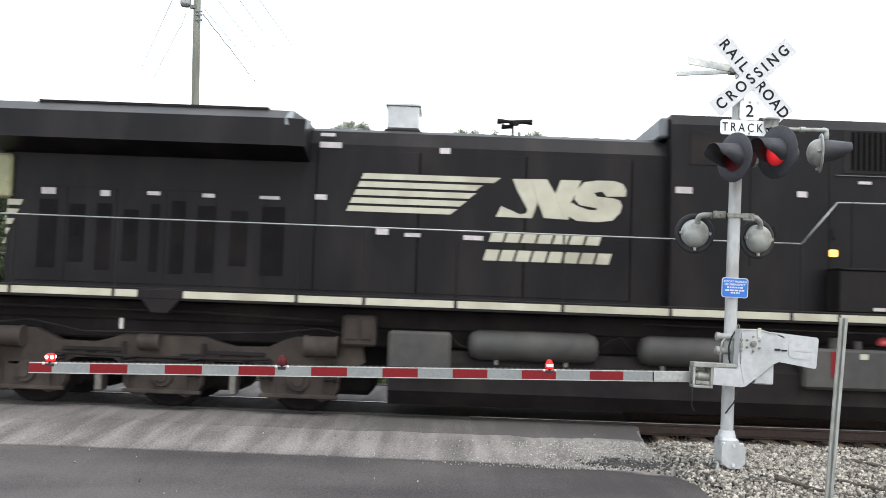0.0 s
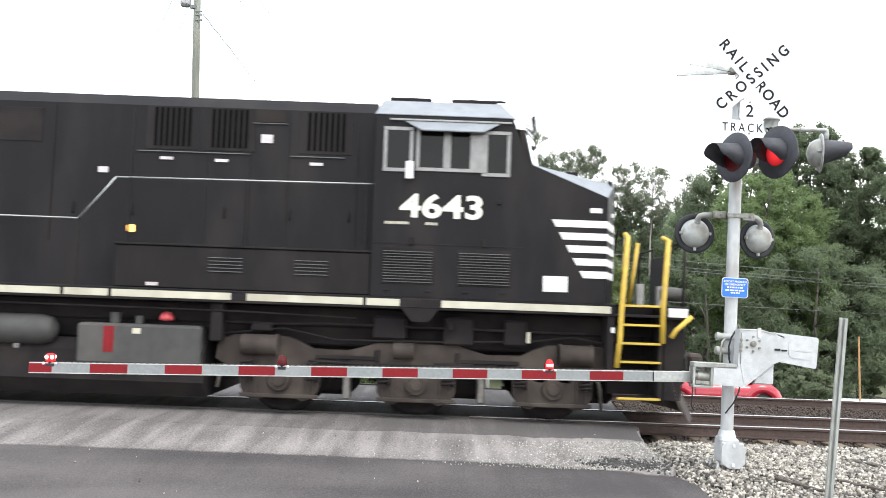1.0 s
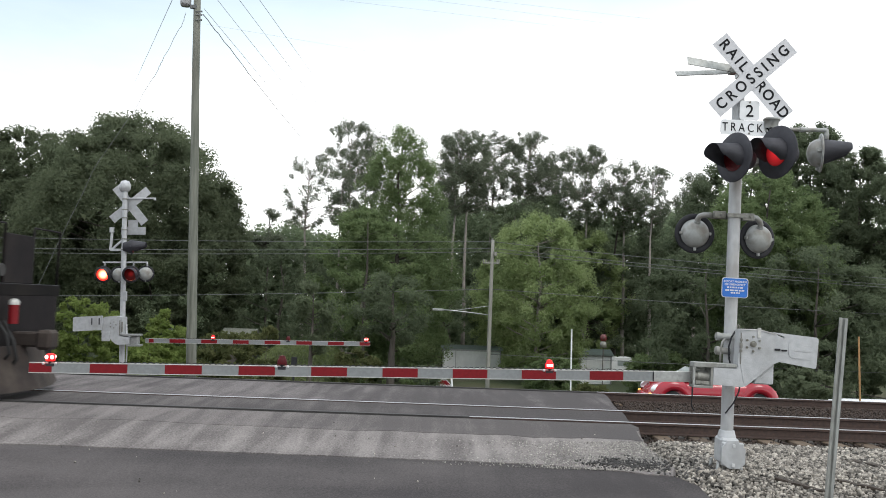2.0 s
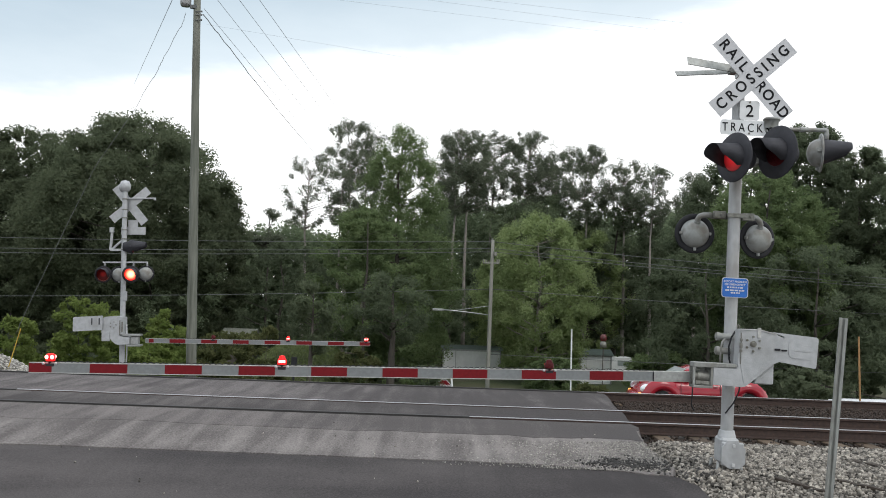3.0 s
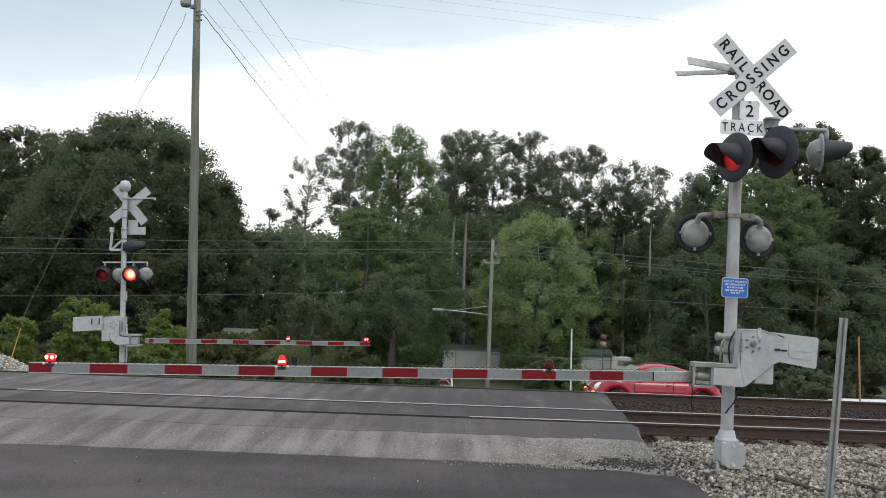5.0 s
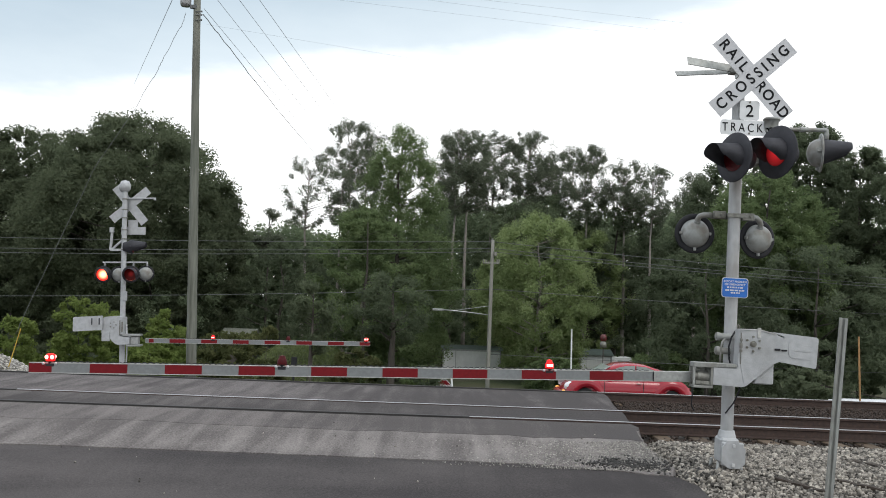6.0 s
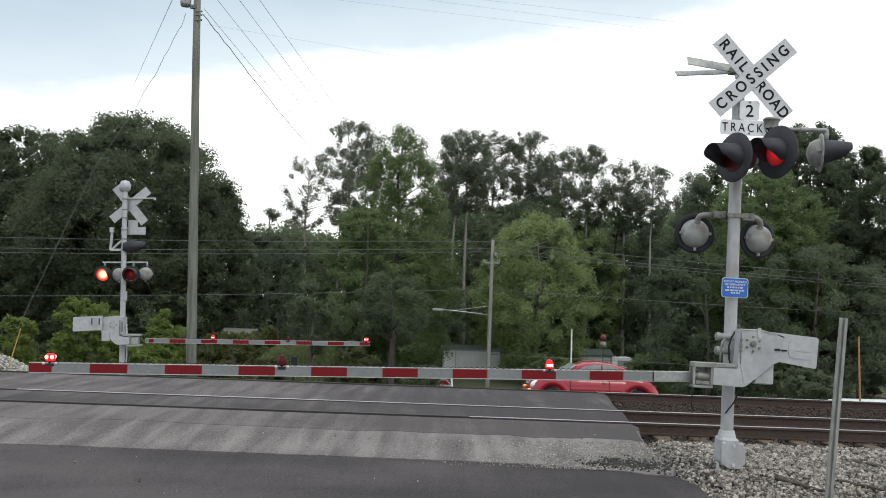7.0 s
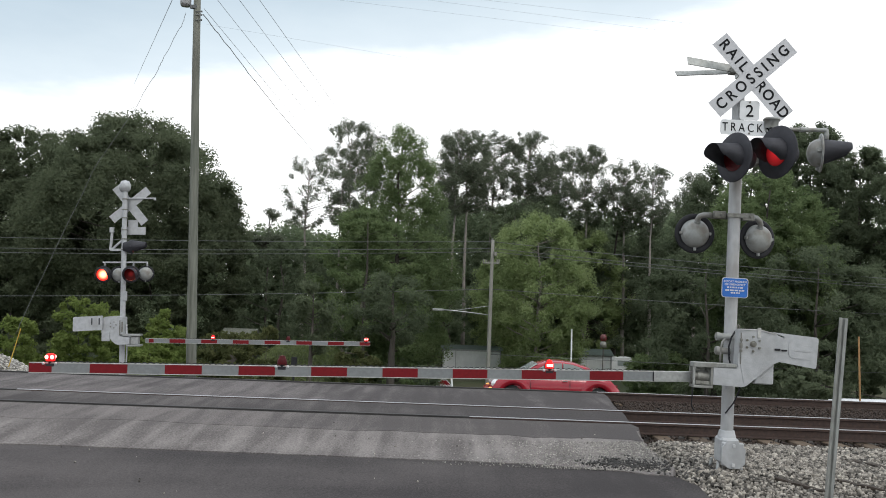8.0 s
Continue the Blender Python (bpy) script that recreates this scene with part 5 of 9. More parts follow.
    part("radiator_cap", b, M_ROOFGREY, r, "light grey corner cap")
    b = Build()
    b.box(-6.3, -2.75, -1.06, -0.30, 4.595, 4.64, 0.006)
    part("radiator_shutter", b, M_UNDER, r, "low radiator shutter on the roof")
    # hood above the raised walkway, behind the cab
    b = Build()
    IY = -1.08
    prof = [(IY, 1.80), (IY, 4.60), (IY + 0.12, 4.77), (1.0, 4.77), (1.08, 4.60), (1.08, 1.80)]
    b.prism(prof, 3.45, 9.18, "x")
    inv = part("equipment_hood", b, M_LOCO, L, "tall black equipment hood behind the cab")
    b = Build()
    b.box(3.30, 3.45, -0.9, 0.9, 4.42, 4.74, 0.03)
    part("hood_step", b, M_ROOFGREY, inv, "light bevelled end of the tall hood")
    for x0, x1 in ((5.75, 6.35), (6.63, 7.22), (8.10, 8.71)):
        b = Build()
        b.box(x0 - 0.10, x1 + 0.10, IY - 0.012, IY, 3.93, 4.60, 0.005)
        part("louvre_panel", b, M_LOCODUST, inv, "ventilated panel")
        n = 7
        b = Build()
        for k in range(n):
            xx = x0 + (x1 - x0) * (k + 0.5) / n
            b.box(xx - 0.024, xx + 0.024, IY - 0.018, IY - 0.012, 3.98, 4.57)
        pieces("louvre_slot", b, M_RECESS, inv, "dark vertical louvre slots")
    b = Build()
    b.box(3.7, 4.22, IY - 0.012, IY, 3.98, 4.50, 0.005)
    b.box(7.30, 7.78, IY - 0.012, IY, 4.40, 4.60, 0.005)
    pieces("intake_screen", b, M_UNDER, inv, "dark intake screens")
    b = Build()
    b.box(5.53, 7.24, IY - 0.03, IY, 3.885, 3.90, 0.004)
    b.box(7.86, 8.70, IY - 0.03, IY, 3.875, 3.89, 0.004)
    b.box(7.28, 7.80, IY - 0.03, IY, 4.37, 4.382, 0.004)
    pieces("drip_strip", b, M_SLAT, inv, "light drip strips")
    b = Build()
    for x in (4.35, 5.45, 6.60, 7.26, 7.84, 8.9):
        b.box(x - 0.008, x + 0.008, IY - 0.012, IY, 2.47, 4.55)
    pieces("panel_seam", b, M_LOCODUST, inv, "dusty panel seam")
    b = Build()
    for x in (4.6, 5.5, 6.9, 7.9, 8.8):
        b.path([(x, IY - 0.02, 2.9), (x, IY - 0.05, 2.92), (x, IY - 0.05, 3.05), (x, IY - 0.02, 3.07)], 0.01, 5)
    pieces("door_latch", b, M_LOCODUST, inv, "dusty door latch")
    # cabinet under the raised walkway
    b = Build()
    b.box(5.42, 9.2, SIDE + 0.04, -1.0, 1.80, 2.43, 0.02)
    b.box(5.42, 9.2, SIDE + 0.02, -1.0, 2.43, 2.46, 0.005)
    cab_box = part("side_cabinet", b, M_LOCODUST, L, "low cabinet under the raised walkway")
    for x0, x1 in ((6.81, 7.31), (8.08, 8.57)):
        b = Build()
        for k in range(5):
            b.box(x0, x1, SIDE + 0.02, SIDE + 0.045, 2.07 + 0.05 * k, 2.079 + 0.05 * k, m=None)
        pieces("louvre", b, M_SLAT, cab_box, "row of light-edged louvres")

    # cab
    b = Build()
    CX0 = 9.20
    side_cab = [(CX0, 1.80), (CX0, 4.50), (11.20, 4.50), (11.48, 3.83), (12.66, 3.36), (12.66, 1.80)]
    for s in (-1, 1):
        b.prism(side_cab, s * 1.52 - 0.03, s * 1.52 + 0.03, "y")
    pieces("cab_side", b, M_LOCO, L, "black cab side")
    b = Build()
    vs = [(CX0 - 0.02, -1.56, 4.49), (11.25, -1.56, 4.49), (11.25, 1.56, 4.49), (CX0 - 0.02, 1.56, 4.49),
          (CX0 + 0.06, -1.10, 4.80), (11.06, -1.10, 4.80), (11.06, 1.10, 4.80), (CX0 + 0.06, 1.10, 4.80)]
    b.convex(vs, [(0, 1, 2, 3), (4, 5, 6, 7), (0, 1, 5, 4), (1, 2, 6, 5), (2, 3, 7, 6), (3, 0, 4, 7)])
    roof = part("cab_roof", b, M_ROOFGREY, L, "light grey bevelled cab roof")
    for x0, x1 in ((9.35, 10.0), (10.30, 11.15)):
        b = Build()
        b.box(x0, x1, -1.05, -0.35, 4.79, 4.87, 0.02)
        b.path([(x0 + 0.25, -0.9, 4.86), (x0 + 0.3, -0.9, 4.90), (x0 + 0.45, -0.9, 4.88)], 0.012)
        part("roof_unit", b, M_UNDER, roof, "dark flat unit on the roof")
    b = Build()
    b.prism([(CX0, 1.8), (CX0, 4.48), (CX0 + 0.05, 4.48), (CX0 + 0.05, 1.8)], -1.49, 1.49, "y")
    part("cab_rear_wall", b, M_UNDER, L, "cab rear wall")
    # front wall with windshield
    b = Build()
    vs = [(11.22, -1.52, 4.50), (11.22, 1.52, 4.50), (11.52, 1.52, 3.76), (11.52, -1.52, 3.76),
          (11.17, -1.52, 4.50), (11.17, 1.52, 4.50), (11.47, 1.52, 3.76), (11.47, -1.52, 3.76)]
    b.convex(vs, [(0, 1, 2, 3), (4, 5, 6, 7), (0, 1, 5, 4), (1, 2, 6, 5), (2, 3, 7, 6), (3, 0, 4, 7)])
    part("cab_front", b, M_UNDER, L, "sloped cab front")
    # swept panes that meet at a prow, each in a dark frame
    for s in (-1, 1):
        vs = [(11.53, s * 1.53, 3.80), (11.79, s * 0.03, 3.94), (11.67, s * 0.03, 4.48), (11.40, s * 1.53, 4.33)]
        b = Build()
        b.convex(vs + [(x - 0.08, y, z) for x, y, z in vs], [(0, 1, 2, 3), (4, 5, 6, 7), (0, 1, 5, 4), (1, 2, 6, 5), (2, 3, 7, 6), (3, 0, 4, 7)])
        fr = part("windshield_frame", b, M_UNDER, L, "dark frame of the swept windshield")
        q = Vector((0.010, s * 0.002, 0.003))
        g = [Vector(p) for p in vs]
        at = lambda u, v: g[0].lerp(g[1], u).lerp(g[3].lerp(g[2], u), v)
        inset = [at(0.03, 0.09), at(0.95, 0.09), at(0.95, 0.91), at(0.03, 0.91)]
        b = Build()
        b.convex([p + q for p in inset] + [p - q for p in inset], [(0, 1, 2, 3), (4, 5, 6, 7), (0, 1, 5, 4), (1, 2, 6, 5), (2, 3, 7, 6), (3, 0, 4, 7)])
        part("windshield", b, M_WINDSHIELD, fr, "windshield with the white sky reflection put into its colour")
        b = Build()
        b.path([at(0.55, 0.30) + q * 2, at(0.53, 0.72) + q * 2], 0.008, 5)
        b.tube(at(0.55, 0.62) + q, at(0.55, 0.62) + q * 4, 0.03, n=8)
        part("wiper", b, M_RECESS, fr, "black wiper with its pivot")
    # headlight and number box above the windshield, over a pale brow
    b = Build()
    brow = [(11.06, -1.53, 4.36), (11.42, -1.53, 4.33), (11.69, 0.0, 4.48), (11.42, 1.53, 4.33), (11.06, 1.53, 4.36),
            (11.06, -1.30, 4.66), (11.30, -1.20, 4.56), (11.66, 0.0, 4.56), (11.30, 1.20, 4.56), (11.06, 1.30, 4.66)]
    b.convex(brow, [(0, 1, 6, 5), (1, 2, 7, 6), (2, 3, 8, 7), (3, 4, 9, 8), (0, 1, 2), (0, 2, 4), (2, 3, 4), (5, 6, 7), (5, 7, 9), (7, 8, 9), (0, 5, 9, 4)])
    part("brow", b, M_BOXGREY, L, "pale curved brow over the windshield")
    b = Build()
    ring_hi = [(11.04, -1.15), (11.25, -1.15), (11.63, -0.45), (11.63, 0.45), (11.25, 1.15), (11.04, 1.15)]
    vs = [(x, y, 4.54) for x, y in ring_hi] + [(x - 0.04, y * 0.95, 4.82) for x, y in ring_hi]
    b.convex(vs, [tuple(range(6)), tuple(range(6, 12))] + [(i, (i + 1) % 6, 6 + (i + 1) % 6, 6 + i) for i in range(6)])
    hb = part("headlight_box", b, M_BOXGREY, L, "pale grey headlight and number box")
    b = Build()
    for s in (-1, 1):
        b.box(-0.24, 0.24, -0.014, 0.014, -0.095, 0.095, 0.004, m=Matrix.Translation((11.44, s * 0.795, 4.685)) @ Matrix.Rotation(radians(-s * 60.9), 4, "Z") @ Matrix.Rotation(radians(-s * 8), 4, "X"))
    pieces("number_board", b, M_LETTER, hb, "pale cream number board")
    b = Build()
    b.box(11.62, 11.67, -0.40, 0.40, 4.56, 4.80, 0.02)
    part("headlight_panel", b, M_UNDER, hb, "dark headlight panel")
    b = Build()
    for y in (-0.16, 0.16):
        b.lathe([(0.0, 0.02), (0.08, 0.02), (0.11, 0.05), (0.11, -0.02)], Matrix.Translation((11.67, y, 4.68)) @ facing(90), 18)
    pieces("headlight", b, M_LAMPGLASS, hb, "twin headlights")

    # nose
    b = Build()
    sec = lambda x, zt, ze, hw: [(x, -hw, 1.80), (x, -hw, ze), (x, -hw + 0.42, zt), (x, hw - 0.42, zt), (x, hw, ze), (x, hw, 1.80)]
    vs = sec(11.46, 3.88, 3.82, 1.50) + sec(12.66, 3.64, 3.35, 1.50) + sec(12.92, 3.70, 3.66, 0.62)
    fs = [(i, i + 1, 6 + i + 1, 6 + i) for i in range(5)] + [(6 + i, 6 + i + 1, 12 + i + 1, 12 + i) for i in range(5)] + [tuple(range(12, 18)), tuple(range(6))]
    b.convex(vs, fs)
    nose = part("nose", b, M_LOCO, L, "black bevelled safety nose")
    b = Build()
    vs = [(11.52, -1.06, 3.886), (12.66, -1.07, 3.656), (12.925, -0.60, 3.705), (12.925, 0.60, 3.705), (12.66, 1.07, 3.656), (11.52, 1.06, 3.886)]
    b.convex(vs + [(x, y, z - 0.02) for x, y, z in vs], [tuple(range(6)), tuple(range(6, 12))] + [(i, (i + 1) % 6, 6 + (i + 1) % 6, 6 + i) for i in range(6)])
    vs = [(11.50, -1.515, 3.832), (12.66, -1.512, 3.37), (12.66, -1.09, 3.646), (11.50, -1.09, 3.886)]
    b.raw(vs + [(12.925, -0.63, 3.69), (12.925, -0.60, 3.707)], [(0, 1, 2, 3), (1, 4, 5, 2)])
    part("nose_top", b, M_ROOFGREY, nose, "light grey sloped nose top")
    b = Build()
    b.box(12.10, 12.32, -0.85, -0.6, 3.72, 3.84, 0.02)
    b.box(12.78, 12.84, -0.9, -0.85, 3.5, 3.70, 0.01)
    pieces("nose_fitting", b, M_UNDER, nose, "dark fitting on the nose top")
    # nose stripes: slanted rear ends, wrapping the chamfered corner
    for k in range(5):
        z1 = 3.015 - 0.186 * k
        z0 = z1 - 0.105
        xa = 11.84 + 0.105 * k
        b = Build()
        vs = [(xa, SIDE - 0.006, z1), (12.67, SIDE - 0.006, z1), (12.67, SIDE - 0.006, z0), (xa + 0.06, SIDE - 0.006, z0)]
        b.convex(vs + [(x, y + 0.006, z) for x, y, z in vs], [(0, 1, 2, 3), (4, 5, 6, 7), (0, 1, 5, 4), (1, 2, 6, 5), (2, 3, 7, 6), (3, 0, 4, 7)])
        vs = [(12.67, -1.515, z1), (12.932, -0.63, z1), (12.932, -0.63, z0), (12.67, -1.515, z0)]
        b.convex(vs + [(x - 0.008, y + 0.008, z) for x, y, z in vs], [(0, 1, 2, 3), (4, 5, 6, 7), (0, 1, 5, 4), (1, 2, 6, 5), (2, 3, 7, 6), (3, 0, 4, 7)])
        part("nose_stripe", b, M_WHITE, nose, "white nose stripe")
    b = Build()
    b.prism([(0.62, 2.16), (0.62, 3.02), (-0.62, 3.02), (-0.62, 2.16)], 12.922, 12.932, "x")
    part("nose_emblem", b, M_WHITE, nose, "white emblem panel on the nose front")

    # cab side windows
    b = Build()
    def ring(bb, x0, x1, z0, z1, w, y):
        bb.box(x0, x1, y - 0.02, y + 0.01, z1 - w, z1, 0.004)
        bb.box(x0, x1, y - 0.02, y + 0.01, z0, z0 + w, 0.004)
        bb.box(x0, x0 + w, y - 0.02, y + 0.01, z0 + w, z1 - w, 0.004)
        bb.box(x1 - w, x1, y - 0.02, y + 0.01, z0 + w, z1 - w, 0.004)
    WINDOWS = ((9.32, 9.76, 3.64, 4.31), (9.80, 10.26, 3.66, 4.31), (10.26, 10.74, 3.66, 4.31), (10.78, 11.20, 3.61, 4.29))
    for k, (x0, x1, z0, z1) in enumerate(WINDOWS):
        b = Build()
        ring(b, x0, x1, z0, z1, 0.055, SIDE)
        w = part("cab_window", b, M_ALU, L, "aluminium cab window frame")
        b = Build()
        b.box(x0 + 0.05, x1 - 0.05, SIDE - 0.008, SIDE - 0.002, z0 + 0.05, z1 - 0.05)
        part("pane", b, M_DARKGLASS, w, "dark window pane")
    b = Build()
    b.box(10.60, 10.86, SIDE - 0.03, SIDE - 0.01, 3.66, 4.28, 0.006)
    part("window_panel", b, M_ALU, L, "grey panel between the windows")
    b = Build()
    vs = [(9.60, SIDE, 4.42), (11.05, SIDE, 4.42), (10.78, SIDE - 0.22, 4.24), (9.88, SIDE - 0.22, 4.24)]
    b.convex(vs + [(x, y, z - 0.015) for x, y, z in vs], [(0, 1, 2, 3), (4, 5, 6, 7), (0, 1, 5, 4), (1, 2, 6, 5), (2, 3, 7, 6), (3, 0, 4, 7)])
    part("sun_visor", b, M_ROOFGREY, L, "light grey sheet awning over the windows")
    b = Build()
    b.box(9.40, 11.2, SIDE - 0.04, SIDE + 0.01, 4.40, 4.43, 0.005)
    part("gutter", b, M_ALU, L)
    b = Build()
    b.box(9.66, 9.78, SIDE - 0.16, SIDE - 0.11, 3.52, 3.78, 0.015)
    b.box(9.70, 9.74, SIDE - 0.12, SIDE + 0.01, 3.76, 3.79)
    part("mirror", b, M_SIGNWHITE, L, "small pale mirror")
    lettering("road_number", "4643", 0.47, M_LETTER, L, pose(10.22, SIDE - 0.004, 3.125, 90), spacing=1.04, xs=1.28, bold=0.03)
    b = Build()
    for x0, x1 in ((9.38, 9.70), (9.98, 10.12)):
        x = x0
        while x < x1:
            b.box(x, x + 0.035, SIDE - 0.004, SIDE, 2.865, 2.905)
            x += 0.045
    pieces("small_print", b, M_CREAM, L, "small line of lettering too blurred to read")
    for x0, x1 in ((9.38, 10.10), (10.49, 11.23)):
        b = Build()
        b.box(x0 - 0.03, x1 + 0.03, SIDE - 0.004, SIDE + 0.02, 1.98, 2.52, 0.004)
        g = part("grille", b, M_UNDER, L, "dark louvred grille")
        for k in range(12):
            zz = 2.015 + 0.0405 * k
            b = Build()
            b.box(x0, x1, SIDE - 0.03, SIDE - 0.012, zz, zz + 0.009, m=None)
            part("slat", b, M_SLAT, g, "thin light slat")
    b = Build()
    b.box(9.22, 11.42, SIDE - 0.008, SIDE, 2.575, 2.592)
    b.box(9.75, 9.82, SIDE - 0.03, SIDE, 2.56, 2.68, 0.008)
    b.box(10.83, 10.90, SIDE - 0.03, SIDE, 2.56, 2.68, 0.008)
    b.box(11.02, 11.08, SIDE - 0.03, SIDE, 3.20, 3.26, 0.008)
    for x in (9.45, 10.05, 10.6, 11.15):
        b.box(x - 0.04, x + 0.04, SIDE - 0.025, SIDE, 1.88, 1.91, 0.004)
    pieces("panel_latch", b, M_UNDER, L, "latches and panel seam")
    b = Build()
    b.box(11.73, 12.09, SIDE - 0.005, SIDE, 1.95, 2.18)
    part("white_placard", b, M_WHITE, L, "plain white square placard")
    b = Build()
    b.box(12.40, 12.57, SIDE - 0.005, SIDE, 3.13, 3.20)
    b.box(12.81, 12.87, -1.00, -0.99, 3.13, 3.19)
    pieces("warning_sticker", b, M_WHITE, L, "small white sticker")
    for x, y, z, w, h in ((-6.14, HY, 3.25, 0.22, 0.10), (-5.26, HY, 3.24, 0.15, 0.09), (-4.51, HY, 3.265, 0.20, 0.06), (-3.66, HY, 3.26, 0.19, 0.06), (-2.71, HY, 3.26, 0.30, 0.05), (-1.92, HY, 3.30, 0.18, 0.08),
                          (-1.8, HY, 4.12, 0.34, 0.09), (-1.85, HY, 4.28, 0.22, 0.05), (-0.02, HY, 4.09, 0.16, 0.09), (-0.95, HY, 2.80, 0.19, 0.10), (-0.48, HY, 2.76, 0.24, 0.06), (0.46, HY, 2.75, 0.30, 0.07),
                          (3.62, IY, 3.58, 0.20, 0.10), (5.02, IY, 3.58, 0.15, 0.09), (5.98, IY, 3.79, 0.20, 0.045), (6.82, IY, 3.78, 0.20, 0.045), (8.27, IY, 3.775, 0.20, 0.045),
                          (7.50, IY, 4.14, 0.18, 0.13), (6.0, SIDE + 0.04, 2.06 - 0.2, 0.18, 0.05)):
        b = Build()
        b.box(x - w / 2, x + w / 2, y - 0.020, y - 0.012, z - h / 2, z + h / 2)
        part("label_plate", b, M_DECAL, L, "small white label")
    b = Build()
    b.box(5.44, 5.56, IY - 0.06, IY, 2.64, 2.75, 0.02)
    part("step_light", b, M_AMBER, L, "small warm step light")

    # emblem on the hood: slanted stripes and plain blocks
    for k in range(5):
        z1 = 3.70 - 0.128 * k
        z0 = z1 - 0.088
        sl = lambda z: -1.53 + (z - 3.08) * 0.42
        x_r = (0.80, 0.52, 0.42, 0.28, 0.14)[k]
        vs = [(sl(z1), HY - 0.020, z1), (x_r + 0.06, HY - 0.020, z1), (x_r - 0.05, HY - 0.020, z0), (sl(z0), HY - 0.020, z0)]
        b = Build()
        b.convex(vs + [(x, y + 0.008, z) for x, y, z in vs], [(0, 1, 2, 3), (4, 5, 6, 7), (0, 1, 5, 4), (1, 2, 6, 5), (2, 3, 7, 6), (3, 0, 4, 7)])
        part("emblem_stripe", b, M_CREAM, hood, "cream slanted stripe")
    b = Build()
    for quad in ([(1.043, 3.69), (1.324, 3.697), (1.441, 3.338), (1.358, 3.086), (0.80, 3.092), (0.877, 3.261), (1.177, 3.139), (1.266, 3.165), (1.286, 3.223), (1.11, 3.526)],
                 [(1.328, 3.697), (1.576, 3.703), (1.707, 3.481), (1.857, 3.087), (1.543, 3.099), (1.445, 3.338)],
                 [(1.792, 3.70), (2.107, 3.702), (2.023, 3.492), (1.94, 3.323), (1.923, 3.089), (1.861, 3.087), (1.711, 3.481)],
                 [(2.158, 3.68), (2.35, 3.712), (2.624, 3.714), (2.758, 3.669), (2.814, 3.571), (2.798, 3.477), (2.508, 3.466), (2.441, 3.541), (2.308, 3.519), (2.358, 3.461), (2.60, 3.445), (2.711, 3.413),
                  (2.751, 3.33), (2.724, 3.225), (2.608, 3.097), (2.391, 3.063), (2.059, 3.071), (1.927, 3.139), (1.936, 3.323), (1.975, 3.357), (2.025, 3.316), (2.225, 3.25), (2.358, 3.248), (2.358, 3.281),
                  (2.092, 3.318), (2.009, 3.409), (2.029, 3.542)]):
        b.prism(quad, HY - 0.020, HY - 0.012, "y")
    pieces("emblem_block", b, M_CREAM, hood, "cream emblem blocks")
    for x0, x1, z0, z1, sh in ((0.68, 2.42, 2.70, 2.86, 0.05), (0.60, 2.58, 2.41, 2.58, 0.05)):
        b = Build()
        x, k = x0, 0
        n = 7 if z0 > 2.6 else 8
        step = (x1 - x0) / n
        for k in range(n):
            xa, xb = x0 + step * k + 0.02, x0 + step * (k + 1) - 0.02
            b.prism([(xa, z0), (xb, z0), (xb + sh, z1), (xa + sh, z1)], HY - 0.020, HY - 0.012, "y")
        pieces("name_bar", b, M_CREAM, hood, "cream bars of a company name")

    # roof details
    b = Build()
    b.box(-1.02, -0.42, -0.42, 0.42, 4.42, 4.50, 0.02)
    ex = part("exhaust_base", b, M_UNDER, L, "dark exhaust base")
    b = Build()
    b.box(-0.98, -0.46, -0.38, 0.38, 4.50, 4.91, 0.03)
    b.box(-1.01, -0.43, -0.41, 0.41, 4.88, 4.92, 0.012)
    part("exhaust_outlet", b, M_SIGNBACK, ex, "pale square exhaust stack")
    b = Build()
    b.tube((1.07, -0.2, 4.43), (1.07, -0.2, 4.68), 0.025, n=8)
    b.box(1.0, 1.18, -0.24, -0.16, 4.665, 4.715, 0.01)
    for x0, x1, yy, zz in ((0.80, 1.08, -0.24, 4.72), (0.98, 1.40, -0.16, 4.74), (0.88, 1.10, -0.10, 4.66)):
        s = 1 if x1 > 1.2 else -1
        a, c = (x0, x1) if s > 0 else (x1, x0)
        b.tube((a, yy, zz), (c, yy, zz), 0.018, 0.050, 12)
    part("air_horn", b, M_UNDER, L, "cluster of dark air horns")
    b = Build()
    for x in (-1.75, -1.6, -1.4, 0.2, 0.55, 1.9, 2.4, 2.9):
        b.box(x - 0.05, x + 0.05, -0.5, -0.35, 4.42, 4.455 + 0.02 * (x < 0), 0.01)
    pieces("lifting_lug", b, M_ROOFGREY, L, "small lifting lugs on the hood roof")

    # handrails
    b = Build()
    HR = SIDE + 0.05
    b.path([(-7.4, HR, 2.82), (4.86, HR, 2.79)], 0.011, 6)
    b.path([(4.86, HR, 2.79), (5.38, HR, 3.42)], 0.012, 6)
    b.path([(5.38, HR, 3.42), (9.2, HR, 3.45)], 0.012, 6)
    part("handrail", b, M_GALV, L, "thin light handrail along the walkway")
    for x in (-6.32, -4.8, -2.12, -1.13, 0.21, 1.78, 3.36, 4.86):
        b = Build()
        b.tube((x, HR, 1.66), (x, HR, 2.80), 0.016, n=6)
        part("stanchion", b, M_LOCO, L, "black handrail stanchion")
    for x in (5.6, 7.3, 9.1):
        b = Build()
        b.tube((x, HR, 2.44), (x, HR, 3.43), 0.016, n=6)
        part("stanchion", b, M_LOCO, L, "black handrail stanchion")

    # front end: step well, ladders, yellow grab irons
    b = Build()
    b.box(12.70, 12.80, SIDE + 0.02, -0.9, 0.85, 1.66, 0.01)
    b.box(12.80, 13.50, -0.98, -0.92, 0.45, 1.66, 0.01)
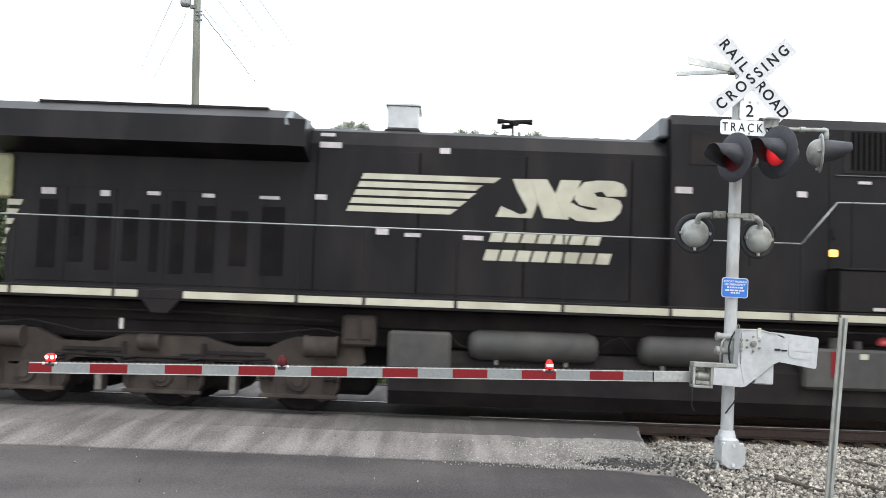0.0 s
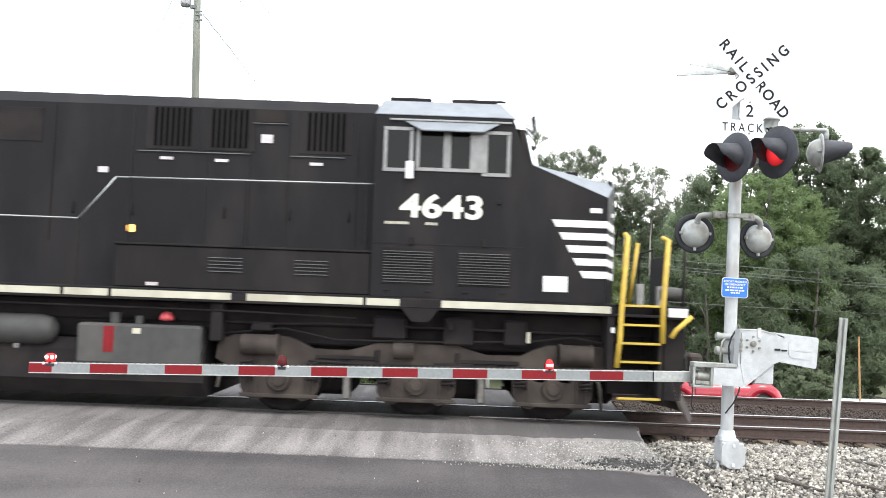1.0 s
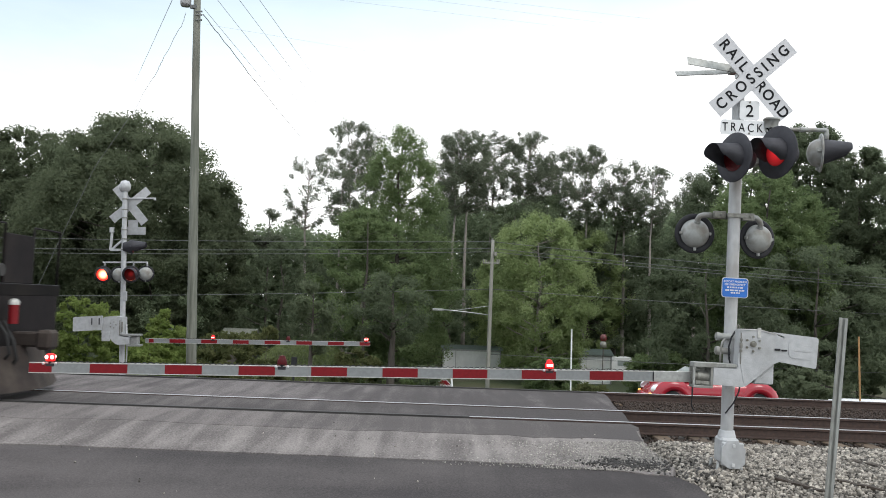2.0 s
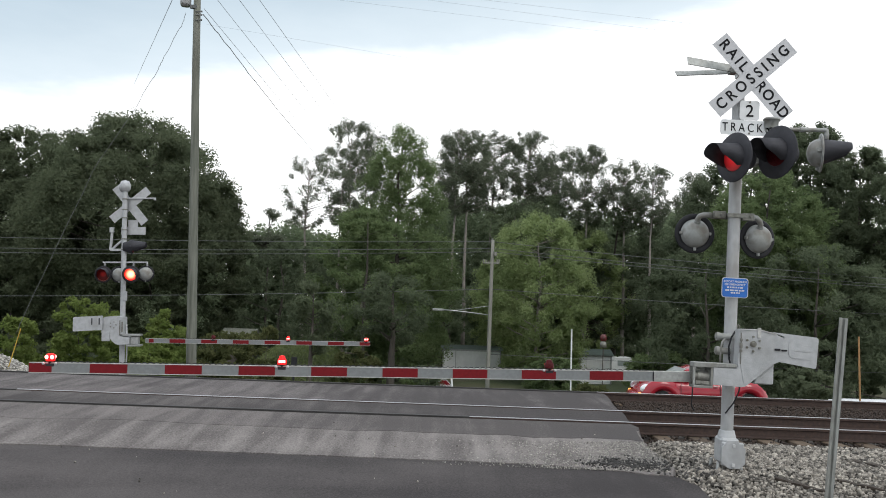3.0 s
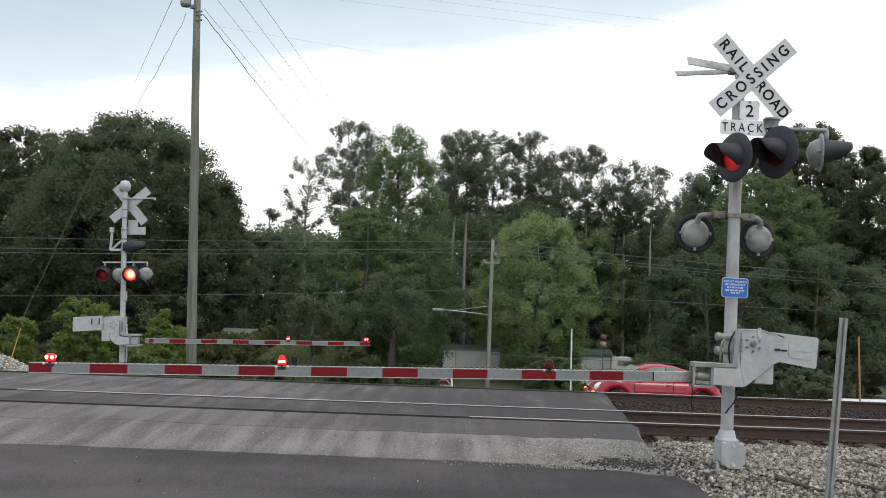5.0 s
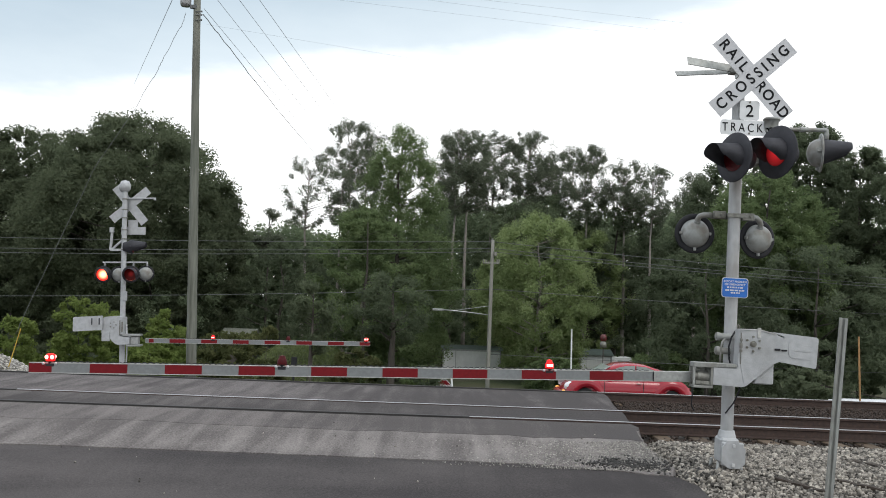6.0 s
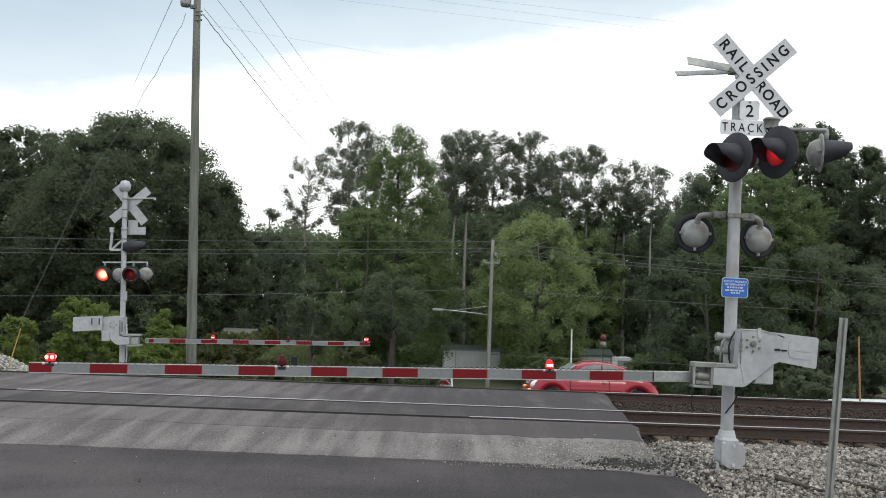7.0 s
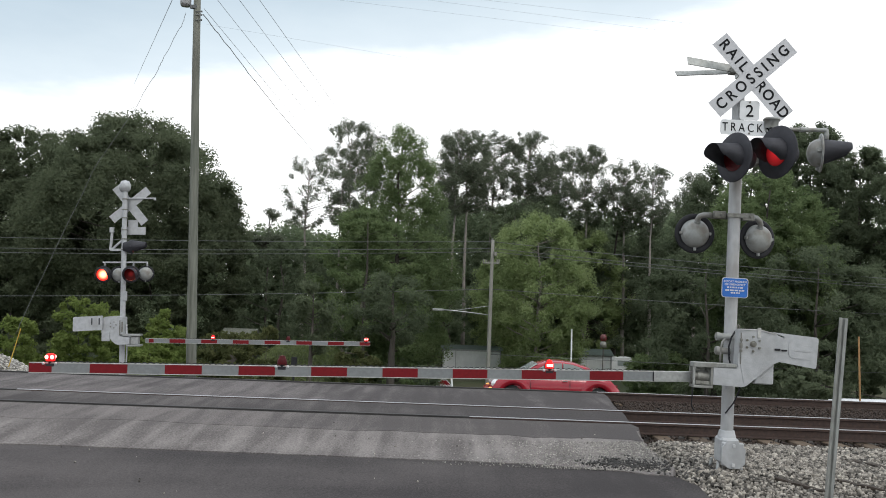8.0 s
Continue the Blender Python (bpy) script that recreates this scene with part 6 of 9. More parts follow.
    b.box(13.46, 13.52, SIDE + 0.05, -0.9, 0.40, 1.66, 0.01)
    part("step_well", b, M_UNDER, L, "black step well")
    for z in (0.45, 0.98, 1.25, 1.52, 1.80):
        b = Build()
        b.box(12.86, 13.48, SIDE + 0.02, SIDE + 0.45, z - 0.03, z, 0.006)
        st = part("step", b, M_UNDER, L, "steel step")
        b = Build()
        b.box(12.86, 13.48, SIDE, SIDE + 0.02, z - 0.03, z + 0.004, 0.004)
        part("step_edge", b, M_YELLOW, st, "yellow step edge")
    b = Build()
    b.path([(12.84, SIDE, 0.88), (12.88, SIDE, 1.3), (12.90, SIDE, 1.8), (12.96, SIDE, 2.80), (12.94, SIDE + 0.1, 2.84)], 0.040, 8)
    b.path([(13.50, SIDE, 1.25), (13.50, SIDE, 1.8), (13.56, SIDE, 2.77), (13.50, SIDE + 0.1, 2.80)], 0.040, 8)
    b.path([(13.10, SIDE + 0.5, 1.8), (13.22, SIDE + 0.5, 2.75)], 0.030, 8)
    b.path([(13.62, SIDE - 0.02, 1.34), (13.70, SIDE - 0.02, 1.46), (13.92, SIDE - 0.02, 1.66)], 0.035, 8)
    pieces("grab_iron", b, M_YELLOW, L, "yellow grab irons at the steps")
    b = Build()
    b.box(12.75, 12.80, SIDE, SIDE + 0.02, 1.38, 1.46)
    part("step_sticker", b, M_WHITE, L)
    b = Build()
    b.box(13.0, 13.2, SIDE + 0.6, SIDE + 0.62, 1.58, 1.63)
    part("orange_tag", b, glowing_free("orange_sticker", (0.75, 0.25, 0.02)), L, "small orange tag")
    b = Build()
    b.path([(13.80, -1.5, 1.8), (13.82, -1.5, 2.75), (13.82, -0.5, 2.75), (13.80, -0.5, 1.8)], 0.022, 6)
    b.path([(13.80, 0.5, 1.8), (13.82, 0.5, 2.75), (13.82, 1.5, 2.75), (13.80, 1.5, 1.8)], 0.022, 6)
    b.box(13.78, 13.84, -0.5, 0.5, 1.8, 2.6, 0.01)
    part("end_railing", b, M_UNDER, L, "black end railing")
    b = Build()
    b.tube((13.2, SIDE + 0.25, 1.80), (13.2, SIDE + 0.25, 2.12), 0.07, n=12)
    b.tube((13.55, SIDE + 0.5, 1.80), (13.55, SIDE + 0.5, 2.1), 0.05, n=10)
    pieces("platform_canister", b, M_ALU, L, "small grey canister on the platform")
    # pilot, plow, coupler
    b = Build()
    b.prism([(13.55, 0.42), (13.55, 1.60), (13.85, 1.60), (13.85, 1.05), (13.80, 0.42)], -1.45, 1.45, "y")
    part("pilot", b, M_UNDER, L, "black pilot plate")
    b = Build()
    vs = []
    for y, fx in ((-1.45, 13.78), (-0.75, 14.02), (0.0, 14.12), (0.75, 14.02), (1.45, 13.78)):
        for z, dx in ((0.80, -0.12), (0.45, 0.0), (0.10, 0.16)):
            vs.append((fx + dx, y, z))
    fs = [(3 * i + j, 3 * i + j + 1, 3 * i + j + 4, 3 * i + j + 3) for i in range(4) for j in range(2)]
    b.raw(vs + [(x - 0.05, y, z) for x, y, z in vs], fs + [tuple(15 + k for k in reversed(f)) for f in fs]
          + [(0, 1, 16, 15), (1, 2, 17, 16), (12, 13, 28, 27), (13, 14, 29, 28)] + [(3 * i + 2, 3 * i + 5, 3 * i + 20, 3 * i + 17) for i in range(4)] + [(3 * i, 3 * i + 3, 3 * i + 18, 3 * i + 15) for i in range(4)])
    part("snow_plow", b, M_LOCOGREY, L, "dusty curved snow plow")
    b = Build()
    b.box(13.8, 14.35, -0.12, 0.12, 0.78, 1.02, 0.03)
    b.box(14.25, 14.50, -0.2, 0.16, 0.74, 1.06, 0.05)
    part("coupler", b, M_LOCOGREY, L, "knuckle coupler")
    b = Build()
    b.path([(13.88, -0.5, 1.2), (14.05, -0.5, 0.9), (14.1, -0.45, 0.6), (14.0, -0.4, 0.5)], 0.03, 8)
    b.path([(13.88, -0.75, 1.25), (14.06, -0.75, 1.0), (14.1, -0.7, 0.7), (14.02, -0.65, 0.62)], 0.025, 8)
    pieces("brake_hose", b, M_TYRE, L, "black brake hoses")
    b = Build()
    b.tube((13.9, -0.95, 1.34), (13.98, -0.95, 1.34), 0.05, n=12)
    b.tube((13.9, -0.95, 1.18), (13.98, -0.95, 1.18), 0.05, n=12)
    pieces("marker_light", b, M_REDDARK, L, "red marker light")
    b = Build()
    b.tube((14.03, -0.5, 1.16), (14.03, -0.5, 1.46), 0.075, n=14)
    part("red_valve", b, M_ARMRED, L, "red painted valve on the pilot")
    b = Build()
    b.lathe([(0.08, 0.0), (0.085, 0.05), (0.05, 0.09), (0.0, 0.10)], pose(14.03, -0.5, 1.46), 14)
    part("valve_cap", b, M_PALEALU, L, "bright metal cap")
    b = Build()
    for y, z in ((-1.1, 1.98), (-0.72, 2.0)):
        b.tube((13.62, y, z), (13.92, y, z), 0.10, n=14)
    pieces("ditch_light", b, M_TANKGREY, L, "round grey lamp housing on the end platform")
    # rear end
    b = Build()
    b.prism([(-7.95, 0.42), (-7.95, 1.62), (-7.7, 1.62), (-7.7, 0.42)], -1.45, 1.45, "y")
    b.box(-8.5, -7.9, -0.13, 0.13, 0.76, 1.04, 0.03)
    part("rear_pilot", b, M_UNDER, L, "black rear pilot plate with coupler")
    for k in range(5):
        z1 = 3.10 - 0.15 * k
        b = Build()
        b.prism([(-6.76, z1), (-6.52 - 0.06 * k, z1), (-6.56 - 0.06 * k, z1 - 0.09), (-6.76, z1 - 0.09)], HY - 0.022, HY - 0.013, "y")
        part("rear_stripe", b, M_CREAM, hood, "cream stripe wrapping the hood end")
    b = Build()
    b.box(-6.95, -6.70, -0.95, -0.6, 3.12, 3.80, 0.03)
    part("rear_sand_filler", b, glowing_free("dull_olive_yellow", (0.3, 0.29, 0.16)), hood, "pale box at the hood end")

    # fuel tank and equipment below the sill
    b = Build()
    tank = [(-1.20, 1.02), (-1.35, 0.86), (-1.35, 0.42), (-1.15, 0.20), (1.15, 0.20), (1.35, 0.42), (1.35, 0.86), (1.20, 1.02)]
    b.prism(tank, -0.75, 6.78, "x")
    part("fuel_tank", b, M_UNDER, L, "black fuel tank")
    for x0, x1 in ((0.42, 2.36), (2.95, 4.58)):
        b = Build()
        b.lathe([(0.0, 0.0), (0.12, 0.015), (0.19, 0.06), (0.225, 0.16), (0.225, x1 - x0 - 0.16), (0.19, x1 - x0 - 0.06), (0.12, x1 - x0 - 0.015), (0.0, x1 - x0)],
                Matrix.Translation((x0, -1.30, 1.13)) @ Matrix.Rotation(radians(90), 4, "Y"), 24)
        res = part("air_reservoir", b, M_TANKGREY, L, "dusty grey air reservoir")
        b = Build()
        for u in (0.22, 0.75):
            b.box(x0 + (x1 - x0) * u - 0.03, x0 + (x1 - x0) * u + 0.03, -1.36, -1.2, 0.84, 0.93, 0.01)
        pieces("saddle", b, M_ALU, res, "pale saddle bracket")
    for x0, x1, z0, z1 in ((-0.76, 0.17, 0.74, 1.30), (4.92, 6.75, 0.66, 1.26)):
        b = Build()
        b.box(x0, x1, -1.48, -1.05, z0, z1, 0.04)
        box_ = part("equipment_box", b, M_TANKGREY, L, "dusty grey equipment box")
        if x0 > 0:
            b = Build()
            b.box(5.32, 5.47, -1.487, -1.48, 0.84, 1.22)
            part("red_stripe", b, M_ARMRED, box_, "red stripe")
            b = Build()
            b.box(5.74, 5.86, -1.487, -1.48, 1.12, 1.20)
            part("pale_tag", b, M_CREAM, box_)
    b = Build()
    b.tube((5.42, -1.3, 1.26), (5.42, -1.3, 1.42), 0.08, n=14)
    b.tube((5.78, -1.3, 1.26), (5.78, -1.3, 1.38), 0.07, n=14)
    pieces("tank_filler", b, M_TANKGREY, L)
    b = Build()
    b.lathe([(0.0, 0.10), (0.07, 0.08), (0.11, 0.02), (0.11, -0.03), (0.0, -0.05)], pose(6.18, -1.3, 1.36), 18)
    part("red_cap", b, glowing_free("faded_red_plastic", (0.55, 0.07, 0.08)), L, "round faded red cap")
    b = Build()
    b.box(-1.45, -0.95, -1.42, -1.0, 1.05, 1.50, 0.03)
    b.box(-1.40, -1.22, -1.44, -1.42, 1.15, 1.45, 0.01)
    b.box(-1.16, -1.02, -1.44, -1.42, 1.15, 1.45, 0.01)
    part("valve_box", b, M_LOCOGREY, L, "dusty valve box with pale plates")
    b = Build()
    b.path([(-7.0, -1.3, 1.48), (-3.5, -1.3, 1.46), (-1.6, -1.3, 1.40)], 0.02, 6)
    b.path([(0.17, -1.2, 1.22), (0.30, -1.2, 1.10), (0.42, -1.25, 1.08)], 0.02, 6)
    b.path([(2.36, -1.25, 1.10), (2.55, -1.25, 1.25), (2.70, -1.25, 1.30), (2.86, -1.25, 1.12)], 0.02, 6)
    b.path([(3.0, -1.45, 1.52), (7.3, -1.45, 1.50), (9.0, -1.4, 1.46)], 0.014, 6)
    b.path([(6.9, -1.3, 1.35), (7.8, -1.3, 1.33), (8.6, -1.3, 1.36), (12.4, -1.3, 1.34)], 0.02, 6)
    b.box(6.86, 7.04, -1.45, -1.2, 1.05, 1.62, 0.02)
    b.box(7.45, 7.75, -1.35, -1.15, 1.22, 1.34, 0.02)
    part("pipework", b, M_UNDER, L, "air pipes under the sill")
    b = Build()
    b.box(9.25, 9.75, -1.32, -1.05, 1.16, 1.50, 0.03)
    b.box(10.3, 10.75, -1.32, -1.05, 1.10, 1.52, 0.03)
    b.box(11.2, 11.55, -1.32, -1.05, 1.12, 1.50, 0.03)
    b.tube((10.4, -1.36, 1.34), (10.4, -1.36, 1.44), 0.05, n=10)
    pieces("underfloor_gear", b, M_UNDER, L)

    # trucks
    for cx in (-4.10, 9.92):
        b = Build()
        for s in (-1, 1):
            b = Build()
            outline = [(-3.0, 0.80), (-2.95, 1.08), (-2.75, 1.15), (-1.95, 1.15), (-1.75, 1.08), (-1.55, 0.98), (-1.05, 0.97), (-0.85, 1.02), (-0.6, 1.10), (0.6, 1.10), (0.85, 1.02), (1.05, 0.97), (1.55, 0.98),
                       (1.75, 1.08), (1.95, 1.15), (2.75, 1.15), (2.95, 1.08), (3.0, 0.80), (2.72, 0.64), (1.50, 0.64), (1.32, 0.74), (0.75, 0.74), (0.62, 0.64), (-0.62, 0.64), (-0.75, 0.74), (-1.32, 0.74), (-1.50, 0.64), (-2.72, 0.64)]
            b.prism([(cx + x, z) for x, z in outline], s * 1.17 - 0.09, s * 1.17 + 0.09, "y")
            part("truck_frame", b, M_LOCOGREY, L, "dusty brown cast truck side frame")
        b = Build()
        b.box(cx - 0.5, cx + 0.5, -1.2, 1.2, 0.7, 1.0, 0.03)
        part("truck_bolster", b, M_UNDER, L, "dark truck bolster")
        for k in (-1, 0, 1):
            ax = cx + 2.03 * k
            for s in (-1, 1):
                b = Build()
                vs_ = [(ax - 0.60, 0.67), (ax - 0.30, 0.67), (ax - 0.26, 0.60), (ax + 0.26, 0.60), (ax + 0.30, 0.67), (ax + 0.60, 0.67), (ax + 0.58, 0.38), (ax + 0.50, 0.24), (ax + 0.34, 0.20),
                       (ax + 0.16, 0.27), (ax - 0.16, 0.27), (ax - 0.34, 0.20), (ax - 0.50, 0.24), (ax - 0.58, 0.38)]
                b.prism(vs_, s * 1.18 - 0.09, s * 1.18 + 0.09, "y")
                for dx in (-0.50, -0.36, 0.36, 0.50):
                    b.box(ax + dx - 0.02, ax + dx + 0.02, s * 1.28 - 0.02, s * 1.28 + 0.02, 0.28, 0.66, 0.006)
                b.box(ax - 0.58, ax + 0.58, s * 1.28 - 0.03, s * 1.28 + 0.03, 0.24, 0.30, 0.01)
                b.tube((ax, s * 1.26, 0.50), (ax, s * 1.33, 0.50), 0.17, 0.15, 18)
                b.tube((ax, s * 1.33, 0.50), (ax, s * 1.36, 0.50), 0.09, 0.08, 12)
                for q in range(4):
                    a = math.pi / 4 + math.pi / 2 * q
                    b.tube((ax + 0.12 * math.cos(a), s * 1.33, 0.50 + 0.12 * math.sin(a)), (ax + 0.12 * math.cos(a), s * 1.345, 0.50 + 0.12 * math.sin(a)), 0.02, n=6)
                part("axle_box", b, M_LOCOGREY, L, "dusty axle box saddle")
            for s, dx in ((-1, -0.48), (-1, 0.48), (1, -0.48), (1, 0.48)):
                b = Build()
                turns = [(2 * math.pi * q / 10, 0.50 + 0.0056 * q) for q in range(51)]
                b.path([(ax + dx + 0.08 * math.cos(a), s * 1.32 + 0.08 * math.sin(a), z) for a, z in turns], 0.018, 6)
                part("coil_spring", b, M_UNDER, L, "dark coil spring")
            b = Build()
            for s in (-1, 1):
                b.lathe([(0.12, -0.09), (0.46, -0.06), (0.53, -0.07), (0.56, -0.07), (0.56, -0.045), (0.525, -0.04), (0.52, 0.065), (0.44, 0.07), (0.40, 0.02), (0.16, 0.03), (0.14, 0.09), (0.0, 0.09)],
                        Matrix.Translation((0, s * 0.77, 0)) @ facing(0 if s < 0 else 180), 36)
            b.tube((0, -0.75, 0), (0, 0.75, 0), 0.09, n=12)
            for q in range(3):
                a = 2 * math.pi * q / 3
                b.box(-0.02, 0.02, -0.86, -0.83, 0.2, 0.34, 0.004, m=Matrix.Rotation(a, 4, "Y"))
            w = part("wheelset", b, M_UNDER, L, "dark steel wheels on their axle", pose(ax, 0, 0.525))
            wheels.append((w, ax))
        for k in (-1, 0, 1):
            ax = cx + 2.03 * k
            b = Build()
            b.box(ax + 0.10, ax + 1.05, -0.55, 0.55, 0.24, 0.84, 0.08)
            b.tube((ax + 0.42, -0.60, 0.52), (ax + 0.42, 0.60, 0.52), 0.27, n=16)
            part("traction_motor", b, M_UNDER, L, "dark traction motor between the wheels")
        b = Build()
        b.tube((cx - 2.6, -1.33, 1.02), (cx - 2.1, -1.33, 1.02), 0.15, n=16)
        b.tube((cx + 2.1, -1.33, 1.02), (cx + 2.6, -1.33, 1.02), 0.15, n=16)
        b.tube((cx - 0.35, -1.33, 1.0), (cx - 0.05, -1.33, 1.0), 0.12, n=16)
        for x in (cx - 2.1, cx + 2.1, cx + 2.56):
            b.tube((x, -1.33, 1.02), (x + 0.04, -1.33, 1.02), 0.165, n=16)
        pieces("brake_cylinder", b, M_LOCOGREY, L, "dusty brake cylinders")
        b = Build()
        for x0 in (-1.5, 0.62):
            b.box(cx + x0, cx + x0 + 0.9, -1.30, -1.27, 0.84, 0.90, 0.01)
        b.box(cx - 0.45, cx + 0.45, -1.32, -1.26, 0.70, 0.76, 0.01)
        for dx in (-0.62, 0.58):
            b.box(cx + dx, cx + dx + 0.06, -1.31, -1.26, 0.66, 1.0, 0.01)
        b.path([(cx - 1.6, -1.30, 0.80), (cx - 0.9, -1.32, 0.78), (cx + 0.9, -1.32, 0.78), (cx + 1.6, -1.30, 0.80)], 0.022, 6)
        pieces("brake_rigging", b, M_UNDER, L, "dark brake rods and levers")
        b = Build()
        dx = -0.62 if cx < 0 else 1.64
        b.tube((cx + dx, -1.36, 1.18), (cx + dx, -1.36, 1.32), 0.032, n=10)
        b.tube((cx + dx, -1.36, 1.32), (cx + dx, -1.36, 1.34), 0.03, n=10)
        part("grease_cup", b, M_PALEALU if cx < 0 else M_CREAM, L, "small pale metal cup")
        b = Build()
        b.path([(cx - 2.9, -1.28, 1.16), (cx - 2.0, -1.28, 1.27), (cx - 1.2, -1.28, 1.12), (cx + 0.6, -1.28, 1.15), (cx + 1.7, -1.28, 1.2), (cx + 2.3, -1.28, 1.28), (cx + 2.8, -1.28, 1.2)], 0.018, 6)
        b.box(cx + 0.25, cx + 0.85, -1.30, -1.26, 0.76, 0.84, 0.01)
        b.box(cx - 1.15, cx - 1.0, -1.28, -1.26, 0.75, 0.85, 0.01)
        b.box(cx + 1.2, cx + 1.32, -1.28, -1.26, 0.75, 0.85, 0.01)
        part("brake_pipe", b, M_UNDER, L, "brake pipe over the truck")
        b = Build()
        for k in (-1.02, 1.02):
            b.box(cx + k - 0.10, cx + k + 0.02, -1.0, -0.75, 0.22, 0.62, 0.02, m=None)
        pieces("brake_shoe", b, M_STEEL, L, "worn bright brake shoe")
    b = Build()
    b.path([(6.95, -1.2, 0.36), (7.0, -1.2, 0.62), (7.05, -1.2, 0.7)], 0.03, 8)
    b.path([(12.75, -0.9, 0.16), (12.7, -1.0, 0.5), (12.6, -1.1, 0.8)], 0.03, 8)
    pieces("sand_pipe", b, M_STEEL, L, "bent sanding pipes")
    # the bay ahead of the engine is a little longer than drawn above
    def longer(x):
        u = min(1.0, max(0.0, (x - 3.6) / 1.0))
        return x + 0.43 * u

    for ob in L.children_recursive:
        if ob.matrix_basis.translation.length > 0.01:
            ob.location.x = longer(ob.location.x)
        else:
            for v in ob.data.vertices:
                v.co.x = longer(v.co.x)
    wheels = [(w, longer(x)) for w, x in wheels]
    return L, wheels


def glowing_free(name, c):
    return material(name, c, tuple(v * 0.8 for v in c), 0.55, grain=12, stain=3, stain_amt=0.2, bump=0.03)


LOCO, LOCO_WHEELS = build_locomotive()


# ---- red car: local x runs to its tail, nose at x = 0, ground at z = 0 ----
def ribbed(sections, b, close=True):
    """Skins equal-length section rings into one smooth shell."""
    n = len(sections[0])
    vs = [p for s in sections for p in s]
    fs = []
    for j in range(len(sections) - 1):
        for i in range(n):
            fs.append((j * n + i, j * n + (i + 1) % n, (j + 1) * n + (i + 1) % n, (j + 1) * n + i))
    fs.append(tuple(reversed(range(n))))
    fs.append(tuple(range((len(sections) - 1) * n, len(sections) * n)))
    b.raw(vs, fs, True)


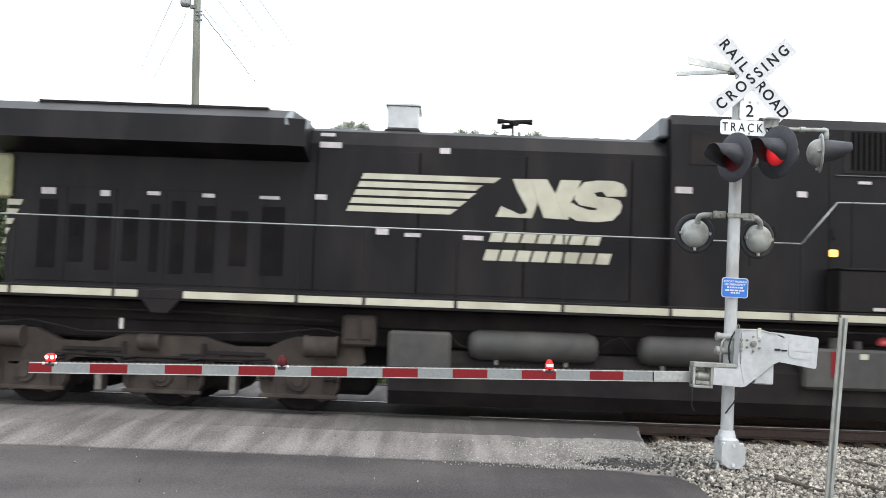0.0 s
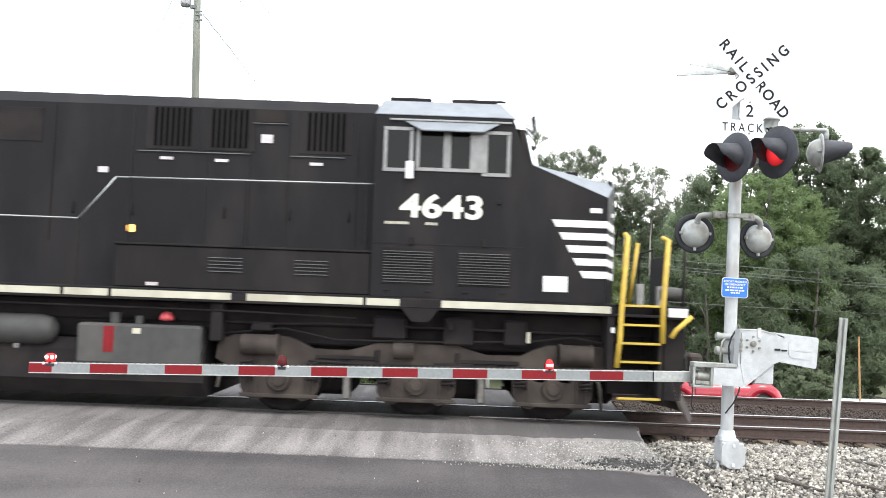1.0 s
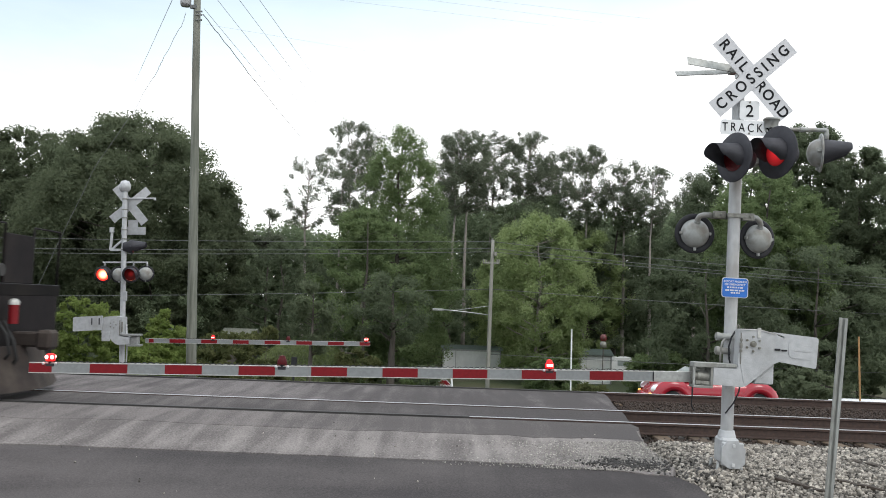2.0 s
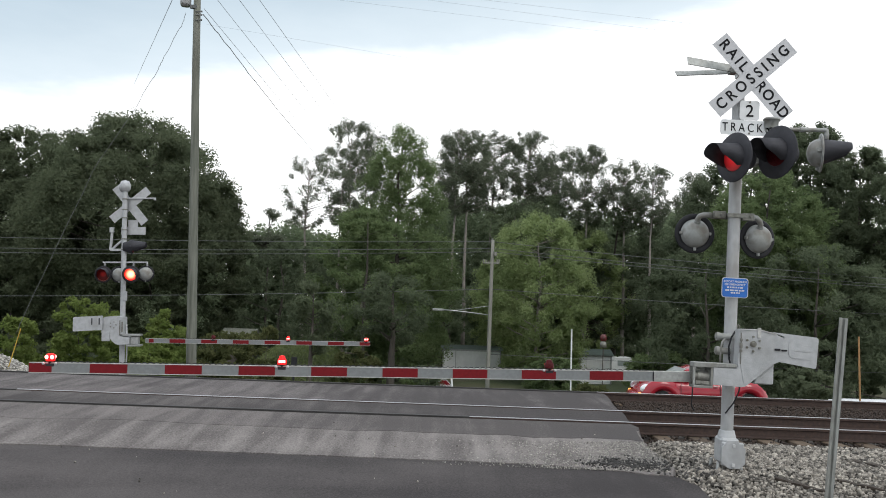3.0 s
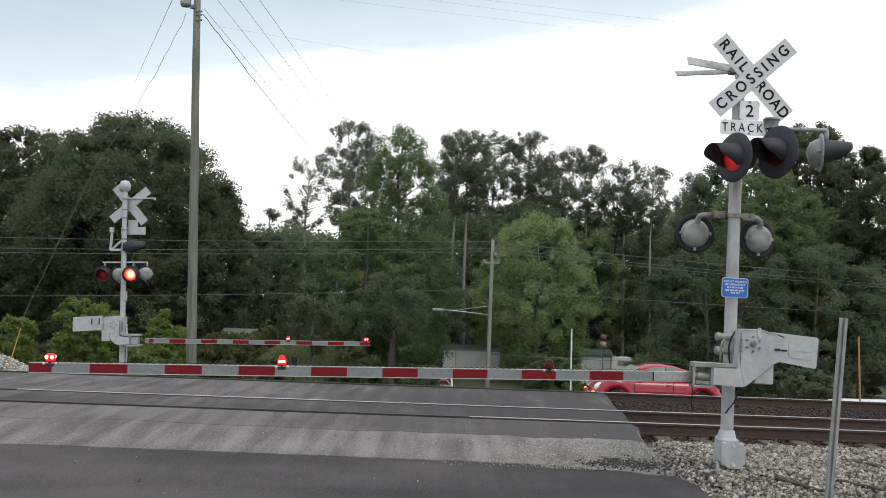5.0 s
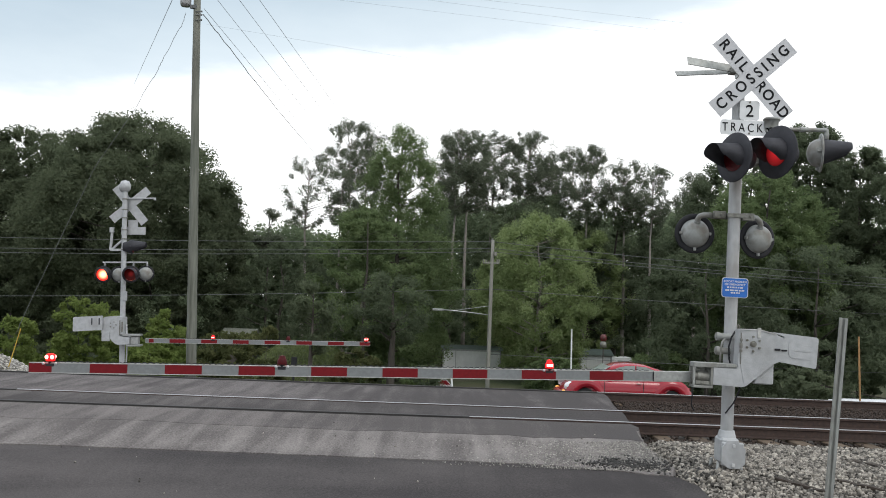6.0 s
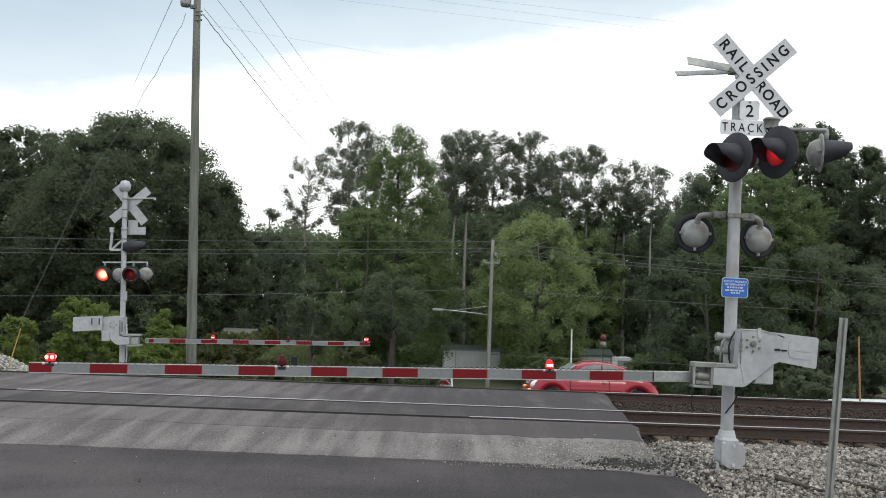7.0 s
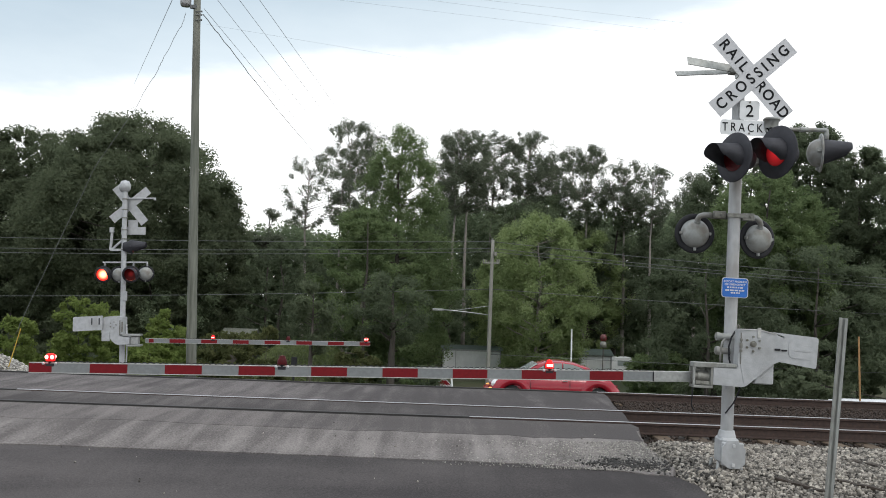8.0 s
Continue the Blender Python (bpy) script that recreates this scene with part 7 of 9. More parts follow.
def build_car():
    c = thing("red_car", "shiny red rounded two-door car driving slowly along the far road", "car")
    LEN = 4.08
    top = [(0.0, 0.52), (0.10, 0.66), (0.35, 0.80), (0.75, 0.92), (1.05, 0.985), (1.45, 1.0), (3.10, 1.0), (3.50, 0.93), (3.84, 0.78), (4.02, 0.60), (4.08, 0.48)]
    half = [(0.0, 0.45), (0.12, 0.62), (0.35, 0.74), (0.8, 0.83), (1.4, 0.86), (2.8, 0.86), (3.4, 0.80), (3.8, 0.66), (4.0, 0.5), (4.08, 0.42)]
    secs = []
    for k in range(29):
        x = LEN * k / 28
        zt, hw = ramped(top, x), ramped(half, x)
        x = 0.07 + (LEN - 0.10) * k / 28
        zb = 0.22 if 0.25 < x < 3.8 else 0.32
        ring = [(x, -hw * 0.90, zb), (x, -hw * 1.0, zb + 0.10), (x, -hw * 1.02, zb + (zt - zb) * 0.45), (x, -hw * 0.98, zb + (zt - zb) * 0.75), (x, -hw * 0.80, zb + (zt - zb) * 0.95),
                (x, 0.0, zt), (x, hw * 0.80, zb + (zt - zb) * 0.95), (x, hw * 0.98, zb + (zt - zb) * 0.75), (x, hw * 1.02, zb + (zt - zb) * 0.45), (x, hw, zb + 0.10), (x, hw * 0.90, zb)]
        secs.append(ring)
    b = Build()
    ribbed(secs, b)
    body = part("body", b, M_CARRED, c, "glossy red rounded body")
    # greenhouse
    roof = [(0.98, 0.96), (1.22, 1.13), (1.48, 1.275), (1.80, 1.365), (2.15, 1.385), (2.55, 1.35), (2.95, 1.245), (3.30, 1.08), (3.58, 0.93)]
    secs = []
    for k in range(21):
        x = 0.98 + 2.60 * k / 20
        zt = ramped(roof, x)
        u = (zt - 0.93) / 0.50
        w_top = 0.74 - 0.09 * u
        secs.append([(x, -0.76, 0.90), (x, -w_top, max(0.92, zt - 0.055 * u - 0.02)), (x, -w_top * 0.6, zt - 0.01), (x, 0, zt), (x, w_top * 0.6, zt - 0.01), (x, w_top, max(0.92, zt - 0.055 * u - 0.02)), (x, 0.76, 0.90)])
    b = Build()
    ribbed(secs, b)
    cabin = part("cabin", b, M_CARRED, c, "arched red roof")
    for s in (-1, 1):
        b = Build()
        out = [(1.33, 0.965), (1.52, 1.16), (1.72, 1.265), (1.95, 1.315), (2.19, 1.325), (2.21, 0.965)]
        b.prism(out, s * 0.735 - 0.03, s * 0.735 + 0.03, "y")
        out = [(2.26, 0.965), (2.24, 1.325), (2.50, 1.30), (2.80, 1.205), (3.06, 1.04), (3.08, 0.965)]
        b.prism(out, s * 0.735 - 0.03, s * 0.735 + 0.03, "y")
        pieces("side_window", b, M_CARGLASS, cabin, "side window, pale with sky reflection put into its colour")
    b = Build()
    vs = [(1.02, -0.62, 0.985), (1.02, 0.62, 0.985), (1.50, 0.58, 1.275), (1.50, -0.58, 1.275)]
    b.convex([(x - 0.03, y, z + 0.02) for x, y, z in vs] + vs, [(0, 1, 2, 3), (4, 5, 6, 7), (0, 1, 5, 4), (1, 2, 6, 5), (2, 3, 7, 6), (3, 0, 4, 7)])
    part("windscreen", b, M_CARGLASS, cabin, "sloping windscreen")
    # mudguards
    for x, name in ((0.77, "front_wing"), (3.27, "rear_wing")):
        for s in (-1, 1):
            b = Build()
            n = 14
            vs, fs = [], []
            for i in range(n + 1):
                a = math.pi * i / n
                for r, y in ((0.345, 0.80), (0.345, 0.90), (0.45, 0.91), (0.55, 0.88), (0.64, 0.77)):
                    vs.append((x - r * math.cos(a), s * y, 0.34 + r * math.sin(a)))
            for i in range(n):
                for j in range(4):
                    f = (i * 5 + j, i * 5 + j + 1, (i + 1) * 5 + j + 1, (i + 1) * 5 + j)
                    fs.append(f if s > 0 else tuple(reversed(f)))
            b.raw(vs, fs, True)
            part(name, b, M_CARRED, body, "bulging red mudguard")
    b = Build()
    for s in (-1, 1):
        b.lathe([(0.0, 0.06), (0.07, 0.052), (0.11, 0.03), (0.13, -0.03)], Matrix.Translation((0.255, s * 0.71, 0.705)) @ facing(-18 if s < 0 else -162) @ Matrix.Rotation(radians(-28), 4, "X") @ Matrix.Rotation(radians(30 if s < 0 else -30), 4, "Z") @ Matrix.Diagonal((1.12, 0.82, 1.0, 1.0)), 20)
    pieces("headlight", b, M_CARLAMP, body, "round clear headlight")
    b = Build()
    b.path([(0.34, -0.80, 0.45), (0.14, -0.66, 0.45), (0.04, -0.42, 0.45), (0.02, 0, 0.45), (0.04, 0.42, 0.45), (0.14, 0.66, 0.45), (0.34, 0.80, 0.45)], 0.085, 10)
    part("bumper", b, M_CARRED, body, "rounded red front bumper")
    b = Build()
    for s in (-1, 1):
        b.lathe([(0.0, 0.03), (0.035, 0.022), (0.05, -0.02)], Matrix.Translation((0.10, s * 0.70, 0.52)) @ facing(-40 if s < 0 else -140) @ Matrix.Diagonal((1.3, 0.8, 1.0, 1.0)), 14)
    pieces("indicator", b, M_AMBER, body, "amber indicator")
    b = Build()
    b.box(2.22, 2.36, -0.895, -0.87, 0.80, 0.825, 0.008)
    part("door_handle", b, M_ALU, body, "bright door handle")
    b = Build()
    for x in (1.28, 2.43):
        b.box(x, x + 0.008, -0.882, -0.86, 0.35, 0.90)
    pieces("door_seam", b, M_BLACKPAINT, body, "dark door seam")
    b = Build()
    for s in (-1, 1):
        b.box(1.42, 1.56, s * 0.84 - 0.06, s * 0.84 + 0.06, 0.97, 1.09, 0.03)
    pieces("wing_mirror", b, M_CARRED, body)
    b = Build()
    for s in (-1, 1):
        b.tube((3.74, s * 0.53, 0.66), (3.885, s * 0.54, 0.66), 0.065, n=14)
    pieces("tail_light", b, M_ARMRED, body, "round red tail light")
    wheels = []
    for x in (0.77, 3.27):
        for s in (-1, 1):
            b = Build()
            b.lathe([(0.20, -0.08), (0.29, -0.09), (0.325, -0.06), (0.325, 0.06), (0.29, 0.09), (0.20, 0.08)], facing(0), 28)
            w = part("wheel", b, M_TYRE, c, "black tyre", pose(x, s * 0.76, 0.325))
            b = Build()
            b.lathe([(0.0, 0.06), (0.06, 0.06), (0.08, 0.03), (0.19, 0.05), (0.20, 0.08)], facing(0 if s < 0 else 180), 24)
            for q in range(5):
                b.box(-0.03, 0.03, s * 0.05 - 0.02, s * 0.05 + 0.02, 0.05, 0.19, 0.005, m=Matrix.Rotation(2 * math.pi * q / 5, 4, "Y"))
            part("rim", b, M_ALU, w, "silver alloy rim")
            wheels.append((w, x, s))
    return c, wheels


CAR, CAR_WHEELS = build_car()


# ---- poles, posts, wires ----
def pole_tube(b, p0, p1, r0, r1, n=14, rings=8, seed=0):
    p0, p1 = Vector(p0), Vector(p1)
    rnd = random.Random(seed)
    pts = [p0.lerp(p1, i / rings) + Vector((rnd.uniform(-0.008, 0.008), rnd.uniform(-0.008, 0.008), 0)) for i in range(rings + 1)]
    b.path(pts, [r0 + (r1 - r0) * i / rings for i in range(rings + 1)], n)


def sag_wire(b, p0, p1, sag, r, n=18):
    p0, p1 = Vector(p0), Vector(p1)
    b.path([p0.lerp(p1, i / n) - Vector((0, 0, 4 * sag * (i / n) * (1 - i / n))) for i in range(n + 1)], r, 5)


def build_tall_pole():
    p = thing("utility_pole", "tall weathered wooden utility pole beyond the tracks", "utility pole", pose(-6.99, 25.2, -1.3), group="utility poles")
    b = Build()
    pole_tube(b, (0, 0, 0), (-0.43, 0, 11.58), 0.148, 0.10)
    part("pole_shaft", b, M_POLE, p, "grey weathered timber shaft")
    b = Build()
    b.lathe([(0.0, 0.5), (0.14, 0.46), (0.16, 0.40), (0.16, -0.30), (0.13, -0.36), (0.0, -0.38)], pose(-0.74, -0.05, 11.72), 18)
    part("transformer", b, M_SIGNBACK, p, "grey can transformer")
    b = Build()
    b.box(-0.6, -0.4, -0.1, 0.0, 11.3, 11.4)
    for z in (10.95, 11.1, 11.2):
        b.tube((-0.42, -0.1, z), (-0.25, -0.12, z), 0.014, n=8)
        b.lathe([(0.0, -0.03), (0.026, -0.02), (0.018, 0.0), (0.026, 0.02), (0.0, 0.03)], pose(-0.24, -0.12, z), 10)
    pieces("pole_bracket", b, M_WIRE, p)
    return p


def build_mid_pole():
    p = thing("utility_pole", "pale wooden utility pole with a street lamp arm", "utility pole", pose(2.65, 48, -3.5), group="utility poles")
    b = Build()
    pole_tube(b, (0, 0, 0), (0.05, 0, 8.75), 0.125, 0.085, seed=2)
    part("pole_shaft", b, M_POLEPALE, p, "pale timber shaft")
    b = Build()
    b.box(-0.45, 0.45, -0.05, 0.05, 7.45, 7.53, 0.01)
    for x in (-0.42, -0.3, 0.32, 0.42, 0.02):
        b.tube((x, 0, 7.53 if x != 0.02 else 8.7), (x, 0, 7.70 if x != 0.02 else 8.85), 0.04, n=8)
    b.tube((0.2, -0.1, 7.9), (0.2, -0.1, 8.1), 0.1, n=10)
    part("crossarm", b, M_POLEPALE, p, "crossarm with insulators")
    b = Build()
    b.path([(0, 0, 4.66), (-1.0, -0.2, 4.76), (-2.0, -0.4, 4.84), (-2.6, -0.5, 4.86)], 0.03, 8)
    b.tube((0, 0, 5.16), (-1.9, -0.38, 4.85), 0.014, n=6)
    b.box(-3.1, -2.5, -0.65, -0.38, 4.80, 4.92, 0.04)
    part("street_lamp_arm", b, M_GALV, p, "long grey street lamp arm")
    return p


# thin drops from the pole top into the far trees, and faint lines that cross high above the road
DROPS = [((-6.50, 24, 9.89), (-8.64, 66, 13.35)), ((-5.90, 24, 9.92), (-7.45, 66, 13.39)), ((-5.34, 24, 9.94), (-6.34, 66, 13.43)), ((-6.86, 24, 9.63), (-9.79, 66, 13.31))]
CROSSING_LINES = [((-2.44, 30, 12.35), (24.43, 44, 14.62)), ((-5.46, 30, 12.21), (24.43, 44, 14.38)), ((-0.27, 30, 12.38), (24.43, 44, 15.37)), ((-8.44, 30, 11.05), (20.19, 44, 11.14))]


def build_wires():
    # along the far road, hung on the pale pole
    runs = [(4.55, 5.165, 3.33), (3.8, 4.794, 3.03), (3.5, 4.609, 2.91), (0.78, 2.578, 1.91)]
    spans = []
    for za, zp, zb in runs:
        spans += [((-41.9, 51.2, za), (2.7, 48, zp), 0.25, 0.015), ((2.7, 48, zp), (35.46, 44.8, zb), 0.2, 0.015)]
    spans += [((2.7, 48, -0.95), (35, 44.8, -1.0), 0.1, 0.012)]
    # service drops at the tall pole and the line that passes overhead
    spans += [((-7.75, 24, 9.85), (-21.7, 60, 15.98), 0.0, 0.0085)]
    for a, c in DROPS:
        spans.append((a, c, 0.0, 0.0068))
    for a, c in CROSSING_LINES:
        spans.append((a, c, 0.0, 0.0026))
    for thick, pts in ((0.0075, [(-7.69, 25.10, 9.87), (-7.73, 25.10, 9.63), (-7.85, 25.10, 9.38), (-8.28, 25.00, 8.36), (-8.37, 25.00, 8.15), (-8.88, 24.80, 6.97), (-9.91, 24.60, 5.07), (-11.37, 24.10, 0.88), (-11.51, 24.05, 0.46)]),
                (0.014, [(-7.16, 25, 9.8), (-7.5, 28, 10.15), (-8.3, 36, 10.93), (-8.71, 46, 11.28), (-8.67, 60, 11.27)])):
        b = Build()
        rnd = random.Random(7)
        fine = []
        for (p, q) in zip(pts, pts[1:]):
            for k in range(6):
                fine.append(Vector(p).lerp(Vector(q), k / 6) + Vector((rnd.uniform(-0.018, 0.018), 0, rnd.uniform(-0.015, 0.015))))
        fine.append(Vector(pts[-1]))
        b.path(fine, thick, 5)
        solid("service_cable", b, M_WIRE, "dark twisted service cable hanging from the pole", "wire", group="overhead wires")
    for a, c, s, r in spans:
        b = Build()
        sag_wire(b, a, c, s, r)
        solid("overhead_wire", b, M_WIRE, "thin grey overhead wire strung between poles", "wire", group="overhead wires")


build_tall_pole()
build_mid_pole()
build_wires()


def simple_post(name, label, cat, x, y, z, h, r, mat, lean=(0, 0), square=False, n=10):
    b = Build()
    if square:
        w = r
        b.prism([(-w, -0.012), (-w, 0.012), (-w * 0.45, 0.02), (-w * 0.3, 0.045), (w * 0.3, 0.045), (w * 0.45, 0.02), (w, 0.012), (w, -0.012), (w * 0.4, 0.002), (w * 0.22, 0.03), (-w * 0.22, 0.03), (-w * 0.4, 0.002)], -0.3, h, "z")
    else:
        b.tube((0, 0, -0.3), (0, 0, h), r, r * 0.95, n)
    return solid(name, b, mat, label, cat, pose(x, y, z, lean[0], lean[1], 0))


simple_post("sign_post", "bare galvanized steel channel post with no sign", "post", 4.135, 9.4, -0.32, 2.05, 0.042, M_POSTSTEEL, (0, 4.3), True)
simple_post("timber_stake", "thin weathered orange-brown timber stake", "post", 14.28, 30, -1.9, 3.0, 0.032, material("orange_timber", (0.42, 0.24, 0.10), (0.32, 0.18, 0.08), 0.8, grain=12, stain=3), (0, -1.5))
simple_post("white_post", "thin white metal post in the grass", "post", 5.98, 40, -3.45, 4.2, 0.036, M_SIDING, (0, -0.4))
simple_post("guy_marker", "slanted yellow plastic guy wire marker", "guy marker", -11.70, 24.0, -0.75, 1.42, 0.016, M_YELLOW, (0, 14))


def build_stop_sign():
    s = thing("stop_sign", "red octagonal stop sign down the road beyond the tracks", "stop sign", pose(0.25, 42, -3.95))
    b = Build()
    b.tube((0, 0.05, 0), (0, 0.05, 1.9), 0.03, n=8)
    part("post", b, M_GALV, s)
    b = Build()
    oct_ = [(0.37 * math.cos(radians(22.5 + 45 * i)), 1.72 + 0.37 * math.sin(radians(22.5 + 45 * i))) for i in range(8)]
    b.prism(oct_, -0.005, 0.005, "y")
    p = part("sign_border", b, M_SIGNWHITE, s, "white sign border")
    b = Build()
    b.prism([(x * 0.93, 1.72 + (z - 1.72) * 0.93) for x, z in oct_], -0.009, -0.005, "y")
    part("sign_face", b, M_ARMRED, p, "red face")
    lettering("lettering", "STOP", 0.27, M_SIGNWHITE, p, pose(0, -0.011, 1.72, 90))


build_stop_sign()
simple_post("leaning_stake", "thin white leaning stake beside the stop sign", "post", 0.80, 42, -3.5, 1.95, 0.05, M_SIDING, (0, -6))


def build_shed(label, x, y, z, w, d, h, roof_h, doors=True, wall_mat=None, roof_mat=None):
    s = thing("shed", label, "shed", pose(x, y, z), group="sheds beyond the road")
    b = Build()
    b.box(-w / 2, w / 2, 0, d, 0, h, 0.02)
    part("wall", b, wall_mat or M_SIDING, s)
    b = Build()
    vs = [(-w / 2 - 0.15, -0.2, h), (w / 2 + 0.15, -0.2, h), (w / 2 + 0.15, d + 0.2, h), (-w / 2 - 0.15, d + 0.2, h),
          (-w / 2 - 0.15, d / 2, h + roof_h), (w / 2 + 0.15, d / 2, h + roof_h)]
    b.convex(vs, [(0, 1, 2, 3), (0, 1, 5, 4), (2, 3, 4, 5), (0, 3, 4), (1, 2, 5)])
    part("roof", b, roof_mat or M_METALROOF, s)
    b = Build()
    k = -w / 2
    while k < w / 2 + 0.1:
        b.box(k - 0.02, k + 0.02, -0.215, -0.2, 0.0, 0.01)
        k += 0.6
    b.box(-w * 0.28, -w * 0.27, -0.012, 0.0, 0.0, h * 0.97)
    b.box(-w / 2 - 0.02, -w / 2 + 0.08, -0.015, 0.0, 0.0, h)
    b.box(w / 2 - 0.08, w / 2 + 0.02, -0.015, 0.0, 0.0, h)
    b.box(-w / 2, w / 2, -0.015, 0.0, h - 0.12, h)
    part("trim", b, M_GALV, s, "grey corner trim and seam")
    return s


M_GREENROOF = material("dark_green_metal_roof", (0.075, 0.10, 0.088), (0.055, 0.075, 0.066), 0.5, 0.2, grain=5, stain=1, stain_amt=0.3, bump=0.05)
build_shed("long white shed with a dark green metal roof among trees", 2.35, 64, -3.75, 4.2, 3, 2.2, 0.24, True, None, M_GREENROOF)
build_shed("low grey weathered shed half hidden by growth", -12.4, 54, -3.65, 1.8, 2.4, 2.85, 0.5, False, M_BARK, M_POLE)
build_shed("small white shed with a dark green roof", 11.30, 64, -3.75, 2.3, 2.5, 2.12, 0.38, True, None, M_GREENROOF)


def build_rig():
    """Pale old camper trailer with a window, parked in the grass."""
    s = thing("camper", "small pale old camper parked under the trees", "camper", pose(14.55, 70, -3.72))
    b = Build()
    b.prism([(-1.05, 0.4), (-0.95, 1.15), (-0.65, 1.62), (0.65, 1.66), (0.95, 1.2), (1.05, 0.4)], 0, 2.2, "y")
    part("body", b, M_SIDING, s, "pale body")
    b = Build()
    b.box(-0.45, 0.45, -0.02, 0.0, 1.0, 1.42, 0.01)
    part("window", b, M_CARGLASS, s)
    for x in (-0.6, 0.6):
        b = Build()
        b.tube((x, -0.05, 0.3), (x, 0.15, 0.3), 0.3, n=16)
        part("wheel", b, M_TYRE, s)


build_rig()


def build_white_car():
    s = thing("parked_car", "white car parked low beyond the tracks", "car", pose(18.9, 40, -3.33))
    b = Build()
    top = [(0, 0.7), (0.5, 0.95), (1.1, 1.36), (2.0, 1.42), (3.6, 1.44), (4.5, 1.40), (4.9, 1.0), (5.0, 0.7)]
    secs = []
    for k in range(25):
        x = 5.0 * k / 24
        zt = ramped(top, x)
        w = 0.85 if 0.2 < x < 4.8 else 0.7
        secs.append([(x - 2.5, -w, 0.25), (x - 2.5, -w, 0.75), (x - 2.5, -w * 0.78, max(0.78, zt - 0.1)), (x - 2.5, 0, zt), (x - 2.5, w * 0.78, max(0.78, zt - 0.1)), (x - 2.5, w, 0.75), (x - 2.5, w, 0.25)])
    ribbed(secs, b)
    part("body", b, M_CARWHITE, s, "white rounded body")
    for x in (-1.6, 1.5):
        for sy in (-0.8, 0.8):
            b = Build()
            b.tube((x, sy - 0.09, 0.32), (x, sy + 0.09, 0.32), 0.32, n=20)
            part("wheel", b, M_TYRE, s)


build_white_car()


# ---- trees and bushes ----
def leaves(name, centres, size, mat, parent, seed, flat=0.0, label="", slim=1.0):
    rng = np.random.default_rng(seed)
    n = len(centres)
    a = rng.normal(size=(n, 3))
    a[:, 2] *= 1.0 - flat
    a /= np.linalg.norm(a, axis=1, keepdims=True)
    b = rng.normal(size=(n, 3))
    b -= (b * a).sum(1, keepdims=True) * a
    b /= np.linalg.norm(b, axis=1, keepdims=True)
    s = size * rng.uniform(0.6, 1.35, (n, 1))
    long_, wide = a * s, b * s * rng.uniform(0.45, 0.8, (n, 1)) * slim
    v = np.stack([centres - long_ + wide, centres + long_, centres - long_ - wide], 1).reshape(-1, 3)
    me = bpy.data.meshes.new(name)
    me.vertices.add(3 * n)
    me.vertices.foreach_set("co", v.astype(np.float32).ravel())
    me.loops.add(3 * n)
    me.loops.foreach_set("vertex_index", np.arange(3 * n, dtype=np.int32))
    me.polygons.add(n)
    me.polygons.foreach_set("loop_start", np.arange(0, 3 * n, 3, dtype=np.int32))
    me.materials.append(mat)
    me.update(calc_edges=True)
    ob = new(name, me)
    ob.parent = parent
    return tagged(ob, label)


